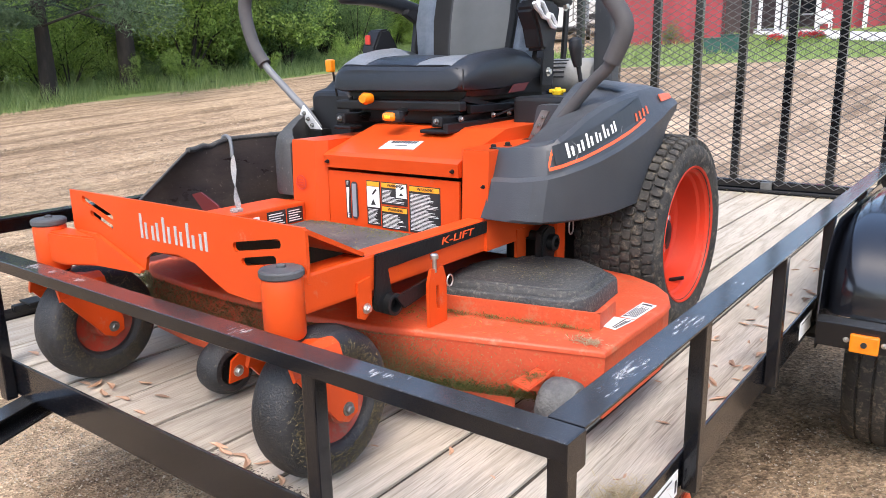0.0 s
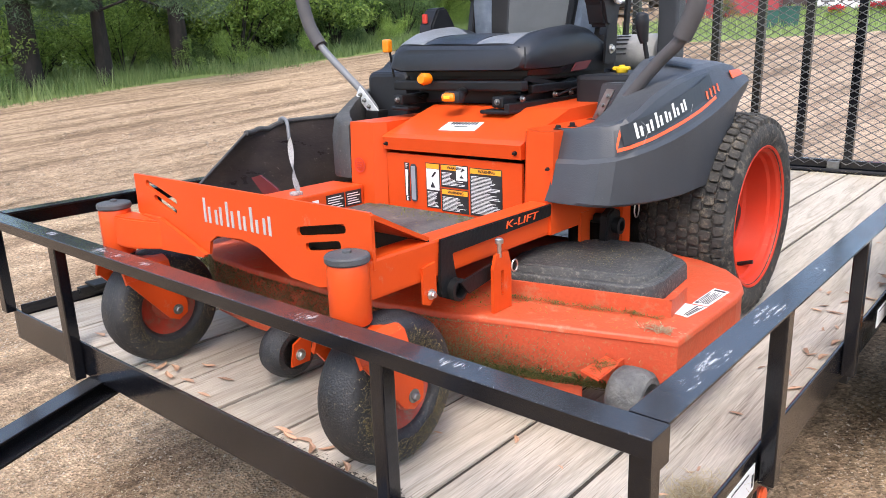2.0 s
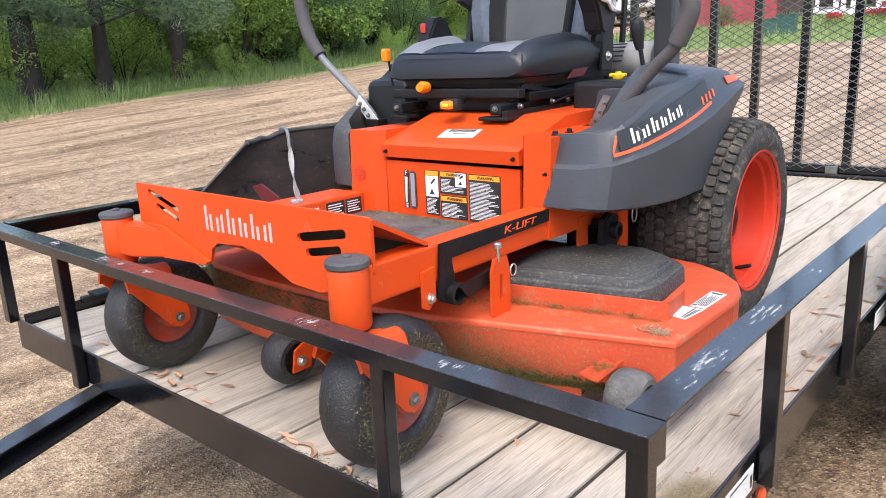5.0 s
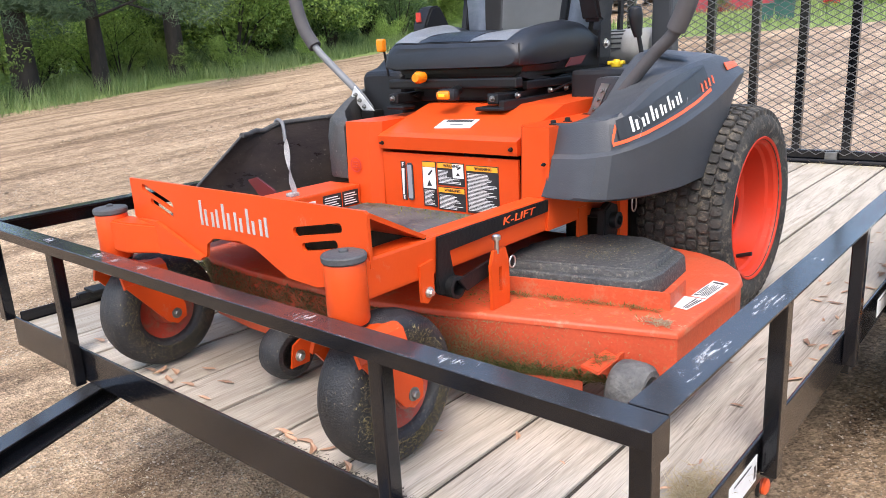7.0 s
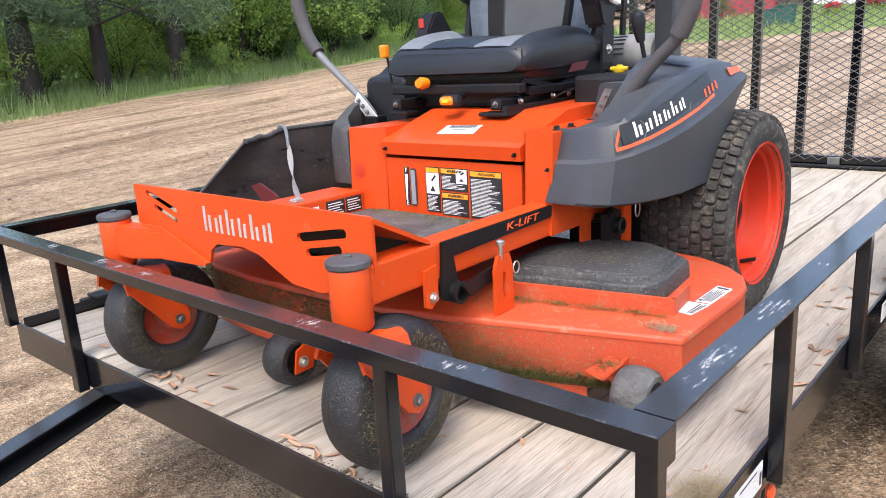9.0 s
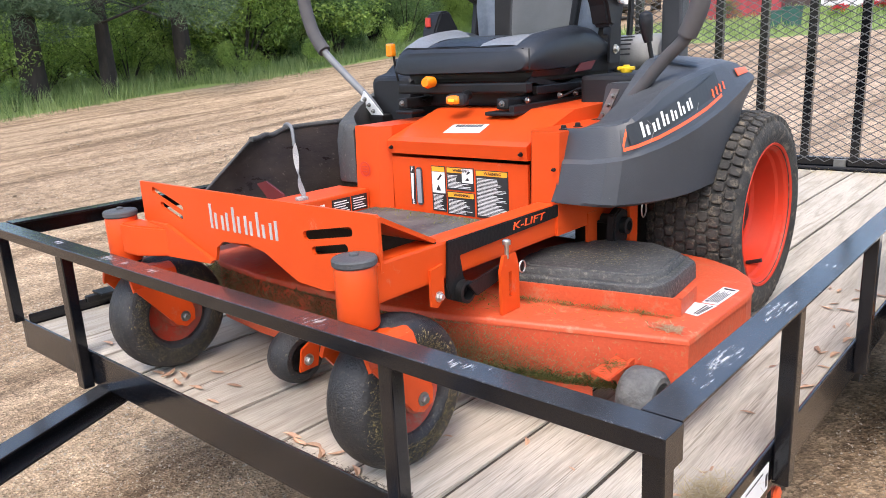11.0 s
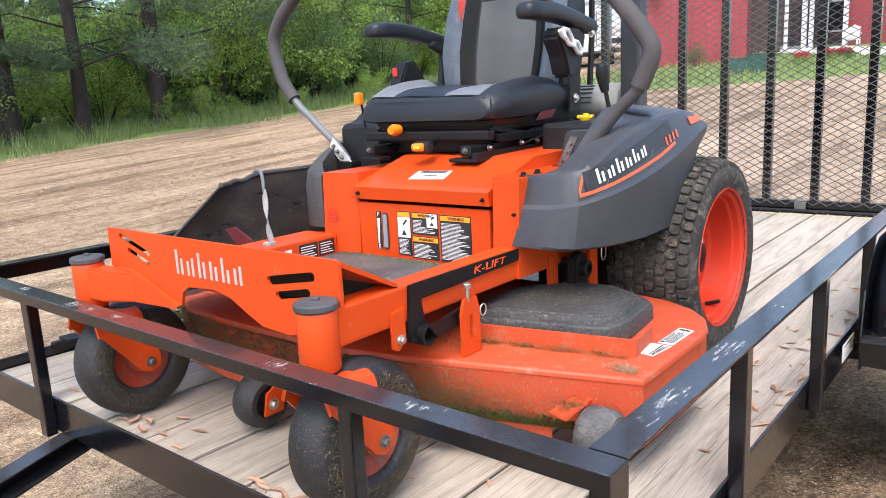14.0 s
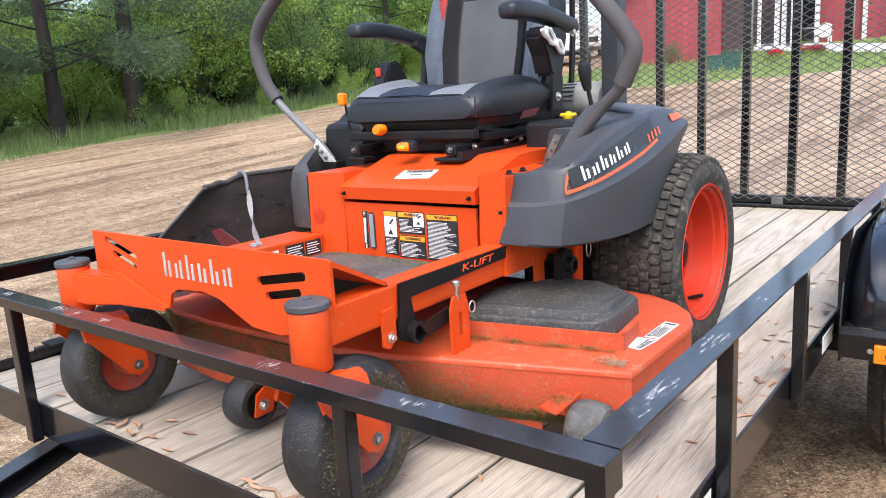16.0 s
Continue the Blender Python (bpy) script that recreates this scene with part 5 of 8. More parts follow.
# fenders
def fender():
    # stations along y: (y, outer x, bottom z, crease z, shoulder x, shoulder z, inner top z)
    st = [(0.628, -0.549, 0.950, 1.034, -0.550, 1.102, 1.100),
          (0.629, -0.480, 0.948, 1.036, -0.498, 1.104, 1.100),
          (0.637, -0.446, 0.946, 1.040, -0.464, 1.106, 1.100),
          (0.655, -0.418, 0.944, 1.044, -0.440, 1.109, 1.100),
          (0.70, -0.392, 0.942, 1.052, -0.420, 1.116, 1.098),
          (0.76, -0.376, 0.939, 1.061, -0.408, 1.141, 1.098),
          (0.82, -0.366, 0.937, 1.071, -0.402, 1.168, 1.104),
          (0.90, -0.357, 0.936, 1.087, -0.398, 1.190, 1.135),
          (1.00, -0.352, 0.940, 1.110, -0.395, 1.205, 1.205),
          (1.05, -0.351, 0.955, 1.123, -0.394, 1.210, 1.230),
          (1.10, -0.351, 1.010, 1.138, -0.394, 1.214, 1.242),
          (1.15, -0.352, 1.072, 1.152, -0.396, 1.217, 1.243),
          (1.20, -0.356, 1.118, 1.166, -0.400, 1.218, 1.240),
          (1.285, -0.368, 1.150, 1.178, -0.406, 1.211, 1.225),
          (1.325, -0.396, 1.162, 1.178, -0.424, 1.196, 1.206)]
    fine = []
    for p, q in zip(st, st[1:]):
        for k in range(3):
            fine.append(tuple(u + (v - u) * k / 3 for u, v in zip(p, q)))
    st = fine + [st[-1]]
    secs = []
    for y, xo, zb, zc, xs, zs, zt in st:
        xi = -0.552
        back = max(0.0, min(1.0, (0.72 - y) / 0.09))

        def at(x, z):
            t = max(0.0, (z - 0.948) / 0.17)
            return Vector((x, y + back * (0.055 * t ** 1.4 + (0.010 if z > zc else 0.0)), z))
        front = y < 0.71
        secs.append([at(xo - 0.012, zb), at(xo, zb + 0.006), at(xo + 0.004, zc - 0.003), at(xo - 0.003, zc + 0.005), at(xs + 0.005, zs - 0.009), at(xs - 0.004, zs), at(xs - 0.02, zs + (zt - zs) * 0.25 + 0.001), at(xi, zt),
                     at(xi, zt - 0.03), at(xi, zb + 0.03) if front else at(xo - 0.06, zt - 0.04), at(xi, zb) if front else at(xo - 0.03, zb)])
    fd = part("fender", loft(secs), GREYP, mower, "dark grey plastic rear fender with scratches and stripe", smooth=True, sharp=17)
    if fd:
        def side(y, z):
            for a, c in zip(st, st[1:]):
                if a[0] <= y <= c[0]:
                    t = (y - a[0]) / (c[0] - a[0])
                    v = [p + (q - p) * t for p, q in zip(a, c)]
                    k = max(0.0, min(1.0, (z - v[3]) / (v[5] - v[3])))
                    return v[1] - 0.0015 + (v[4] + 0.0075 - v[1]) * k
            return -0.35
        b = bmesh.new()

        def ribbon(pts, hw, bmx, lift=0.0015):
            prev = None
            for i in range(len(pts) - 1):
                for s in range(6):
                    t = s / 6
                    y, z = pts[i][0] + (pts[i + 1][0] - pts[i][0]) * t, pts[i][1] + (pts[i + 1][1] - pts[i][1]) * t
                    cur = (bmx.verts.new((side(y, z - hw) + lift, y, z - hw)), bmx.verts.new((side(y, z + hw) + lift, y, z + hw)))
                    if prev:
                        bmx.faces.new((prev[0], cur[0], cur[1], prev[1]))
                    prev = cur
        ribbon([(0.672, 1.063), (0.765, 1.079), (0.868, 1.100), (0.968, 1.122), (1.075, 1.152)], 0.0035, b)
        ribbon([(0.672, 1.066), (0.676, 1.077), (0.682, 1.090), (0.688, 1.101)], 0.006, b)
        part("side_stripe", b, DECAL, fd, "orange stripe")
        # flat black quad: the shade of a shallow groove, painted on the top
        tp = bmesh.new()
        tp.faces.new([tp.verts.new(p) for p in ((-0.412, 1.020, 1.2185), (-0.412, 1.045, 1.2215), (-0.530, 1.075, 1.2395), (-0.530, 1.045, 1.2320))])
        part("groove_shade", tp, INK, fd)
        pan = bmesh.new()
        ribbon([(0.69, 1.091), (0.80, 1.114), (0.90, 1.138), (1.00, 1.162), (1.075, 1.184)], 0.020, pan, 0.0008)
        part("side_panel_decal", pan, INK, fd)
        paired_bars(lambda u, v, w: (side(0.735 + u, 1.086 + v) + 0.0012 + w, 0.735 + u, 1.086 + v), fd, WHITE, 0.0335, 0.0225, 0.24)
        mark([(1.015 + k * 0.021, 1.144 + k * 0.005, 1.019 + k * 0.021, 1.162 + k * 0.005, 0.006) for k in range(4)], lambda u, v, w: (side(u, v) + 0.0016 + w, u, v), fd, DECAL, "model_mark")
        rs = random.Random(12)
        for _ in range(26):
            y, z, l, s = rs.uniform(0.72, 1.16), rs.uniform(0.97, 1.13), rs.uniform(0.004, 0.022), rs.uniform(-1.2, 1.2)
            pts = [(y, z), (y + l, z + l * s), (y + l, z + l * s + 0.0009), (y, z + 0.0007)]
            if z + l * s > 0.955:
                part("scratch", slab([pts], lambda u, v, w: (side(u, v) + 0.0012 + w, u, v), 0.0004), PALEMET, fd)
        part("tail_reflector", slab([[(1.180, 1.184), (1.272, 1.190), (1.277, 1.202), (1.185, 1.202)]], lambda u, v, w: (side(u, v) + 0.001 + w, u, v), 0.002), DECAL, fd, "orange-red reflector")
    return fd


fender()
# narrower fender on the discharge side
secs = []
for y, xo, zb, zc, zt, xi in ((0.640, -1.235, 0.945, 1.03, 1.085, -1.192), (0.655, -1.262, 0.942, 1.04, 1.100, -1.192), (0.72, -1.352, 0.925, 1.045, 1.102, -1.27), (0.80, -1.425, 0.91, 1.05, 1.108, -1.36), (0.88, -1.47, 0.90, 1.07, 1.130, -1.415), (0.95, -1.495, 0.90, 1.09, 1.152, -1.44), (1.10, -1.52, 0.95, 1.12, 1.18, -1.45), (1.25, -1.52, 1.05, 1.14, 1.19, -1.45)):
    secs.append([Vector((xi, y, zb)), Vector((xo + 0.008, y, zb)), Vector((xo, y, zb + 0.008)), Vector((xo, y, zc)), Vector((xo + 0.014, y, zt - 0.008)), Vector((xo + 0.024, y, zt)), Vector((xi, y, zt))])
part("fender", loft(secs), GREYD, mower, "dusty dark plastic fender on the discharge side", smooth=True, sharp=48)
# consoles inboard of the fenders
cs = []
for y, x0, x1, z0, z1 in ((0.955, -1.425, -1.284, 1.05, 1.200), (0.959, -1.434, -1.274, 1.04, 1.208), (0.968, -1.438, -1.270, 1.04, 1.214), (1.02, -1.440, -1.268, 1.04, 1.226), (1.06, -1.445, -1.264, 1.04, 1.250), (1.25, -1.45, -1.262, 1.04, 1.262), (1.28, -1.44, -1.27, 1.04, 1.245)):
    cs.append([Vector((x0, y, z0)), Vector((x1, y, z0)), Vector((x1, y, z1 - 0.014)), Vector((x1 - 0.006, y, z1 - 0.004)), Vector((x1 - 0.018, y, z1)), Vector((x0 + 0.018, y, z1)), Vector((x0 + 0.006, y, z1 - 0.004)), Vector((x0, y, z1 - 0.014))])
part("side_console", box(-1.475, -1.355, 1.10, 1.30, 1.19, 1.266, 0.010), GREYP, mower)
con = part("side_console", loft(cs), BLACKP, mower, "black plastic side console", smooth=True, sharp=18)
part("console_slot", box(-1.40, -1.31, 1.09, 1.20, 1.252, 1.2605, 0.001), INK, con)
part("side_console", slab([[(-0.640, 1.06), (-0.615, 1.178), (-0.608, 1.183), (-0.550, 1.183), (-0.545, 1.178), (-0.545, 1.06)]], lambda u, v, w: (u, 0.965 + w, v), 0.06, bevel=0.003), GREYP, mower)
part("side_console", box(-0.72, -0.55, 1.02, 1.35, 1.06, 1.20, 0.012), BLACKP, mower)
part("fuel_cap", turned([(0.014, 0), (0.016, 0.003), (0.016, 0.012), (0.009, 0.013), (0.008, 0.020)], (-0.655, 1.15, 1.20), "z", 20), YELLOW, mower, "yellow cap", smooth=True)
part("cap_tab", box(-0.680, -0.632, 1.143, 1.157, 1.206, 1.216, 0.003), YELLOW, mower)
kn = part("height_lever", tube([(-0.545, 1.085, 1.19), (-0.553, 1.085, 1.24), (-0.560, 1.080, 1.285)], 0.006, seg=10), SATIN, mower, smooth=True)
part("lever_knob", tube([(-0.559, 1.080, 1.275), (-0.563, 1.079, 1.295), (-0.566, 1.078, 1.325), (-0.567, 1.077, 1.343), (-0.567, 1.077, 1.349)], [0.010, 0.014, 0.018, 0.016, 0.006], seg=14, smooth_n=3), BLACKP, kn, "black knob", smooth=True)

# steering levers
def lever(flip):
    P = [(-0.600, 0.93, 1.097), (-0.548, 0.93, 1.122), (-0.456, 0.935, 1.228), (-0.398, 0.935, 1.285), (-0.367, 0.93, 1.359), (-0.392, 0.93, 1.413), (-0.450, 0.93, 1.485), (-0.52, 0.93, 1.565)]
    if flip:
        P = [(-1.381, 0.93, 1.100), (-1.430, 0.93, 1.150), (-1.540, 0.93, 1.234), (-1.620, 0.93, 1.300), (-1.672, 0.93, 1.37), (-1.700, 0.93, 1.485), (-1.650, 0.93, 1.565), (-1.55, 0.93, 1.640)]
    lv = part("steering_lever", tube(P[:5] if flip else P[1:5], 0.0115 if flip else 0.0150, seg=14, smooth_n=5), GREYTUBE if flip else GRIP, mower, "grey steel steering lever swung outward", smooth=True)
    part("grip", tube(P[3:], 0.0215, seg=16, smooth_n=6), GRIP, lv, "dark foam grip", smooth=True)
    a, c = Vector(P[0]), Vector(P[1])
    d = (c - a).normalized() if flip else Vector((0.48, 0, 0.877))
    s = Vector((0, 1, 0)).cross(d)
    pl = bmesh.new()
    o = Vector((0, -0.016, 0))
    k = 1.0 if flip else 0.6
    quad = [a - d * 0.02 - s * 0.016 * k, a + d * 0.080 - s * 0.018 * k, a + d * 0.088 + s * 0.014 * k, a - d * 0.02 + s * 0.018 * k]
    loft([[q + o for q in quad], [q + o + Vector((0, 0.005, 0)) for q in quad]], pl)
    br = part("lever_bracket", pl, ZINC if flip else DARKST, lv, "zinc-plated lever bracket")
    for k in (0.016, 0.042, 0.066):
        part("bracket_bolt", bolt(a + d * k + o, "-y", 0.0045), DARKST, br)
    part("lever_base", box(a.x - 0.028, a.x + 0.028, 0.91, 0.99, 1.04, 1.10, 0.006), SATIN, lv)


lever(False)
lever(True)

# rear wheels
def rear_wheel(cx, out):
    cy, cz, R, W = 1.240, DK + 0.2675, 0.261, 0.118
    prof = []
    for k in range(29):
        q = math.pi * (k / 28 - 0.5)
        s, c = math.sin(q), math.cos(q)
        prof.append((0.178 + (R - 0.178) * abs(c) ** 0.42, W * math.copysign(abs(s) ** 0.62, s) * (0.90 if k in (0, 28) else 1.0)))
    ty = part("rear_tyre", turned(prof, (cx, cy, cz), "x", 72, close=True), RUBBER, mower, "chunky turf tyre with dried mud", smooth=True)
    lug = bmesh.new()
    N, COLS = 58, 8
    rg = random.Random(7)
    block = [(-1, -0.55), (-0.72, -1), (0.5, -1), (1, -0.72), (1, 0.55), (0.72, 1), (-0.5, 1), (-1, 0.72)]
    for col in range(COLS):
        xr = (col - (COLS - 1) / 2) * 0.0272
        for k in range(N):
            a = 2 * math.pi * (k + 0.5 * (col % 2)) / N + rg.uniform(-0.006, 0.006)
            hx, ha = 0.0122 * rg.uniform(0.94, 1.02), 2 * math.pi / N * 0.435 * rg.uniform(0.94, 1.03)
            rise = 0.0065 + rg.uniform(-0.0008, 0.0008)
            rings = []
            for up, sh in ((-0.010, 1.0), (rise - 0.0015, 0.94), (rise, 0.84)):
                ring = []
                for u, v in block:
                    x, t = xr + hx * sh * u, a + ha * sh * v
                    r = R + up - 0.013 * (abs(x) / 0.106) ** 4
                    ring.append(lug.verts.new((cx + x * out, cy + r * math.cos(t), cz + r * math.sin(t))))
                rings.append(ring)
            for r0, r1 in zip(rings, rings[1:]):
                for q in range(8):
                    lug.faces.new((r0[q], r0[(q + 1) % 8], r1[(q + 1) % 8], r1[q]))
            lug.faces.new(rings[-1])
    part("tread", lug, RUBBER, ty, "block tread lugs", kind="stuff")
    o = out
    rim = part("rear_rim", turned([(r, d * o) for r, d in ((0.186, 0.098), (0.188, 0.106), (0.185, 0.111), (0.180, 0.109), (0.176, 0.099), (0.170, 0.094), (0.168, 0.080), (0.161, 0.074), (0.158, 0.035), (0.154, 0.020), (0.146, 0.012), (0.138, 0.010), (0.080, 0.016), (0.060, 0.020), (0.03, 0.020))], (cx, cy, cz), "x", 72, lid=False), RIMP, mower, "red-orange dished steel rim with slots", smooth=True, sharp=20)
    part("hub", turned([(0.035, -0.01 * o), (0.035, 0.045 * o), (0.028, 0.05 * o)], (cx, cy, cz), "x", 24), SATIN, rim, smooth=True)
    for k in range(5):
        t = 2 * math.pi * k / 5 - 0.95
        part("wheel_nut", bolt((cx + 0.016 * o, cy + 0.078 * math.cos(t), cz + 0.078 * math.sin(t)), "x" if o > 0 else "-x", 0.010), STEEL, rim)
        t = 2 * math.pi * k / 5 - 0.36
        hole = [(math.cos(t) * (0.112 + 0.015 * math.cos(q)) - math.sin(t) * 0.034 * math.sin(q), math.sin(t) * (0.112 + 0.015 * math.cos(q)) + math.cos(t) * 0.034 * math.sin(q)) for q in (2 * math.pi * n / 16 for n in range(16))]
        part("rim_slot", slab([hole], lambda u, v, w: (cx + (0.012 + w) * o, cy + u, cz + v), 0.0035), INK, rim)
    t = radians(-72)
    part("valve_stem", rod((cx + 0.045 * o, cy + 0.156 * math.cos(t), cz + 0.156 * math.sin(t)), (cx + 0.085 * o, cy + 0.142 * math.cos(t), cz + 0.142 * math.sin(t)), 0.0055), BLACKP, rim)


rear_wheel(-0.405, 1)
rear_wheel(mir(-0.405), -1)
part("rear_axle", rod((-1.5, 1.240, DK + 0.2675), (-0.45, 1.240, DK + 0.2675), 0.04), SATIN, mower)
part("hydro_drive", box(-0.69, -0.562, 0.93, 1.24, 0.66, 0.905, 0.02), SATIN, mower)
part("transmission", box(-1.3, -0.68, 1.15, 1.5, 0.76, 1.02, 0.03), SATIN, mower)
part("rear_frame", box(-1.36, -0.62, 1.0, 1.75, 0.86, 0.90, 0.008), SATIN, mower)

# seat on its suspension
SX0, SX1 = -1.232, -0.748
SY = [0.838, 0.845, 0.87, 0.92, 1.00, 1.08, 1.16, 1.24, 1.30, 1.33]
S_MID = [1.274, 1.283, 1.295, 1.306, 1.312, 1.309, 1.302, 1.295, 1.288, 1.280]
S_SIDE = [1.274, 1.283, 1.296, 1.316, 1.330, 1.337, 1.328, 1.297, 1.270, 1.262]
S_BOT = [1.222, 1.219, 1.217, 1.216, 1.218, 1.222, 1.230, 1.236, 1.238, 1.238]
S_IN = [0.022, 0.012, 0.003, 0.0, -0.003, -0.004, -0.003, 0.002, 0.014, 0.03]


def seat_z(x, y):
    """Height of the cushion's top: flat middle, bolsters rising along the sides, round edge."""
    hw = (SX1 - SX0) / 2 - np.interp(y, SY, S_IN)
    k = abs(x - XM - 0.0025) / hw
    mid, side = np.interp(y, SY, S_MID), np.interp(y, SY, S_SIDE)
    z = mid + (side - mid) * smooth01((k - 0.56) / 0.30) - 0.020 * (x - XM)
    e = max(0.0, min(1.0, (k - 0.78) / 0.22))
    return z - 0.044 * (1 - math.sqrt(max(0.0, 1 - e * e)))


secs = []
for y, zb, ins in zip(SY, S_BOT, S_IN):
    x0, x1 = SX0 + ins, SX1 - ins
    top = [Vector((x, y, seat_z(x, y))) for x in [x0 + (x1 - x0) * (0.5 - 0.5 * math.cos(math.pi * q / 24)) for q in range(25)]]
    za, zc2 = top[0].z, top[-1].z
    secs.append([Vector((x0 + 0.03, y, zb)), Vector((x0 + 0.008, y, zb + 0.006)), Vector((x0 - 0.001, y, (zb + za) / 2))] + top + [Vector((x1 + 0.001, y, (zb + zc2) / 2)), Vector((x1 - 0.008, y, zb + 0.006)), Vector((x1 - 0.03, y, zb))])
seat = part("seat", loft(secs), VINYL, mower, "black and grey padded vinyl suspension seat", smooth=True, sharp=36)
part("seat_base", loft([[Vector((x, y, z)) for x, z in ((SX0 + 0.02 + q, 1.205), (SX1 - 0.012 - q, 1.205), (SX1 - 0.004 - q, z1), (SX0 + 0.012 + q, z1))] for y, z1, q in ((0.88, 1.219, 0.02), (1.00, 1.221, 0.0), (1.12, 1.238, 0.0), (1.24, 1.252, 0.0), (1.32, 1.258, 0.01))]), BLACKP, seat)


def seat_top(x0, x1, y0, y1, material, name, lift=0.0022, lean=0.0):
    """A padded panel that follows the seat's top."""
    b = bmesh.new()
    g = []
    for y in np.linspace(y0, y1, 15):
        row = []
        for q, x in enumerate(np.linspace(x0, x1, 13)):
            xx = x + lean * (y - y0)
            puff = 0.0025 * (1 - (q / 6 - 1) ** 4)
            row.append(b.verts.new((xx, y, seat_z(xx, y) + lift * 0.3 + puff)))
        g.append(row)
    for r0, r1 in zip(g, g[1:]):
        for k in range(12):
            b.faces.new((r0[k], r0[k + 1], r1[k + 1], r1[k]))
    return part(name, b, material, seat, smooth=True)


seat_top(-1.195, -1.099, 0.852, 1.10, SEATG, "seat_panel")
seat_top(-0.917, -0.800, 0.852, 1.06, SEATG, "seat_panel")
seat_top(-1.095, -0.921, 0.852, 1.26, VINYL, "seat_panel")
for pts in ([(x, 0.8495) for x in np.linspace(SX0 + 0.03, SX1 - 0.03, 9)], [(-1.097, y) for y in np.linspace(0.850, 1.24, 8)], [(-0.919, y) for y in np.linspace(0.850, 1.24, 8)]):
    part("seat_seam", tube([(x, y, seat_z(x, y) + 0.0004) for x, y in pts], 0.0018, seg=6, smooth_n=3), BLACKP, seat, smooth=True)
part("seat_seam", tube([(SX1 - 0.012, 0.8465, z) for z in (1.275, 1.26, 1.24, 1.225)], 0.0016, seg=6, smooth_n=3), BLACKP, seat, smooth=True)
# backrest
def back_section(z, y, hw, th, wing):
    cx = XM
    pts = []
    for x, dy in ((-hw + 0.02, th), (hw - 0.02, th), (hw, th * 0.5), (hw - 0.006, -wing), (hw - 0.05, -wing - 0.008), (hw * 0.55, -0.012), (hw * 0.48, 0.0), (0, -0.006), (-hw * 0.48, 0.0), (-hw * 0.55, -0.012), (-hw + 0.05, -wing - 0.008), (-hw + 0.006, -wing), (-hw, th * 0.5)):
        pts.append(Vector((cx + x, y + dy, z)))
    return pts


bs = [back_section(1.275, 1.262, 0.195, 0.06, 0.02), back_section(1.32, 1.262, 0.218, 0.075, 0.045), back_section(1.42, 1.283, 0.232, 0.08, 0.055), back_section(1.53, 1.305, 0.228, 0.08, 0.05), back_section(1.63, 1.325, 0.212, 0.075, 0.04), back_section(1.72, 1.343, 0.185, 0.06, 0.03), back_section(1.765, 1.352, 0.15, 0.04, 0.015), back_section(1.785, 1.358, 0.10, 0.02, 0.005)]
bk = part("backrest", loft(bs), VINYL, mower, "padded seat back with grey centre and mesh sides", smooth=True)


def back_panel(u0, u1, z0, z1, material, name, lift=0.004, taper=False):
    b = bmesh.new()
    zs = [1.275, 1.32, 1.42, 1.53, 1.63, 1.72, 1.765]
    yb = [1.262, 1.262, 1.283, 1.305, 1.325, 1.343, 1.352]
    hws = [0.195, 0.218, 0.232, 0.228, 0.212, 0.185, 0.15]
    wg = [0.02, 0.045, 0.055, 0.05, 0.04, 0.03, 0.015]

    def pt(u, z):
        y, hw, wing = np.interp(z, zs, yb), np.interp(z, zs, hws), np.interp(z, zs, wg)
        a = abs(u) * hw
        prof_x = [0, hw * 0.48, hw * 0.55, hw - 0.05, hw - 0.006]
        prof_y = [-0.006, 0.0, -0.012, -wing - 0.008, -wing]
        return (XM + math.copysign(a, u), y + np.interp(a, prof_x, prof_y) - lift, z)
    g = []
    for z in np.linspace(z0, z1, 13):
        k = 0.08 + 0.92 * (z - z0) / (z1 - z0) if taper else 1.0
        m = u0 if u0 > 0 else u1
        g.append([b.verts.new(pt(m + (u - m) * k, z)) for u in np.linspace(u0, u1, 9)])
    for r0, r1 in zip(g, g[1:]):
        for k in range(8):
            b.faces.new((r0[k], r0[k + 1], r1[k + 1], r1[k]))
    bmesh.ops.solidify(b, geom=b.faces[:], thickness=0.003)
    return part(name, b, material, bk, smooth=True)


back_panel(-0.52, 0.40, 1.28, 1.575, GREYC, "back_panel", 0.005)
back_panel(-0.52, 0.40, 1.585, 1.72, MESHV, "back_panel", 0.005)
back_panel(-0.98, -0.70, 1.29, 1.66, MESHV, "side_bolster_panel")
back_panel(0.58, 0.98, 1.29, 1.66, MESHV, "side_bolster_panel")
back_panel(-0.70, -0.54, 1.285, 1.70, BLACKP, "back_strip", 0.0055)
back_panel(0.42, 0.58, 1.285, 1.70, BLACKP, "back_strip", 0.0055)
back_panel(-0.92, -0.71, 1.52, 1.68, REDV, "red_insert", 0.0065, taper=True)
back_panel(0.62, 0.88, 1.52, 1.68, REDV, "red_insert", 0.0065, taper=True)
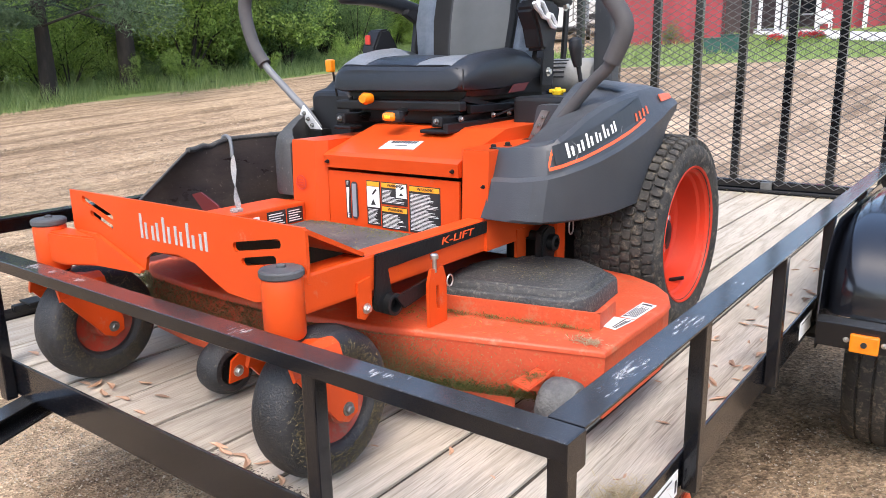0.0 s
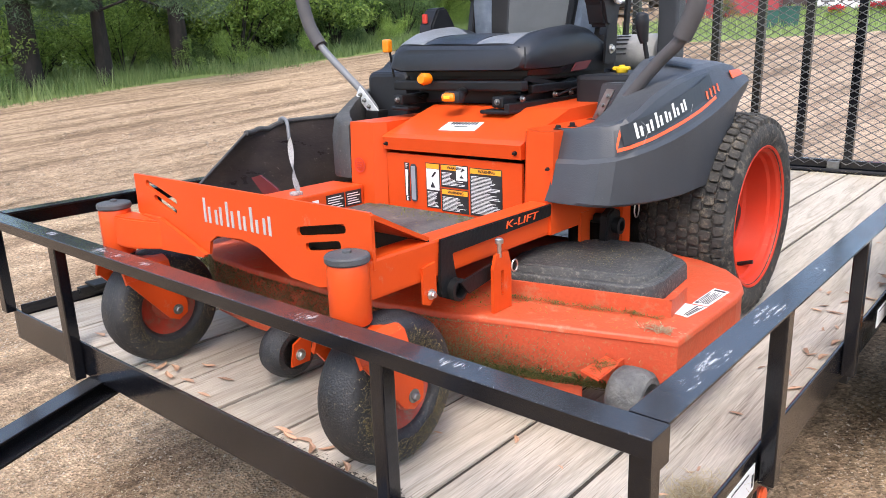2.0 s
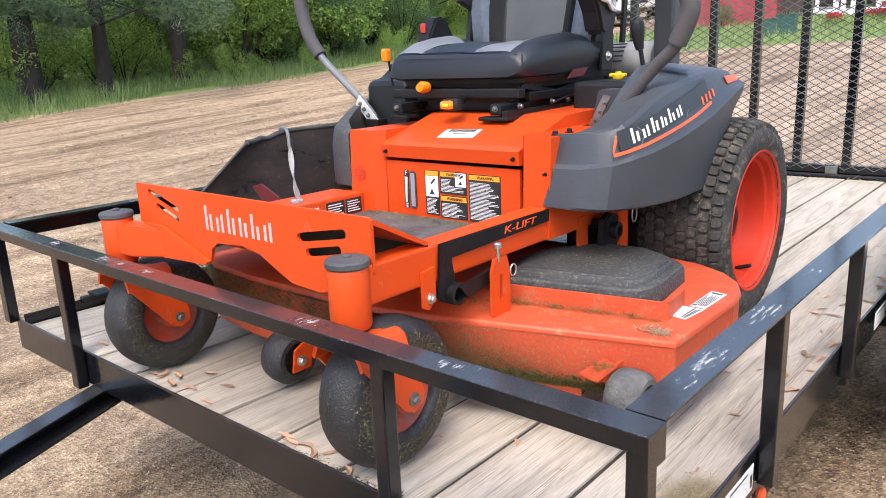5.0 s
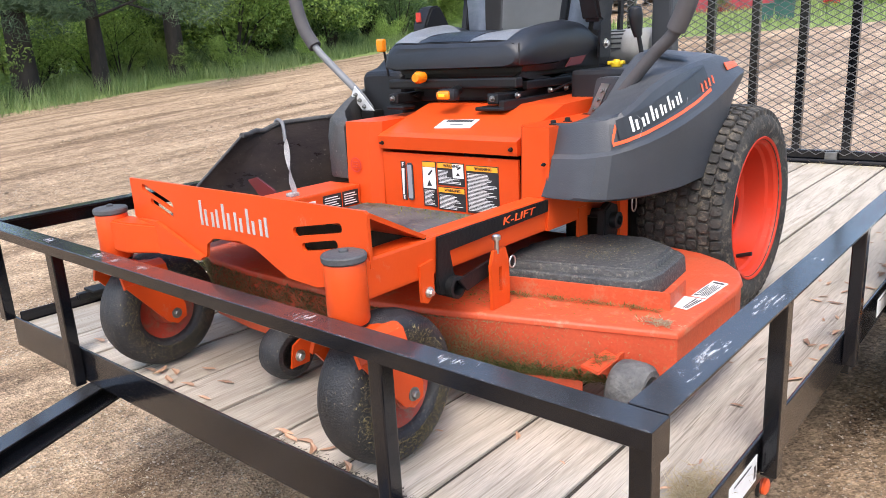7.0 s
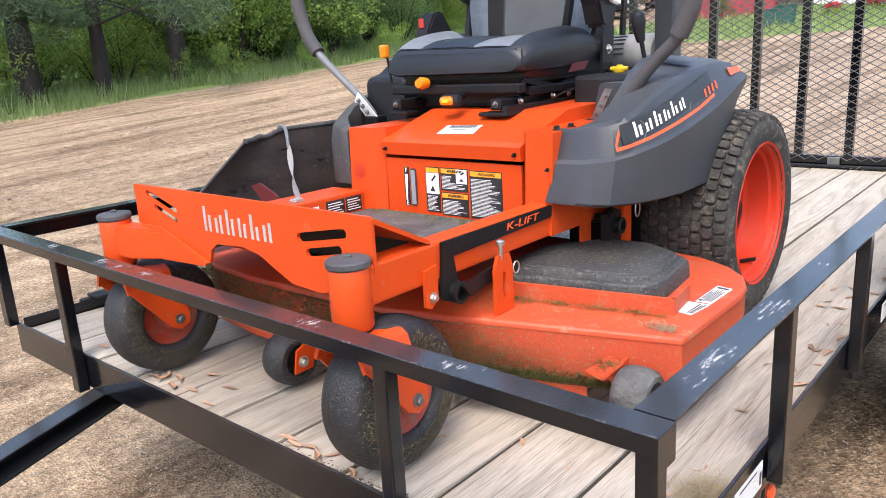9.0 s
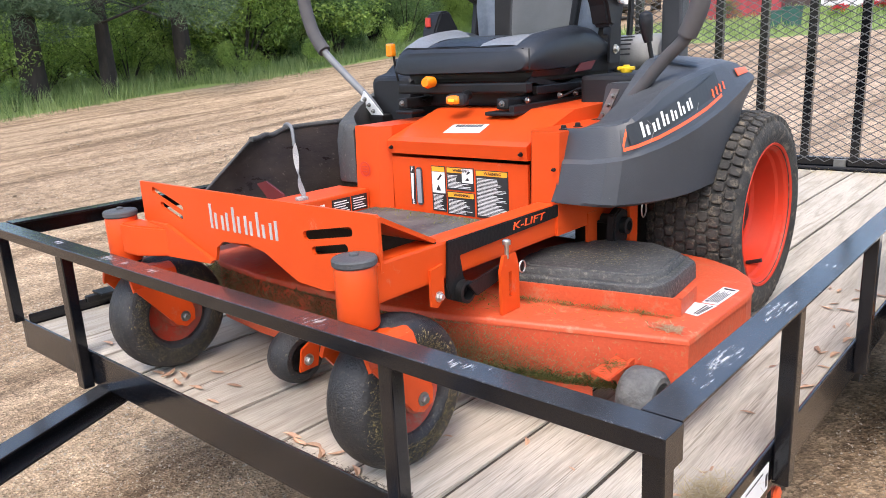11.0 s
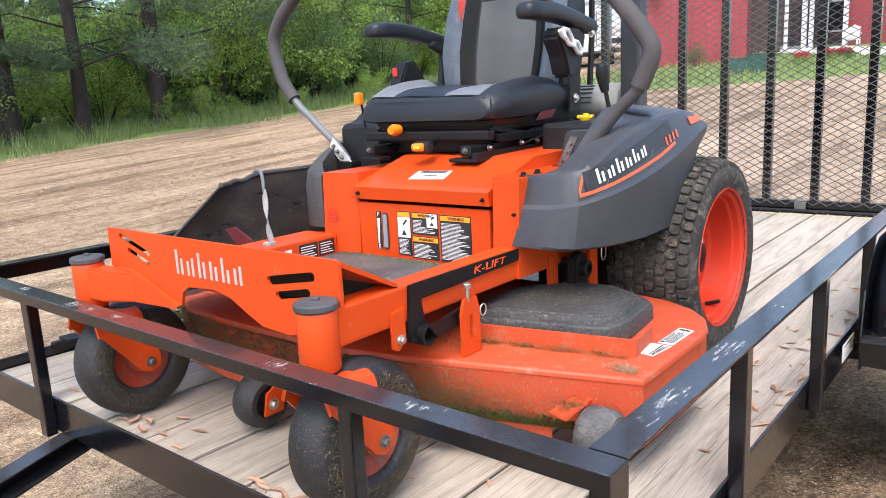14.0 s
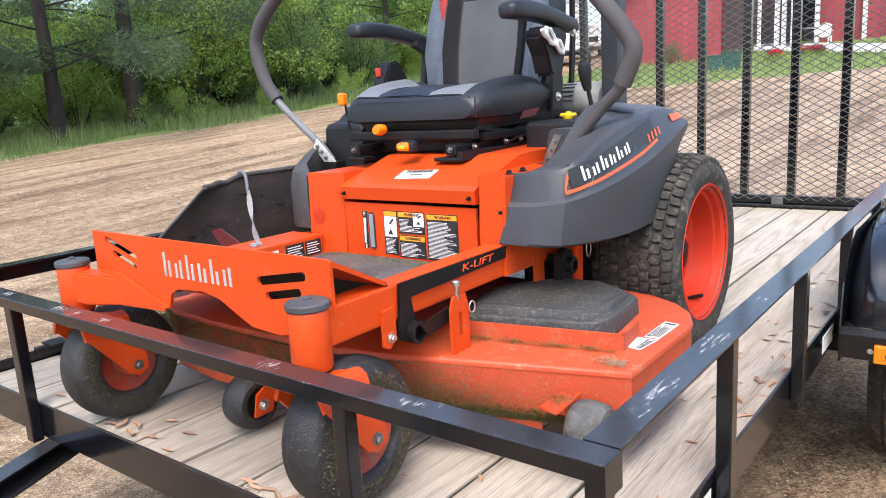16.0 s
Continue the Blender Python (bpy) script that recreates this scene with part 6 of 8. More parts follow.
# armrests
for sg in (-1, 1):
    ax = XM + sg * 0.272
    secs = []
    for y, zc, hw, hh in ((0.935, 1.488, 0.012, 0.008), (0.938, 1.488, 0.022, 0.016), (0.95, 1.489, 0.029, 0.021), (0.99, 1.492, 0.032, 0.0235), (1.06, 1.492, 0.032, 0.0235), (1.14, 1.485, 0.030, 0.023), (1.22, 1.472, 0.028, 0.022), (1.29, 1.462, 0.024, 0.020), (1.315, 1.460, 0.014, 0.012)):
        secs.append([Vector((ax + hw * math.copysign(abs(math.cos(t)) ** 0.55, math.cos(t)), y, zc + hh * math.copysign(abs(math.sin(t)) ** 0.7, math.sin(t)))) for t in [2 * math.pi * q / 24 for q in range(24)]])
    arm = part("armrest", loft(secs), VINYL, mower, "black padded armrest", smooth=True, sharp=60)
    part("armrest_arm", slab([[(1.21, 1.30), (1.27, 1.30), (1.31, 1.44), (1.29, 1.462), (1.19, 1.462), (1.175, 1.445), (1.235, 1.42)]], lambda u, v, w, ax=ax, sg=sg: (ax - 0.012 - 0.034 * sg + w, u, v), 0.022, bevel=0.003), BLACKP, arm)
    part("armrest_bolt", bolt((ax + 0.012 * 1, 1.275, 1.445), "x", 0.010), STEEL, arm)
part("seat_side_bracket", slab([[(1.205, 1.225), (1.265, 1.225), (1.272, 1.32), (1.245, 1.345), (1.212, 1.32)]], lambda u, v, w: (SX1 + 0.004 + w, u, v), 0.008), BLACKP, mower)
part("seat_bolt", bolt((SX1 + 0.012, 1.238, 1.262), "x", 0.009), STEEL, mower)
# latch on the seat belt side and its pale buckle
bl = part("belt_retractor", slab([[(1.050, 1.425), (1.065, 1.450), (1.185, 1.450), (1.195, 1.42), (1.155, 1.345), (1.130, 1.318), (1.105, 1.322), (1.085, 1.375)]], lambda u, v, w: (-0.735 + w, u, v), 0.056, bevel=0.008), BLACKP, mower, "black belt housing with pale buckle")
def ring_pts(x, cy, cz, ry, rz):
    return [(x, cy + ry * math.cos(t) - 0.35 * rz * math.sin(t), cz + rz * math.sin(t) - 0.45 * ry * math.cos(t)) for t in [k * math.pi / 3 + 0.3 for k in range(7)]]


b = tube(ring_pts(-0.672, 1.090, 1.424, 0.024, 0.020), 0.0065, seg=6)
tube(ring_pts(-0.670, 1.136, 1.398, 0.020, 0.016), 0.0065, b, seg=6)
tube([(-0.672, 1.046, 1.440), (-0.672, 1.058, 1.428), (-0.672, 1.076, 1.420)], 0.0065, b, seg=6)
part("buckle", b, WHITEP, bl, "white plastic buckle", smooth=True)
sl = part("seat_switch", slab([[(1.02, 1.312), (1.14, 1.312), (1.135, 1.345), (1.095, 1.40), (1.055, 1.395), (1.025, 1.345)]], lambda u, v, w: (-1.272 + w, u, v), 0.055, bevel=0.006), BLACKP, mower, "black belt buckle with red button")
part("red_button", box(-1.256, -1.238, 1.0225, 1.030, 1.352, 1.380, 0.003), FADED, sl)
# suspension frame under the seat
sus = part("seat_suspension", box(SX0 + 0.03, SX1 - 0.03, 0.90, 1.28, 1.190, 1.214, 0.006), SATIN, mower, "black steel seat suspension frame")
part("slide_rail", box(SX0 + 0.02, SX1 - 0.02, 0.842, 0.872, 1.168, 1.194, 0.005), SATIN, sus)
for x in (-1.175, -0.83):
    part("slide_rail", box(x, x + 0.035, 0.80, 1.25, 1.130, 1.158, 0.005), SATIN, sus)
    part("scissor_arm", slab([[(0.86, 1.150), (0.88, 1.142), (1.22, 1.195), (1.20, 1.205)]], lambda u, v, w, x=x: (x + 0.036 + w, u, v), 0.008), SATIN, sus)
    part("scissor_arm", slab([[(0.86, 1.195), (0.88, 1.205), (1.22, 1.150), (1.20, 1.140)]], lambda u, v, w, x=x: (x + 0.046 + w, u, v), 0.008), SATIN, sus)
    part("suspension_bolt", bolt((x + 0.018, 0.800, 1.145), "-y", 0.0055), DARKST, sus)
part("slide_foot", box(-1.175, -1.11, 0.79, 0.84, 1.116, 1.126, 0.004), SATIN, sus)
part("slide_foot", box(-0.855, -0.765, 0.782, 0.84, 1.116, 1.126, 0.004), SATIN, sus)
part("side_strip", box(-0.782, -0.766, 0.785, 1.30, 1.118, 1.142, 0.003), SATIN, sus)
part("side_strip", box(-0.790, -0.774, 0.90, 1.28, 1.160, 1.182, 0.003), SATIN, sus)
for by, bz in ((0.84, 1.150), (0.99, 1.152), (1.07, 1.152), (1.14, 1.172)):
    part("suspension_bolt", bolt((-0.766, by, bz), "x", 0.0055), DARKST, sus)
part("cable", tube([(-0.76, 1.00, 1.150), (-0.752, 1.08, 1.165), (-0.752, 1.18, 1.160), (-0.74, 1.21, 1.135)], 0.003, seg=6, smooth_n=4), BLACKP, sus)
ob = part("bellows", box(-1.17, -0.81, 0.90, 1.24, 1.13, 1.19, 0.01), BLACKP, sus)
part("red_mark", slab([[(1.035, 1.209), (1.115, 1.213), (1.140, 1.235), (1.060, 1.231)]], lambda u, v, w: (SX1 + 0.003 + w, u, v), 0.003), REDDULL, seat, "dull red mark")
part("knob_mount", tube([(-0.945, 0.83, 1.166), (-0.935, 0.79, 1.162)], 0.013, seg=14), SATIN, sus)
part("knob_bezel", box(-0.974, -0.912, 0.772, 0.800, 1.140, 1.172, 0.012), BLACKP, sus)
part("weight_knob", box(-0.970, -0.926, 0.764, 0.790, 1.144, 1.168, 0.011), AMBER, sus, "amber adjuster knob with pale centre")
part("knob_face", box(-0.958, -0.938, 0.7632, 0.7645, 1.152, 1.160, 0.0004), YELLOW, sus)
part("adjust_knob", tube([(-1.072, 0.835, 1.200), (-1.069, 0.81, 1.200), (-1.066, 0.797, 1.200)], [0.015, 0.017, 0.011], seg=14), AMBER, sus, "amber adjuster knob", smooth=True)
lm = part("lamp_stalk", rod((-1.300, 0.935, 1.20), (-1.303, 0.925, 1.28), 0.0035), SATIN, mower)
part("side_lamp", box(-1.318, -1.292, 0.908, 0.928, 1.272, 1.310, 0.006), AMBER, lm, "small amber lamp")

# roll bar and engine behind the seat
for x in (-0.700, mir(-0.700)):
    rb = part("roll_bar", box(x - 0.032, x + 0.032, 1.52, 1.58, 0.90, 1.95, 0.008), GREYP, mower, "dark grey roll bar post")
part("roll_bar", box(mir(-0.70) - 0.032, -0.668, 1.52, 1.58, 1.95, 2.01, 0.008), GREYP, mower)
part("belt_guide", tube([(-0.828, 1.50, 1.30), (-0.83, 1.52, 1.45), (-0.832, 1.53, 1.80)], 0.010, seg=10), SATIN, mower)
eng = part("engine", box(-1.25, -0.74, 1.48, 1.85, 0.95, 1.160, 0.03), SATIN, mower, "black engine with round finned cowl")
part("cowl", turned([(0.155, 1.150), (0.155, 1.185), (0.14, 1.200), (0.05, 1.203)], (-0.985, 1.70, 0.0), "z", 36), BLACKP, eng, smooth=True)
b = bmesh.new()
for k in range(9):
    box(-1.10 + k * 0.028, -1.088 + k * 0.028, 1.585, 1.82, 1.202, 1.211, bm=b)
part("cooling_fins", b, STEEL, eng, "pale cooling screen")
mg = []
for x, k in ((-0.93, 0.6), (-0.925, 0.85), (-0.91, 1.0), (-0.77, 1.0), (-0.755, 0.85), (-0.75, 0.6)):
    mg.append([Vector((x, 1.60 + 0.062 * k * math.cos(t), 1.240 + 0.062 * k * math.sin(t))) for t in [2 * math.pi * q / 20 for q in range(20)]])
muf = part("muffler_guard", loft(mg), PALEMET, eng, "pale dusty muffler guard with slots", smooth=True)
for k in range(5):
    t = radians(118 + 15 * k)
    cy, cz = 1.60 + 0.0625 * math.cos(t), 1.240 + 0.0625 * math.sin(t)
    part("guard_slot", box(-0.912, -0.845, cy - 0.002, cy + 0.0012, cz - 0.0022, cz + 0.0022), DARKCAP, muf)

# ---- planks of the trailer's deck ----
plank_mesh = bpy.data.meshes.new("plank")
b = box(0.003, 0.1795, 0.0, TY1 - 0.062, -0.038, 0.0, 0.0022, seg=2)
bmesh.ops.recalc_face_normals(b, faces=b.faces)
b.to_mesh(plank_mesh)
b.free()
plank_mesh.materials.append(WOOD)
rg = random.Random(5)
for k in range(10):
    ob = new("plank", plank_mesh)
    ob.parent = trailer
    ob.matrix_parent_inverse = Matrix.Translation(-Vector(trailer.location))
    ob.location = (-0.2395 - 0.187 * k, 0.030, DK + rg.uniform(-0.0015, 0.0015))
    # dark filler strip, added to darken the gap beside this plank
    part("gap_strip", box(-0.2470 - 0.187 * k, -0.2370 - 0.187 * k, 0.032, TY1 - 0.034, DK - 0.030, DK - 0.0055), DARKBROWN, trailer, "dark strip added to fill the gap between planks")
part("plank", box(TX0 + 0.052, -1.9250, 0.03, TY1 - 0.032, DK - 0.038, DK - 0.001, 0.003), WOOD, trailer)

# scraped paint on the rails
def scuff(x0, x1, y0, y1, z, slope=0.0):
    b = bmesh.new()
    b.faces.new([b.verts.new((x, y, z + slope * (x - x0))) for x, y in ((x0, y0), (x1, y0), (x1, y1), (x0, y1))])
    part("paint_scrape", b, SCUFF, trailer, "bare scraped paint")


scuff(-0.0515, -0.001, 0.10, 0.33, 0.8550)
scuff(-0.0515, -0.001, 0.37, 0.54, 0.8552)
scuff(-0.0515, -0.001, 0.70, 0.78, 0.8556)
for sx in (-0.304, -0.62, -1.16, -1.27, -1.345, -1.62):
    scuff(sx - 0.045, sx + 0.045, -0.0175, 0.0295, rail_z(sx - 0.045) + 0.0006, -0.0069)

def strip(name, pts, material, label=""):
    """A thin worn strip along a bar's edge."""
    b = bmesh.new()
    b.faces.new([b.verts.new(p) for p in pts])
    part(name, b, material, trailer, label)


z0, z1 = rail_z(TX0), rail_z(0)
strip("worn_edge", [(TX0, -0.0184, z0 - 0.0012), (0.0, -0.0184, z1 - 0.0012), (0.0, -0.0160, z1 + 0.0007), (TX0, -0.0160, z0 + 0.0007)], EDGEWEAR, "bare metal along the rail's edge")
strip("worn_edge", [(0.0004, 0.031, 0.8526), (-0.0018, 0.031, 0.8546), (-0.0018, TY1, 0.8577), (0.0004, TY1, 0.8556)], EDGEWEAR)
strip("worn_edge", [(TX0 + 0.01, 0.0196, 0.5725), (-0.01, 0.0196, 0.5725), (-0.01, 0.0225, 0.5746), (TX0 + 0.01, 0.0225, 0.5746)], EDGEWEAR)
strip("chipped_paint", [(TX0, -0.0166, z0 + 0.0007), (0.0, -0.0166, z1 + 0.0007), (0.0, 0.029, z1 + 0.0007), (TX0, 0.029, z0 + 0.0007)], CHIPS, "small chips in the black paint")
strip("chipped_paint", [(TX0 + 0.02, 0.0194, 0.486), (-0.02, 0.0194, 0.486), (-0.02, 0.0194, 0.571), (TX0 + 0.02, 0.0194, 0.571)], CHIPS)

# ---- dry leaves on the deck ----
def leaf_mesh(seed):
    r = random.Random(seed)
    L, W = 0.0155, 0.0042
    b = bmesh.new()
    rows = []
    n = 7
    bend, fold = r.uniform(0.2, 0.8), r.uniform(0.15, 0.6)
    for i in range(n):
        t = i / (n - 1) * 2 - 1
        w = W * max(0.04, (1 - abs(t) ** 2.2)) * (1 + 0.2 * t)
        z = 0.0012 + bend * 0.004 * t * t
        sw = 0.003 * math.sin(t * 2 + seed)
        rows.append([b.verts.new((t * L, sw - w, z + fold * w)), b.verts.new((t * L, sw, z)), b.verts.new((t * L, sw + w, z + fold * w))])
    for r0, r1 in zip(rows, rows[1:]):
        for k in range(2):
            b.faces.new((r0[k], r0[k + 1], r1[k + 1], r1[k]))
    bmesh.ops.recalc_face_normals(b, faces=b.faces)
    me = bpy.data.meshes.new("dry_leaf")
    b.to_mesh(me)
    b.free()
    me.materials.append(LEAFLIT)
    return me


leaf_meshes = [leaf_mesh(k) for k in range(4)]


def dry_leaf(x, y, z, rz, s=1.0, tilt=0.0):
    ob = new("dry_leaf", leaf_meshes[int(abs(x * 977 + y * 613)) % 4])
    ob.matrix_basis = pose(x, y, z, tilt, 0, rz) @ Matrix.Diagonal((s, s, s, 1))
    tagged(ob, "curled brown dry leaf on the wooden deck", "leaf", "fallen leaves")


for x, y, rz, s in ((-0.417, 0.310, -60, 1.0), (-0.129, 0.653, 10, 0.9), (-0.767, 0.053, -20, 1.1), (-0.80, 0.062, 20, 1.2), (-0.70, 0.048, -35, 1.1), (-0.60, 0.046, -25, 1.0),
                    (-1.225, 0.060, -30, 1.2), (-1.29, 0.075, -60, 1.3), (-1.20, 0.15, 5, 1.0), (-1.10, 0.13, 30, 1.1), (-1.16, 0.070, 15, 1.1), (-1.07, 0.055, 20, 1.0), (-1.62, 0.085, 10, 1.2), (-1.25, 0.090, -10, 1.2), (-1.315, 0.062, 15, 1.1), (-0.735, 0.060, 5, 1.1), (-0.675, 0.070, 40, 0.9),
                    (-0.55, 0.24, 20, 0.6), (-0.33, 0.40, 40, 0.6), (-0.30, 0.28, -30, 0.5), (-1.02, 0.33, 70, 0.8), (-0.115, 0.40, 20, 0.5)):
    dry_leaf(x, y, DK + 0.001, rz, s * (1.35 if y < 0.16 else 1.1))
for x, y, rz, s in ((-0.075, 0.30, 30, 0.8), (-0.088, 0.325, -40, 0.7), (-0.066, 0.36, 70, 0.8), (-0.10, 0.35, 10, 0.6), (-0.12, 0.30, 50, 0.7), (-0.07, 0.275, -10, 0.6), (-0.105, 0.41, 80, 0.6)):
    dry_leaf(x, y, DK + 0.006, rz, s, 8)
rg = random.Random(21)
for _ in range(46):
    y = 0.82 + abs(rg.gauss(0, 0.75))
    x = -0.062 - abs(rg.gauss(0, 0.075))
    if x < -0.28 or y > 3.5:
        continue
    dry_leaf(x, y, DK + 0.001, rg.uniform(-60, 120), rg.uniform(0.7, 1.5), rg.uniform(-12, 12))


# ---- straw, clippings and pebbles ----
def blades(name, spots, length, width, material, label, parent=None, upright=0.3, seed=0):
    """Many thin bent blades in one mesh; spots: (x, y, z) bases."""
    r = random.Random(seed)
    vs, fs = [], []
    for x, y, z in spots:
        a, l, w = r.uniform(0, 6.283), length * r.uniform(0.5, 1.4), width * r.uniform(0.6, 1.3)
        e = upright * r.uniform(0.2, 1.6)
        dx, dy = math.cos(a) * l, math.sin(a) * l
        px, py = -math.sin(a) * w, math.cos(a) * w
        i = len(vs)
        vs += [(x - px, y - py, z), (x + px, y + py, z), (x + dx * 0.55 + px * 0.7, y + dy * 0.55 + py * 0.7, z + l * e * 0.7), (x + dx * 0.55 - px * 0.7, y + dy * 0.55 - py * 0.7, z + l * e * 0.7), (x + dx, y + dy, z + l * e)]
        fs += [(i, i + 1, i + 2, i + 3), (i + 3, i + 2, i + 4)]
    me = bpy.data.meshes.new(name)
    me.from_pydata(vs, [], fs)
    me.materials.append(material)
    ob = new(name, me)
    if parent is not None:
        ob.parent = parent
        if parent.data is None:
            ob.matrix_parent_inverse = Matrix.Translation(-Vector(parent.location))
    return tagged(ob, label, "grass" if parent is None else "", kind="stuff")


rg = random.Random(31)
blades("straw_wisps", [(-0.078 + rg.gauss(0, 0.020), 0.30 + rg.gauss(0, 0.045), DK + rg.uniform(0.001, 0.016)) for _ in range(1100)], 0.020, 0.0008, STRAWM, "dry straw wisps in the deck corner", seed=1)
blades("straw_wisps", [(rg.uniform(-0.9, -0.06), GYS, DK + rg.uniform(0.001, 0.010)) for GYS in [3.50 + abs(rg.gauss(0, 0.05)) for _ in range(240)]], 0.035, 0.0010, STRAWM, "dry straw along the gate hinge", seed=2)
blades("bark_litter", [(rg.gauss(-0.45, 0.16), 0.036 + abs(rg.gauss(0, 0.008)), DK + rg.uniform(0.0005, 0.004)) for _ in range(330)], 0.006, 0.0013, DARKBROWN, "dark bark crumbs along the front of the deck", upright=0.15, seed=22)
# green clippings along the foot of the deck's front skirt
edge = [Vector((-1.20, 0.283)), Vector((-0.78, 0.283)), Vector((-0.60, 0.323)), Vector((-0.20, 0.442))]


def along(t):
    if t < 0.42:
        return edge[0].lerp(edge[1], t / 0.42)
    if t < 0.60:
        return edge[1].lerp(edge[2], (t - 0.42) / 0.18)
    return edge[2].lerp(edge[3], (t - 0.60) / 0.40)


spots = []
for _ in range(5200):
    p = along(rg.random())
    spots.append((p.x + rg.gauss(0, 0.004), p.y - rg.uniform(0.0, 0.012), 0.664 + abs(rg.gauss(0, 0.009))))
blades("grass_litter", spots, 0.014, 0.0012, CLIP, "fresh green clippings along the skirt", deck, 0.4, 3)
spots = []
for _ in range(26000):
    t = min(0.97, max(0.02, rg.gauss(0.46, 0.17)))
    p = along(t)
    z = 0.665 + min(0.095, abs(rg.gauss(0, 0.074 - 0.045 * t)))
    spots.append((p.x, p.y - 0.002 - rg.uniform(0, 0.002), z))
blades("grass_litter", spots, 0.0055, 0.0007, CAKED, "dried clippings stuck to the skirt", deck, 0.5, 4)
spots = []
for _ in range(260):
    t = rg.random() ** 2
    p = along(0.60 + 0.40 * t)
    q = rg.random() ** 0.6
    spots.append((p.x + rg.gauss(0, 0.01) - 0.03 * q, p.y + 0.012 + 0.13 * q * (1 - 0.3 * t), DT + 0.001))
blades("grass_litter", spots, 0.010, 0.0009, CLIP, "dry clippings on the deck top", deck, 0.2, 5)
spots = [(-0.46 + rg.gauss(0, 0.075), 0.69 + rg.gauss(0, 0.07), DT + 0.0575) for _ in range(520)]
blades("grass_litter", [s for s in spots if -0.56 < s[0] < -0.34 and 0.60 < s[1] < 0.79], 0.006, 0.0006, CAKED, "dry clippings on the belt cover", deck, 0.1, 6)
spots = [(rg.uniform(-1.12, -0.65), 0.64 - abs(rg.gauss(0, 0.03)), 0.8845) for _ in range(420)] + [(rg.uniform(-1.1, -0.66), rg.uniform(0.3, 0.62), 0.8845) for _ in range(160)]
blades("grass_litter", spots, 0.011, 0.0011, CLIP, "grass clippings on the foot mat", mower, 0.25, 7)
spots = [(-1.47 + rg.gauss(0, 0.06), 0.355 - abs(rg.gauss(0, 0.010)) + rg.gauss(0, 0.02), 0.66 + rg.random() * 0.10) for _ in range(900)]
blades("grass_litter", spots, 0.014, 0.0012, CLIP, "clumped clippings at the discharge side", deck, 0.5, 8)
# clippings round the caster tyres' sidewalls
for wx in (-0.566, -1.345):
    spots = []
    for _ in range(3600):
        t, q = rg.uniform(0, 6.283), abs(rg.gauss(0, 0.016))
        spots.append((wx + 0.0495 + 0.001 * rg.random(), 0.128 + (0.084 + q) * math.cos(t), DK + 0.14 + (0.084 + q) * math.sin(t)))
    blades("grass_litter", spots, 0.0050, 0.0006, CAKED, "dry clippings on the caster's sidewall", mower, 0.6, 14)
spots = []
for _ in range(2600):
    p = along(rg.random() * 0.66)
    spots.append((p.x, p.y - 0.002 - rg.uniform(0, 0.003), 0.66 + 0.10 * rg.random() ** 1.3))
blades("grass_litter", spots, 0.006, 0.0006, CAKED, "dried tan grass stuck to the skirt", deck, 0.5, 15)
spots = [(x, np.interp(x, (-1.50, -1.38, -1.20), (0.358, 0.303, 0.283)) - rg.uniform(0, 0.007), 0.655 + 0.108 * rg.random()) for x in [rg.uniform(-1.46, -0.72) for _ in range(17000)]]
spots = [p for p in spots if 0.8 * noise.noise((p[0] * 40, p[2] * 60, 5.0)) + 1.3 * (-1.02 - p[0]) + rg.gauss(0, 0.18) > 0.02]
blades("grass_litter", spots, 0.007, 0.0008, CAKED, "thick caked clippings on the skirt", deck, 0.6, 19)
# clumps along the guard strip and on the deck's corner
spots = []
for _ in range(620):
    t = rg.random() if rg.random() < 0.6 else rg.choice((0.04, 0.12, 0.34, 0.60, 0.82)) + rg.gauss(0, 0.04)
    spots.append((-0.558 + 0.33 * t, 0.474 + 0.067 * t - abs(rg.gauss(0, 0.008)), DT + rg.uniform(0.0005, 0.005)))
blades("grass_litter", spots, 0.010, 0.0007, CLIP, "clumped clippings along the guard strip", deck, 0.3, 16)
spots = [(-0.215 + rg.gauss(0, 0.016), 0.475 + rg.gauss(0, 0.010), DT + rg.uniform(0.0005, 0.004)) for _ in range(170)]
blades("grass_litter", spots, 0.012, 0.0010, STRAWM, "dry straw on the deck's corner", deck, 0.2, 17)
spots = [(-0.275 + rg.gauss(0, 0.010), 0.372 + rg.gauss(0, 0.014), 0.7285 + rg.uniform(0, 0.003)) for _ in range(90)]
blades("grass_litter", spots, 0.010, 0.0009, CLIP, "clippings on the bracket", deck, 0.2, 18)
# pebbles in the dirt near the trailer
vs, fs = [], []
r = random.Random(41)
def pebble(x, y, s):
    z = terrain(x, y) - 0.03
    i = len(vs)
    for dx, dy, dz in ((1, 0, 0), (0, 1, 0), (-1, 0, 0), (0, -1, 0), (0, 0, 0.8), (0, 0, -0.6)):
        vs.append((x + dx * s * r.uniform(0.6, 1.3), y + dy * s * r.uniform(0.6, 1.3), z + 0.3 * s + dz * s * r.uniform(0.6, 1.1)))
    for a, c in ((0, 1), (1, 2), (2, 3), (3, 0)):
        fs.append((i + a, i + c, i + 4))
        fs.append((i + c, i + a, i + 5))


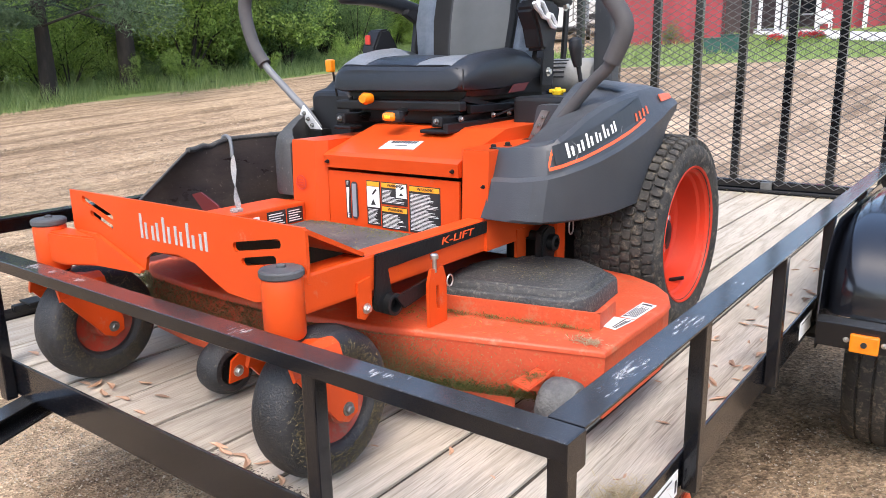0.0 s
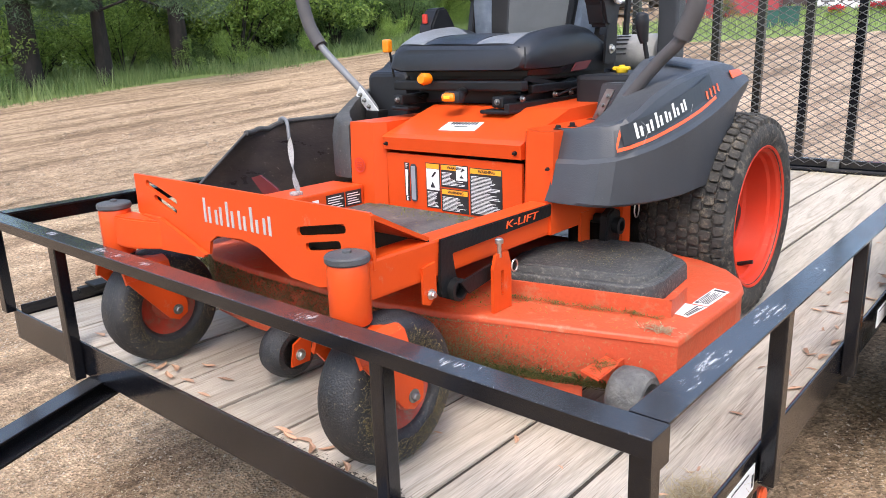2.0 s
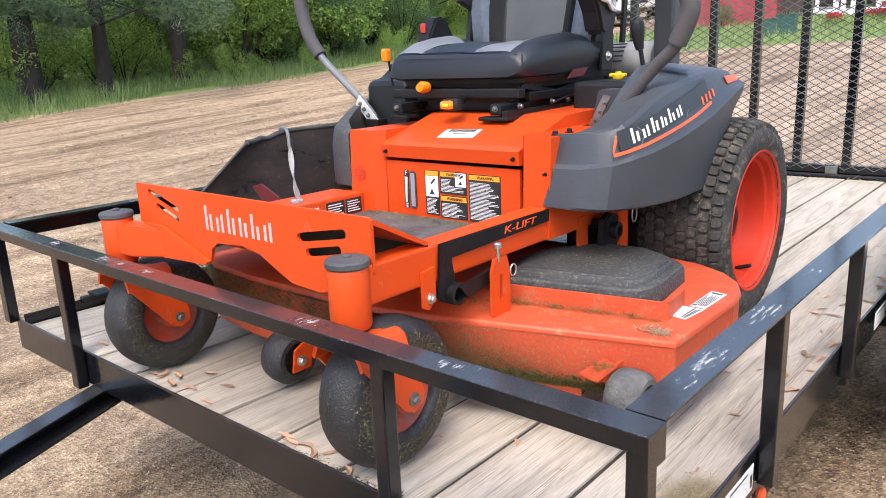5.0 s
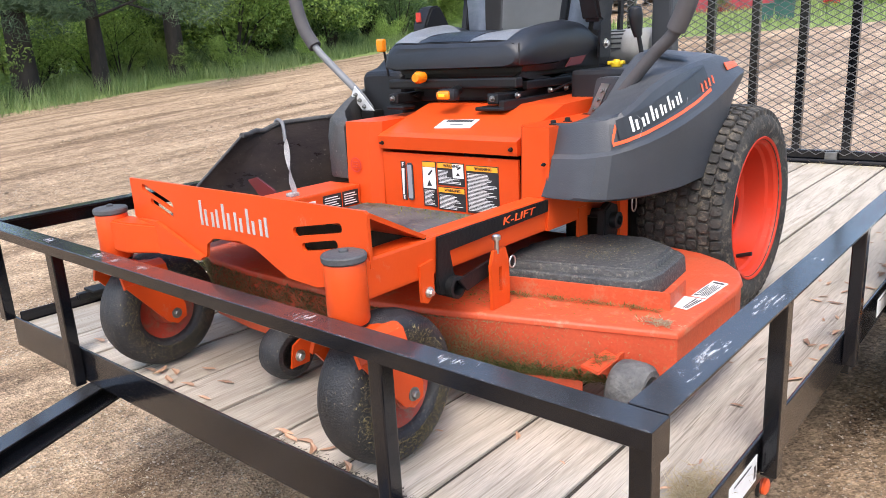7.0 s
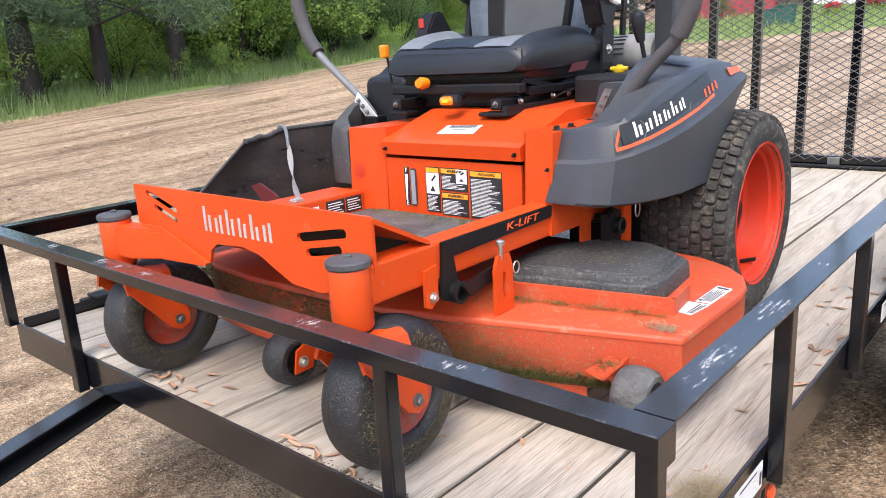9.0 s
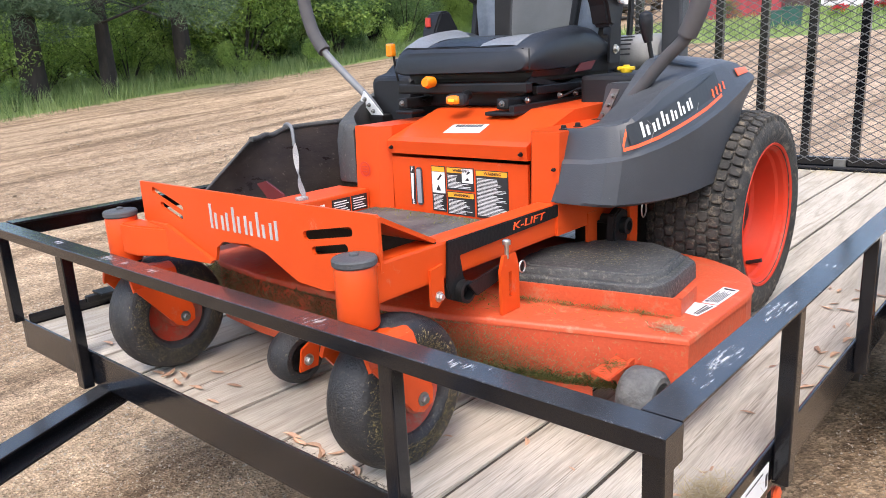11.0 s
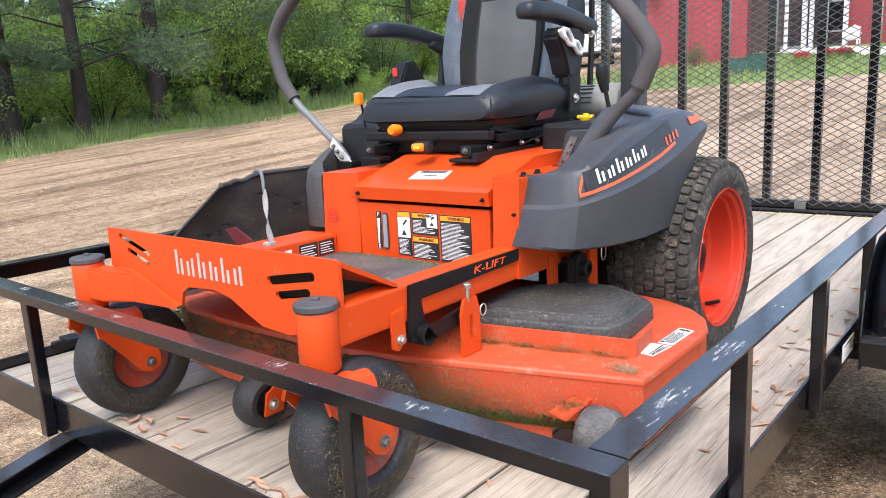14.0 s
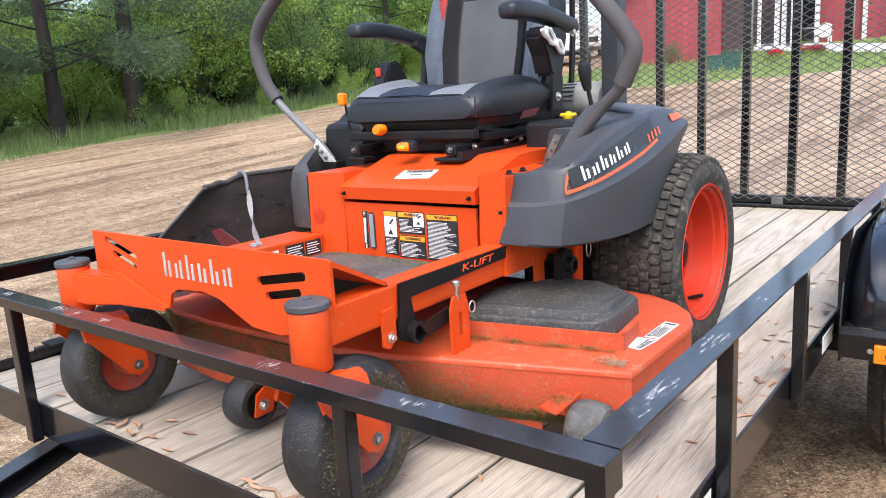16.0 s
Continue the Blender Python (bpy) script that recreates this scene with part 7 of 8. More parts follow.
for _ in range(26000):
    pebble(r.uniform(-4.5, 0.3), r.uniform(-0.9, 0.9), min(0.0085, 0.0017 + r.expovariate(760)))
for _ in range(16000):
    pebble(r.uniform(-0.2, 1.2), r.uniform(0.2, 4.2), min(0.006, 0.0016 + r.expovariate(900)))
for _ in range(16000):
    pebble(r.uniform(-9, -2.2), r.uniform(0.3, 6.0), min(0.011, 0.0026 + r.expovariate(560)))
me = bpy.data.meshes.new("pebbles")
me.from_pydata(vs, [], fs)
me.materials.append(STONE)
tagged(new("pebbles", me), "small tan pebbles strewn over the dirt", "pebbles", kind="stuff")
# chips of straw and bark trodden into the dirt
rg = random.Random(47)
spots = [(rg.uniform(-4.6, 0.2), rg.uniform(-1.0, 0.8)) for _ in range(16000)] + [(rg.uniform(0.0, 1.3), rg.uniform(0.3, 4.4)) for _ in range(8000)] + [(rg.uniform(-7.5, -2.2), rg.uniform(0.3, 5.0)) for _ in range(9000)]
blades("straw_chips", [(x, y, terrain(x, y) - 0.026 + 0.012 * rg.random()) for x, y in spots], 0.012, 0.0013, STRAWM, "pale straw chips trodden into the dirt", upright=0.25, seed=21)
# clods along the ruts of the field
vs, fs = [], []
r = random.Random(43)
for _ in range(5200):
    u = r.choice((-4.6, -5.5, -6.0, -6.9, -7.6, -8.8, -10.2)) + r.gauss(0, 0.13)
    v = r.uniform(0.5, 13)
    x, y = u * 0.95 - v * 0.31, u * 0.31 + v * 0.95
    if noise.noise((u * 0.7, v * 0.5, 2.0)) < -0.05 or x > -2.3:
        continue
    pebble(x, y, min(0.028, 0.006 + r.expovariate(170)))
me = bpy.data.meshes.new("clods")
me.from_pydata(vs, [], fs)
me.materials.append(CLOD)
tagged(new("clods", me), "brown earth clods along the wheel ruts", "clods", kind="stuff")

# ---- wood beyond the field ----
def leaf_cloud(name, blobs, n, size, material, seed, flat=0.0, thin=0.5):
    """n leaf quads spread over ellipsoid shells (cx, cy, cz, rx, ry, rz)."""
    g = np.random.default_rng(seed)
    bl = np.array(blobs)
    vol = (bl[:, 3] * bl[:, 4] * bl[:, 5]) ** 0.67
    pick = g.choice(len(bl), n, p=vol / vol.sum())
    d = g.normal(size=(n, 3))
    d /= np.linalg.norm(d, axis=1)[:, None]
    rad = g.uniform(0.25, 1.0, n) ** 0.45
    c = bl[pick, :3] + d * bl[pick, 3:] * rad[:, None] * g.uniform(0.85, 1.15, (n, 1))
    nrm = g.normal(size=(n, 3)) + d * 0.8 + np.array([0, 0, 0.5])
    nrm /= np.linalg.norm(nrm, axis=1)[:, None]
    u = np.cross(nrm, g.normal(size=(n, 3)))
    u /= np.linalg.norm(u, axis=1)[:, None]
    v = np.cross(nrm, u)
    s = (size * g.uniform(0.5, 1.4, n))[:, None]
    quad = np.stack([c - u * s - v * s * thin * 0.5, c + v * s * thin, c + u * s - v * s * thin * 0.3], 1).reshape(-1, 3)
    me = bpy.data.meshes.new(name)
    me.from_pydata(quad.tolist(), [], np.arange(3 * n).reshape(-1, 3).tolist())
    me.materials.append(material)
    return me


def tree_proto(seed, h, r0, leafy, n, size, low, spread, thin=0.5):
    g = random.Random(seed)
    tree = thing("tree", (0, 0, -50), "tall tree with dark bark and dense green foliage", "tree", "trees of the wood")
    tb = bmesh.new()
    lean = g.uniform(-0.25, 0.25)
    pts = [(lean * t * t + 0.06 * math.sin(t * 7 + seed), 0.08 * math.sin(t * 5 + seed), h * t) for t in [k / 8 for k in range(9)]]
    tube(pts, [r0 * 1.25] + [r0 * (1 - 0.85 * k / 8) for k in range(1, 9)], tb, seg=10, smooth_n=2)
    blobs = []
    for k in range(24):
        t = low + (0.97 - low) * k / 23
        a = k * 2.4 + g.uniform(-0.4, 0.4)
        L = spread * (1.05 - t) * g.uniform(0.6, 1.15) + 0.35
        p0 = Vector((lean * t * t, 0, h * t))
        p1 = p0 + Vector((math.cos(a) * L * 0.55, math.sin(a) * L * 0.55, L * 0.12))
        p2 = p0 + Vector((math.cos(a) * L, math.sin(a) * L, L * g.uniform(-0.05, 0.25)))
        tube([p0, p1, p2], [r0 * 0.14 * (1.1 - t) + 0.008, r0 * 0.08 * (1.1 - t) + 0.006, 0.004], tb, seg=6)
        for q in (p1.lerp(p2, 0.25), p2, p1.lerp(p2, 0.7) + Vector((0, 0, 0.2))):
            s = g.uniform(0.35, 0.75) * (0.6 + 0.5 * (1 - t))
            blobs.append((q.x + g.uniform(-.2, .2), q.y + g.uniform(-.2, .2), q.z, s * 1.2, s * 1.2, s * 0.65))
    tk = part("trunk", tb, BARK, None, smooth=True)
    tk.parent = tree
    cr = new("crown", leaf_cloud("crown", blobs, n, size, leafy, seed, thin=thin))
    cr.parent = tree
    return tree


protos = [tree_proto(1, 13.0, 0.175, NEEDLE, 40000, 0.066, 0.13, 3.4, 0.17), tree_proto(2, 12.0, 0.22, LEAF1, 26000, 0.062, 0.12, 3.6, 0.7), tree_proto(3, 10.0, 0.15, LEAF2, 24000, 0.060, 0.10, 3.0, 0.7), tree_proto(4, 14.0, 0.18, NEEDLE, 40000, 0.066, 0.10, 3.6, 0.17),
          tree_proto(5, 13.0, 0.24, LEAF1, 4500, 0.19, 0.10, 3.8, 0.7)]


def plant(k, x, y, rz=0.0, s=1.0):
    m = pose(x, y, terrain(x, y) - 0.1, 0, 0, rz) @ Matrix.Diagonal((s, s, s, 1))
    if protos[k].location.z < -20:
        protos[k].matrix_basis = m
        return protos[k]
    ob = copy_thing(protos[k], pose(0, 0, 0))
    ob.matrix_basis = m
    return ob


WOODLINE = [(0, -17.35, 7.63, 0, 1.0), (3, -17.70, 9.98, 300, 1.15), (3, -17.75, 6.17, 120, 1.4)]
for k, x, y, turn, s in WOODLINE:
    edge_tree = plant(k, x, y, turn, s)
# a low bough of grey-green needles on the last of them
limb = part("bough", tube([(-17.75, 6.17, 2.55), (-17.3, 6.6, 2.62), (-16.95, 7.15, 2.50)], [0.035, 0.022, 0.008], seg=6), BARK, None)
needles = new("bough_needles", leaf_cloud("bough_needles", [(-17.5, 6.05, 2.75, 0.5, 0.5, 0.26), (-17.3, 6.5, 2.66, 0.45, 0.45, 0.24), (-17.1, 6.85, 2.52, 0.40, 0.42, 0.2), (-17.0, 7.2, 2.42, 0.3, 0.34, 0.15)], 6500, 0.066, NEEDLE, 91, thin=0.17))
for ob in (limb, needles):
    ob.parent = edge_tree
    ob.matrix_parent_inverse = edge_tree.matrix_basis.inverted()
rg = random.Random(77)
for i in range(34):
    t = rg.uniform(-10, 44)
    depth = rg.uniform(1.6, 13)
    if t < 4.5 and (depth < 7.5 or t < -2):
        continue
    x, y = wood_place(t, depth)
    plant(rg.choice((0, 1, 1, 2, 2, 3)), x, y, rg.uniform(0, 360), rg.uniform(0.75, 1.15))


def shrub_proto(seed, leafy, n, size):
    g = random.Random(seed)
    sh = thing("shrub", (0, 0, -50), "leafy green shrub in the undergrowth of the wood", "shrub", "undergrowth")
    sb = bmesh.new()
    blobs = []
    for k in range(9):
        a, L = k * 0.7 + g.uniform(0, 0.5), g.uniform(0.5, 1.2)
        tip = Vector((math.cos(a) * L, math.sin(a) * L, g.uniform(0.7, 2.3)))
        tube([(0, 0, 0), tip * 0.5 + Vector((0, 0, 0.25)), tip], [0.025, 0.016, 0.006], sb, seg=5)
        for f in (0.55, 0.8, 1.0):
            s = g.uniform(0.28, 0.5)
            q = tip * f
            blobs.append((q.x, q.y, q.z + 0.1, s, s, s * 0.75))
    st = part("stem", sb, BARK, None)
    st.parent = sh
    cr = new("foliage", leaf_cloud("foliage", blobs, n, size, leafy, seed + 50))
    cr.parent = sh
    return sh


shrubs = [shrub_proto(1, LEAF2, 9000, 0.036), shrub_proto(2, LEAF1, 9000, 0.038), shrub_proto(3, LEAF2, 9000, 0.040), shrub_proto(4, LEAF1, 9000, 0.034)]


def bush(k, x, y, rz, s):
    m = pose(x, y, terrain(x, y) - 0.08, 0, 0, rz) @ Matrix.Diagonal((s, s, s, 1))
    if shrubs[k].location.z < -20:
        shrubs[k].matrix_basis = m
        return
    copy_thing(shrubs[k], pose(0, 0, 0)).matrix_basis = m


for i in range(92):
    t = rg.uniform(-12, 50)
    depth = 1.9 + abs(rg.gauss(0, 3.4))
    if t < 2 and depth < 2.2:
        continue
    x, y = wood_place(t, depth)
    bush(rg.choice((0, 1, 2, 2, 3)), x, y, rg.uniform(0, 360), (rg.uniform(0.8, 1.6) + 0.05 * depth) * (1.0 if t > 3 else 0.75))
for x, y, s in ((-18.9, 6.2, 1.0), (-19.4, 8.6, 1.2), (-18.9, 9.0, 0.9), (-20.6, 4.4, 1.4), (-18.0, 11.9, 1.5), (-18.6, 13.2, 1.3), (-22, 21, 1.5), (-21.5, 6.4, 1.3), (-22.6, 8.2, 1.5), (-21.8, 10.0, 1.2), (-24.0, 6.0, 1.7), (-24.6, 9.4, 1.8), (-23.2, 12.0, 1.4)):
    bush(0 if s != 1.3 else 2, x, y, 57 * s, s)
# low growth before the trunks
for i in range(26):
    t = rg.uniform(-7, 24)
    d = rg.uniform(0.9, 2.4)
    bush(rg.choice((0, 1, 2, 3)), *wood_place(t, d), rg.uniform(0, 360), rg.uniform(0.28, 0.5))
# far trees close the view all round
for i in range(46):
    a = rg.uniform(0, 6.283)
    d = rg.uniform(50, 75)
    x, y = math.sin(a) * d, math.cos(a) * d + 5
    if tree_side(x, y) > -2 and tree_side(x, y) < 18 and y > 0:
        continue
    plant(4, x, y, rg.uniform(0, 360), rg.uniform(0.9, 1.4) * (0.42 if y > 30 and abs(x + 5) < 45 else 1.0))

# long grass at the field's edge
rg = random.Random(88)
spots = []
for _ in range(110000):
    t, d = rg.uniform(-12, 46), rg.uniform(-0.4, 3.6) + 0.5 * math.sin(rg.random() * 20)
    x, y = wood_place(t, d)
    if noise.noise((x * 0.5, y * 0.5, 3.0)) < -0.05 and d < 0.5 or noise.noise((x * 1.5, y * 1.5, 8.0)) < -0.45:
        continue
    spots.append((x, y, terrain(x, y) - 0.05))
blades("long_grass", spots, 0.19, 0.0045, GRASSM, "long green grass along the wood", seed=11, upright=1.5)
spots = []
for _ in range(26000):
    x, y = rg.uniform(-13, 5), rg.uniform(17, 37)
    if turf_at(x, y) < 0.5 or -0.2 < (x + 8.9) * 0.77 + (y - 33.9) * 0.64 < 3.8:
        continue
    spots.append((x, y, terrain(x, y) - 0.04))
blades("lawn_grass", spots, 0.09, 0.012, LAWNM, "mown green lawn before the barn", seed=12, upright=1.6)


# ---- farm buildings ----
def boarded(name, a, c, z0, h, parent, material=BARNRED, board=0.22, thick=0.12):
    """A wall of upright boards with battens between two places of the plan, on a solid core."""
    a, c = Vector((*a, 0)), Vector((*c, 0))
    d = (c - a).normalized()
    nrm = Vector((d.y, -d.x, 0))
    L = (c - a).length
    m = Matrix(((d.x, nrm.x, 0, a.x), (d.y, nrm.y, 0, a.y), (0, 0, 1, z0), (0, 0, 0, 1)))
    wall = part(name, box(0, L, -thick, 0.0, 0, h, m=m), material, parent)
    n = int(L / board)
    for k in range(n):
        part("board", box(k * board + 0.006, (k + 1) * board - 0.006, 0.0, 0.022, 0, h, m=m), material, wall)
    return wall


A, B = (-12.2, 27.5), (-8.75, 28.85)
zb = 1.95
barn = thing("barn", (-10.5, 31.0, zb), "weathered red barn with upright board siding", "barn")
dirB = (Vector((B[0] - A[0], B[1] - A[1]))).normalized()
perp = Vector((-dirB.y, dirB.x))
C2, D2 = (B[0] + perp.x * 6, B[1] + perp.y * 6), (A[0] + perp.x * 6, A[1] + perp.y * 6)
boarded("wall", A, B, zb - 0.1, 4.2, barn)
# side wall of the red barn, its shade painted as dark boards
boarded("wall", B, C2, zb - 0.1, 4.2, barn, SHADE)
boarded("wall", D2, A, zb - 0.1, 4.2, barn, board=1.0)
boarded("wall", C2, D2, zb - 0.1, 4.2, barn, board=1.0)
rb = bmesh.new()
mid = [((A[0] + D2[0]) / 2, (A[1] + D2[1]) / 2), ((B[0] + C2[0]) / 2, (B[1] + C2[1]) / 2)]
loft([[Vector((*A, zb + 4.1)), Vector((*mid[0], zb + 6.2)), Vector((*D2, zb + 4.1)), Vector((*D2, zb + 4.0)), Vector((*mid[0], zb + 6.1)), Vector((*A, zb + 4.0))],
      [Vector((*B, zb + 4.1)), Vector((*mid[1], zb + 6.2)), Vector((*C2, zb + 4.1)), Vector((*C2, zb + 4.0)), Vector((*mid[1], zb + 6.1)), Vector((*B, zb + 4.0))]], rb)
part("roof", rb, ROOFM, barn)
part("wall_lamp", turned([(0.05, 0), (0.22, -0.10), (0.24, -0.16), (0.05, -0.17)], (-11.85, 27.4, 4.85), "z", 16), WHITEP, barn, "white barn lamp")

# porch building further on
house = thing("farm_building", (-8.0, 41, 2.6), "red farm building with an open porch and white posts", "building")
# back of the porch: the darkness inside is put into the board colour
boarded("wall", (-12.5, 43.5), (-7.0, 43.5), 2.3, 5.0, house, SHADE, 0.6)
boarded("wall", (-7.75, 40.2), (-5.75, 40.2), 2.4, 5.0, house, BARNRED, 0.22)
boarded("wall", (-5.75, 40.2), (-5.0, 44.0), 2.4, 5.0, house, BARNRED, 0.5)
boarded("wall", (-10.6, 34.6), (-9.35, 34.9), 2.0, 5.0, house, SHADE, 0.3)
for x, y, w in ((-9.5, 36.3, 0.07), (-9.05, 37.6, 0.10), (-8.75, 37.6, 0.09), (-8.35, 37.6, 0.09), (-8.15, 36.8, 0.08), (-7.8, 39.9, 0.10), (-5.78, 39.95, 0.09)):
    z = terrain(x, y)
    part("porch_post", box(x - w, x + w, y - w, y + w, z - 0.2, 7.2, 0.01), WHITEP, house)
part("porch_roof", box(-10.4, -7.2, 36.5, 43.0, 7.1, 7.25, 0.02), ROOFM, house)
part("porch_floor", box(-10.2, -7.9, 38.0, 43.3, 2.2, 2.75, 0.02), FENCEW, house)
w = part("window", box(-9.6, -8.4, 43.40, 43.48, 3.6, 5.2, 0.01), WHITEP, house)
part("pane", box(-9.5, -8.5, 43.385, 43.398, 3.7, 5.1), GLASSD, w)

# white garden chair
cx, cy = -7.05, 37.6
cz = terrain(cx, cy) - 0.03
chair = thing("garden_chair", (cx, cy, cz), "white slatted garden chair on the lawn", "chair")
for dx in (-0.26, 0.26):
    part("leg", box(cx + dx - 0.03, cx + dx + 0.03, cy - 0.32, cy - 0.24, cz, cz + 0.42, 0.005), WHITEP, chair)
    part("leg", box(cx + dx - 0.03, cx + dx + 0.03, cy + 0.24, cy + 0.32, cz, cz + 0.42, 0.005), WHITEP, chair)
    part("armrest", box(cx + dx * 1.15 - 0.05, cx + dx * 1.15 + 0.05, cy - 0.36, cy + 0.28, cz + 0.56, cz + 0.59, 0.005), WHITEP, chair)
    part("arm_support", box(cx + dx * 1.1 - 0.02, cx + dx * 1.1 + 0.02, cy - 0.32, cy - 0.26, cz + 0.40, cz + 0.57, 0.004), WHITEP, chair)
for k in range(5):
    part("seat_slat", box(cx - 0.27, cx + 0.27, cy - 0.30 + k * 0.11, cy - 0.21 + k * 0.11, cz + 0.38 - k * 0.02, cz + 0.40 - k * 0.02, 0.004), WHITEP, chair)
for k in range(5):
    h = 0.98 - 0.05 * abs(k - 2)
    part("back_slat", loft([[Vector((cx - 0.26 + k * 0.105 + dx, cy + 0.22 + 0.02 * dy + z * 0.3, cz + 0.34 + z)) for dx, dy in ((0, 0), (0.095, 0), (0.095, 1), (0, 1))] for z in (0, h - 0.34)]), WHITEP, chair)

# green bins by the barn, red flowers, drive, fence
for gx0, gy0, gh, turn in ((-7.12, 22.45, 0.44, 20), (-6.62, 22.60, 0.52, 5)):
    gz = terrain(gx0, gy0) - 0.03
    gm = pose(gx0, gy0, gz, 0, 0, turn)
    tub = thing("garden_bin", (gx0, gy0, gz), "green plastic garden bin on the lawn by the barn", "bin", "garden bins")
    b = loft([[Vector((u * k, v * k, h)) for u, v in ((-0.24, -0.22), (0.24, -0.22), (0.24, 0.22), (-0.24, 0.22))] for k, h in ((0.86, 0.0), (1.0, gh), (0.94, gh), (0.82, 0.03))])
    part("body", merge(b, m=gm), GREENP, tub)
    part("rim", box(-0.26, 0.26, -0.24, 0.24, gh, gh + 0.035, 0.01, m=gm), GREENP, tub)
bush(1, -10.2, 27.2, 20, 0.36)
for k, (fx, fy) in enumerate(((-6.36, 26.5), (-5.75, 27.75), (-5.35, 27.95))):
    z = terrain(fx, fy)
    fl = thing("flower_clump", (fx, fy, z - 0.04), "low clump of red flowers in the lawn", "flowers", "flower clumps")
    lv = new("foliage", leaf_cloud("foliage", [(fx, fy, z + 0.10, 0.34, 0.30, 0.16)], 420, 0.05, LEAF2, 60 + k))
    bl = new("blooms", leaf_cloud("blooms", [(fx, fy, z + 0.24, 0.26, 0.24, 0.13)], 420, 0.045, FLOWER, 70 + k))
    for ob in (lv, bl):
        tagged(ob, kind="stuff")
        ob.parent = fl
        ob.matrix_parent_inverse = Matrix.Translation(-Vector(fl.location))
wv, wf = [], []
for i in range(40):
    for j in range(5):
        x, y = -13.0 + 0.64 * i * 0.75 + 0.77 * 0.9 * j, 38.83 - 0.77 * i * 0.75 + 0.64 * 0.9 * j
        wv.append((x, y, terrain(x, y) + 0.02))
for i in range(39):
    for j in range(4):
        wf.append((i * 5 + j, (i + 1) * 5 + j, (i + 1) * 5 + j + 1, i * 5 + j + 1))
me = bpy.data.meshes.new("driveway")
me.from_pydata(wv, [], wf)
me.materials.append(GRAVELG)
tagged(new("driveway", me), "pale gravel drive across the lawn", "driveway", kind="structure")
fence = thing("fence", (-1.5, 42, 2.7), "grey wooden rail fence behind the lawn", "fence")
for k in range(8):
    x, y = -5.0 + k * 1.5, 42.0 + 0.1 * k
    z = terrain(x, y)
    part("fence_post", box(x - 0.06, x + 0.06, y - 0.06, y + 0.06, z - 0.1, z + 1.35, 0.01), FENCEW, fence)
    if k < 7:
        for h in (0.35, 0.75, 1.15):
            x2, y2 = x + 1.5, y + 0.1
            z2 = terrain(x2, y2)
            part("fence_rail", loft([[Vector((x, y - 0.08, z + h)), Vector((x, y - 0.05, z + h)), Vector((x, y - 0.05, z + h + 0.12)), Vector((x, y - 0.08, z + h + 0.12))],
                                     [Vector((x2, y2 - 0.08, z2 + h)), Vector((x2, y2 - 0.05, z2 + h)), Vector((x2, y2 - 0.05, z2 + h + 0.12)), Vector((x2, y2 - 0.08, z2 + h + 0.12))]]), FENCEW, fence)

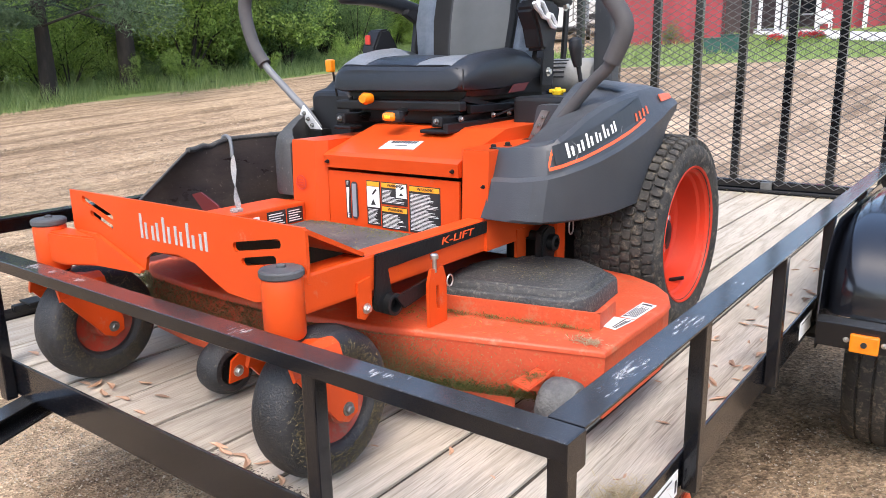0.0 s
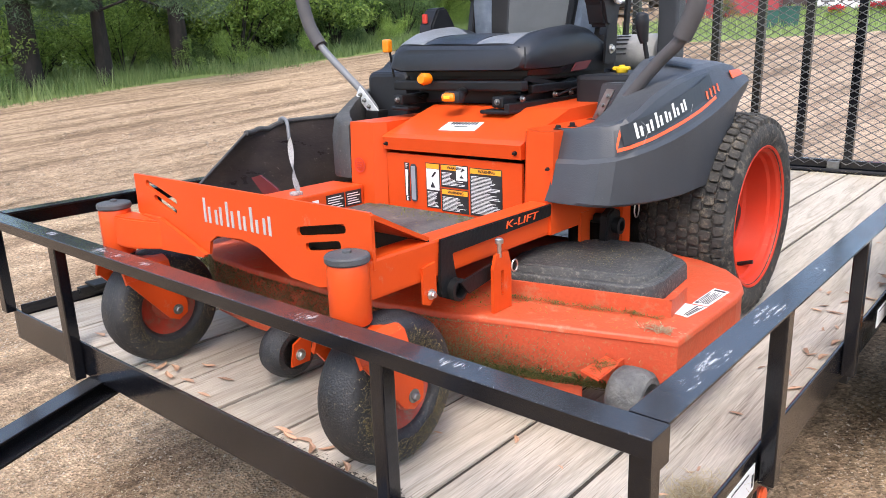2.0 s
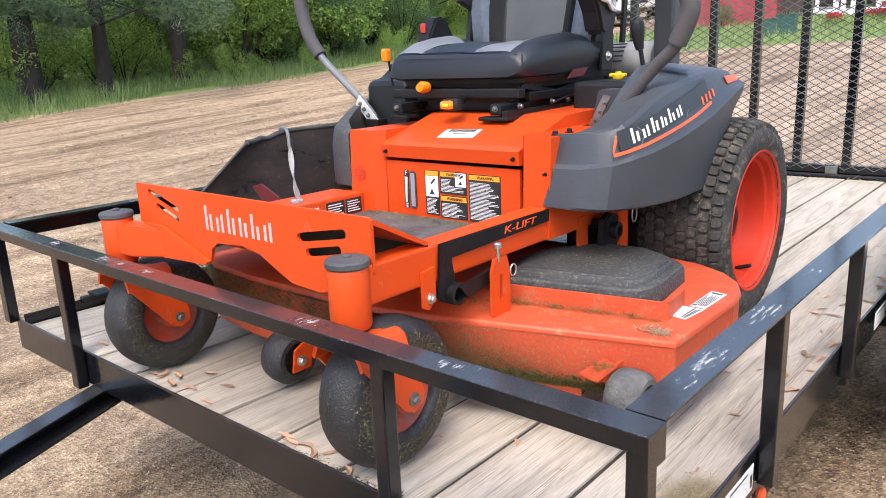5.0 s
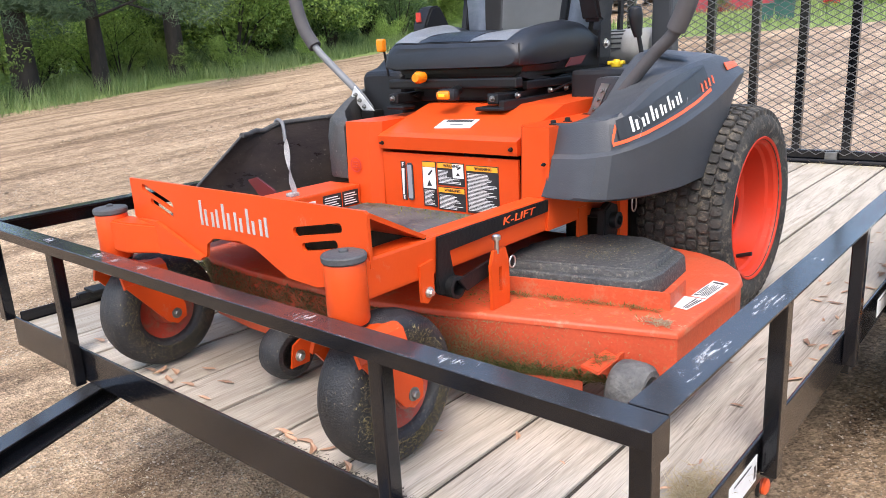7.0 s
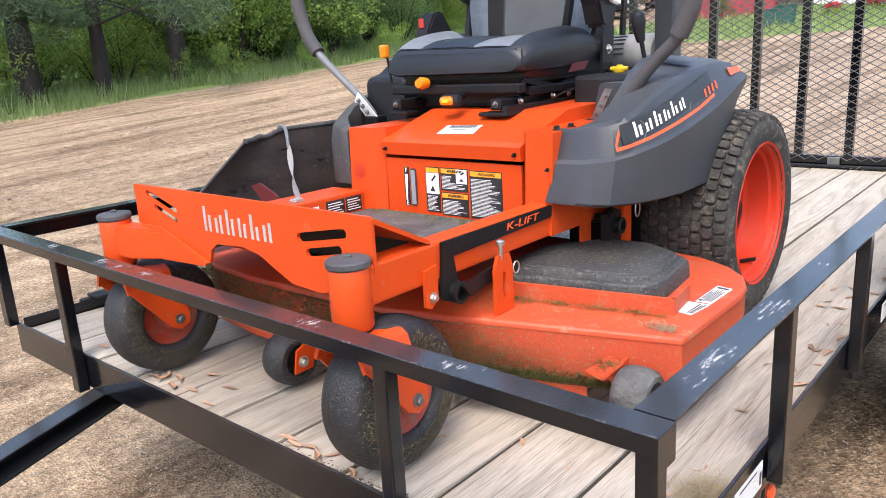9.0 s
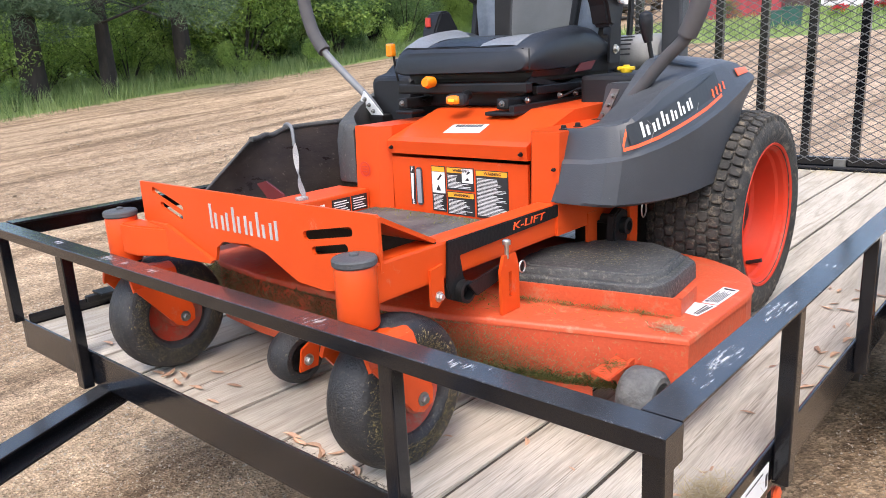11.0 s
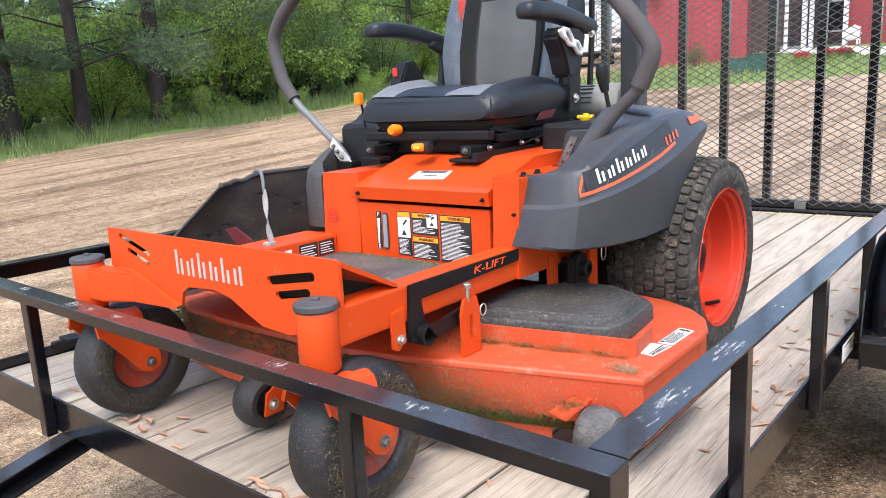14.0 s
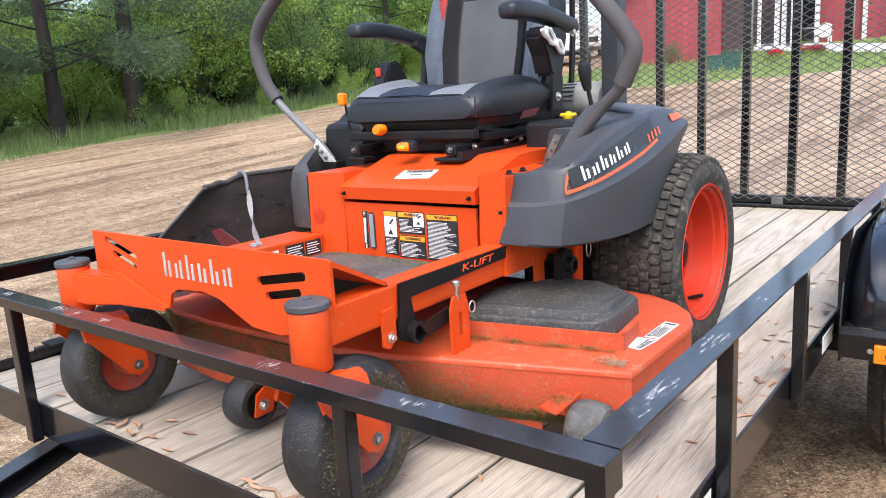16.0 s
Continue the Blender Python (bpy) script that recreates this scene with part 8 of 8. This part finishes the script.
# parked pickup and cargo trailer beyond the mower
def pickup(px, py, rz):
    z = terrain(px, py)
    car = thing("pickup_truck", (px, py, z - 0.03), "white pickup truck parked on the lawn", "truck")
    M = pose(px, py, z, 0, 0, rz)

    def P(name, b, mat, par=car, label=""):
        return part(name, merge(b, m=M), mat, par, label)
    P("body", box(-0.9, 0.9, -2.6, 2.6, 0.45, 1.05, 0.12), WHITEP)
    cab = P("cab", loft([[Vector((x * k, y0, zz)) for x, y0, zz in ((-0.85, -1.0, 1.0), (0.85, -1.0, 1.0), (0.85, 1.1, 1.0), (-0.85, 1.1, 1.0))] for k in (1.0,)] + [[Vector((x, y0, 1.75)) for x, y0 in ((-0.68, -0.55), (0.68, -0.55), (0.68, 0.75), (-0.68, 0.75))]]), WHITEP)
    P("windscreen", loft([[Vector((-0.72, -0.97, 1.08)), Vector((0.72, -0.97, 1.08)), Vector((0.72, -0.94, 1.08)), Vector((-0.72, -0.94, 1.08))], [Vector((-0.6, -0.62, 1.68)), Vector((0.6, -0.62, 1.68)), Vector((0.6, -0.58, 1.68)), Vector((-0.6, -0.58, 1.68))]]), GLASSD, cab)
    for sx in (-1, 1):
        P("side_window", loft([[Vector((sx * 0.86, -0.7, 1.1)), Vector((sx * 0.86, 0.8, 1.1)), Vector((sx * 0.83, 0.8, 1.1)), Vector((sx * 0.83, -0.7, 1.1))], [Vector((sx * 0.74, -0.42, 1.66)), Vector((sx * 0.74, 0.6, 1.66)), Vector((sx * 0.71, 0.6, 1.66)), Vector((sx * 0.71, -0.42, 1.66))]]), GLASSD, cab)
        for wy in (-1.7, 1.7):
            w = P("wheel", turned([(0.2, -0.12), (0.36, -0.12), (0.38, -0.08), (0.38, 0.08), (0.36, 0.12), (0.2, 0.12)], (sx * 0.85, wy, 0.38), "x", 24), RUBBER)
            P("rim", turned([(0.05, 0.10 * sx), (0.2, 0.125 * sx), (0.21, -0.05 * sx)], (sx * 0.85, wy, 0.38), "x", 18), STEEL, w)
        P("headlight", box(sx * 0.66 - 0.17, sx * 0.66 + 0.17, -2.63, -2.55, 0.75, 0.95, 0.02), PAPER)
    P("grille", box(-0.42, 0.42, -2.63, -2.57, 0.68, 0.96, 0.02), INK)


pickup(-19.4, 38.8, 30)


def cargo_trailer(px, py, rz):
    z = terrain(px, py)
    tr = thing("cargo_trailer", (px, py, z - 0.03), "pale grey enclosed cargo trailer parked on grass", "trailer")
    M = pose(px, py, z, 0, 0, rz)
    body = part("body", box(-0.95, 0.95, -1.8, 1.8, 0.45, 2.75, 0.06, m=M), GREYV, tr)
    part("door", box(-0.80, 0.80, -1.83, -1.80, 0.55, 2.55, 0.01, m=M), WHITEP, body)
    for k in (-0.4, 0.4):
        part("door_latch", box(k - 0.03, k + 0.03, -1.86, -1.83, 0.8, 2.3, 0.01, m=M), DARKST, body)
    part("bumper", box(-0.95, 0.95, -1.95, -1.80, 0.38, 0.50, 0.02, m=M), SATIN, body)
    for sx in (-1, 1):
        w = part("wheel", merge(turned([(0.18, -0.1), (0.32, -0.1), (0.34, -0.06), (0.34, 0.06), (0.32, 0.1), (0.18, 0.1)], (sx * 1.0, 0.2, 0.34), "x", 24), m=M), RUBBER, tr)
        part("rim", merge(turned([(0.04, 0.09 * sx), (0.18, 0.105 * sx), (0.19, -0.05 * sx)], (sx * 1.0, 0.2, 0.34), "x", 18), m=M), STEEL, w)


cargo_trailer(-17.2, 32.3, 24)
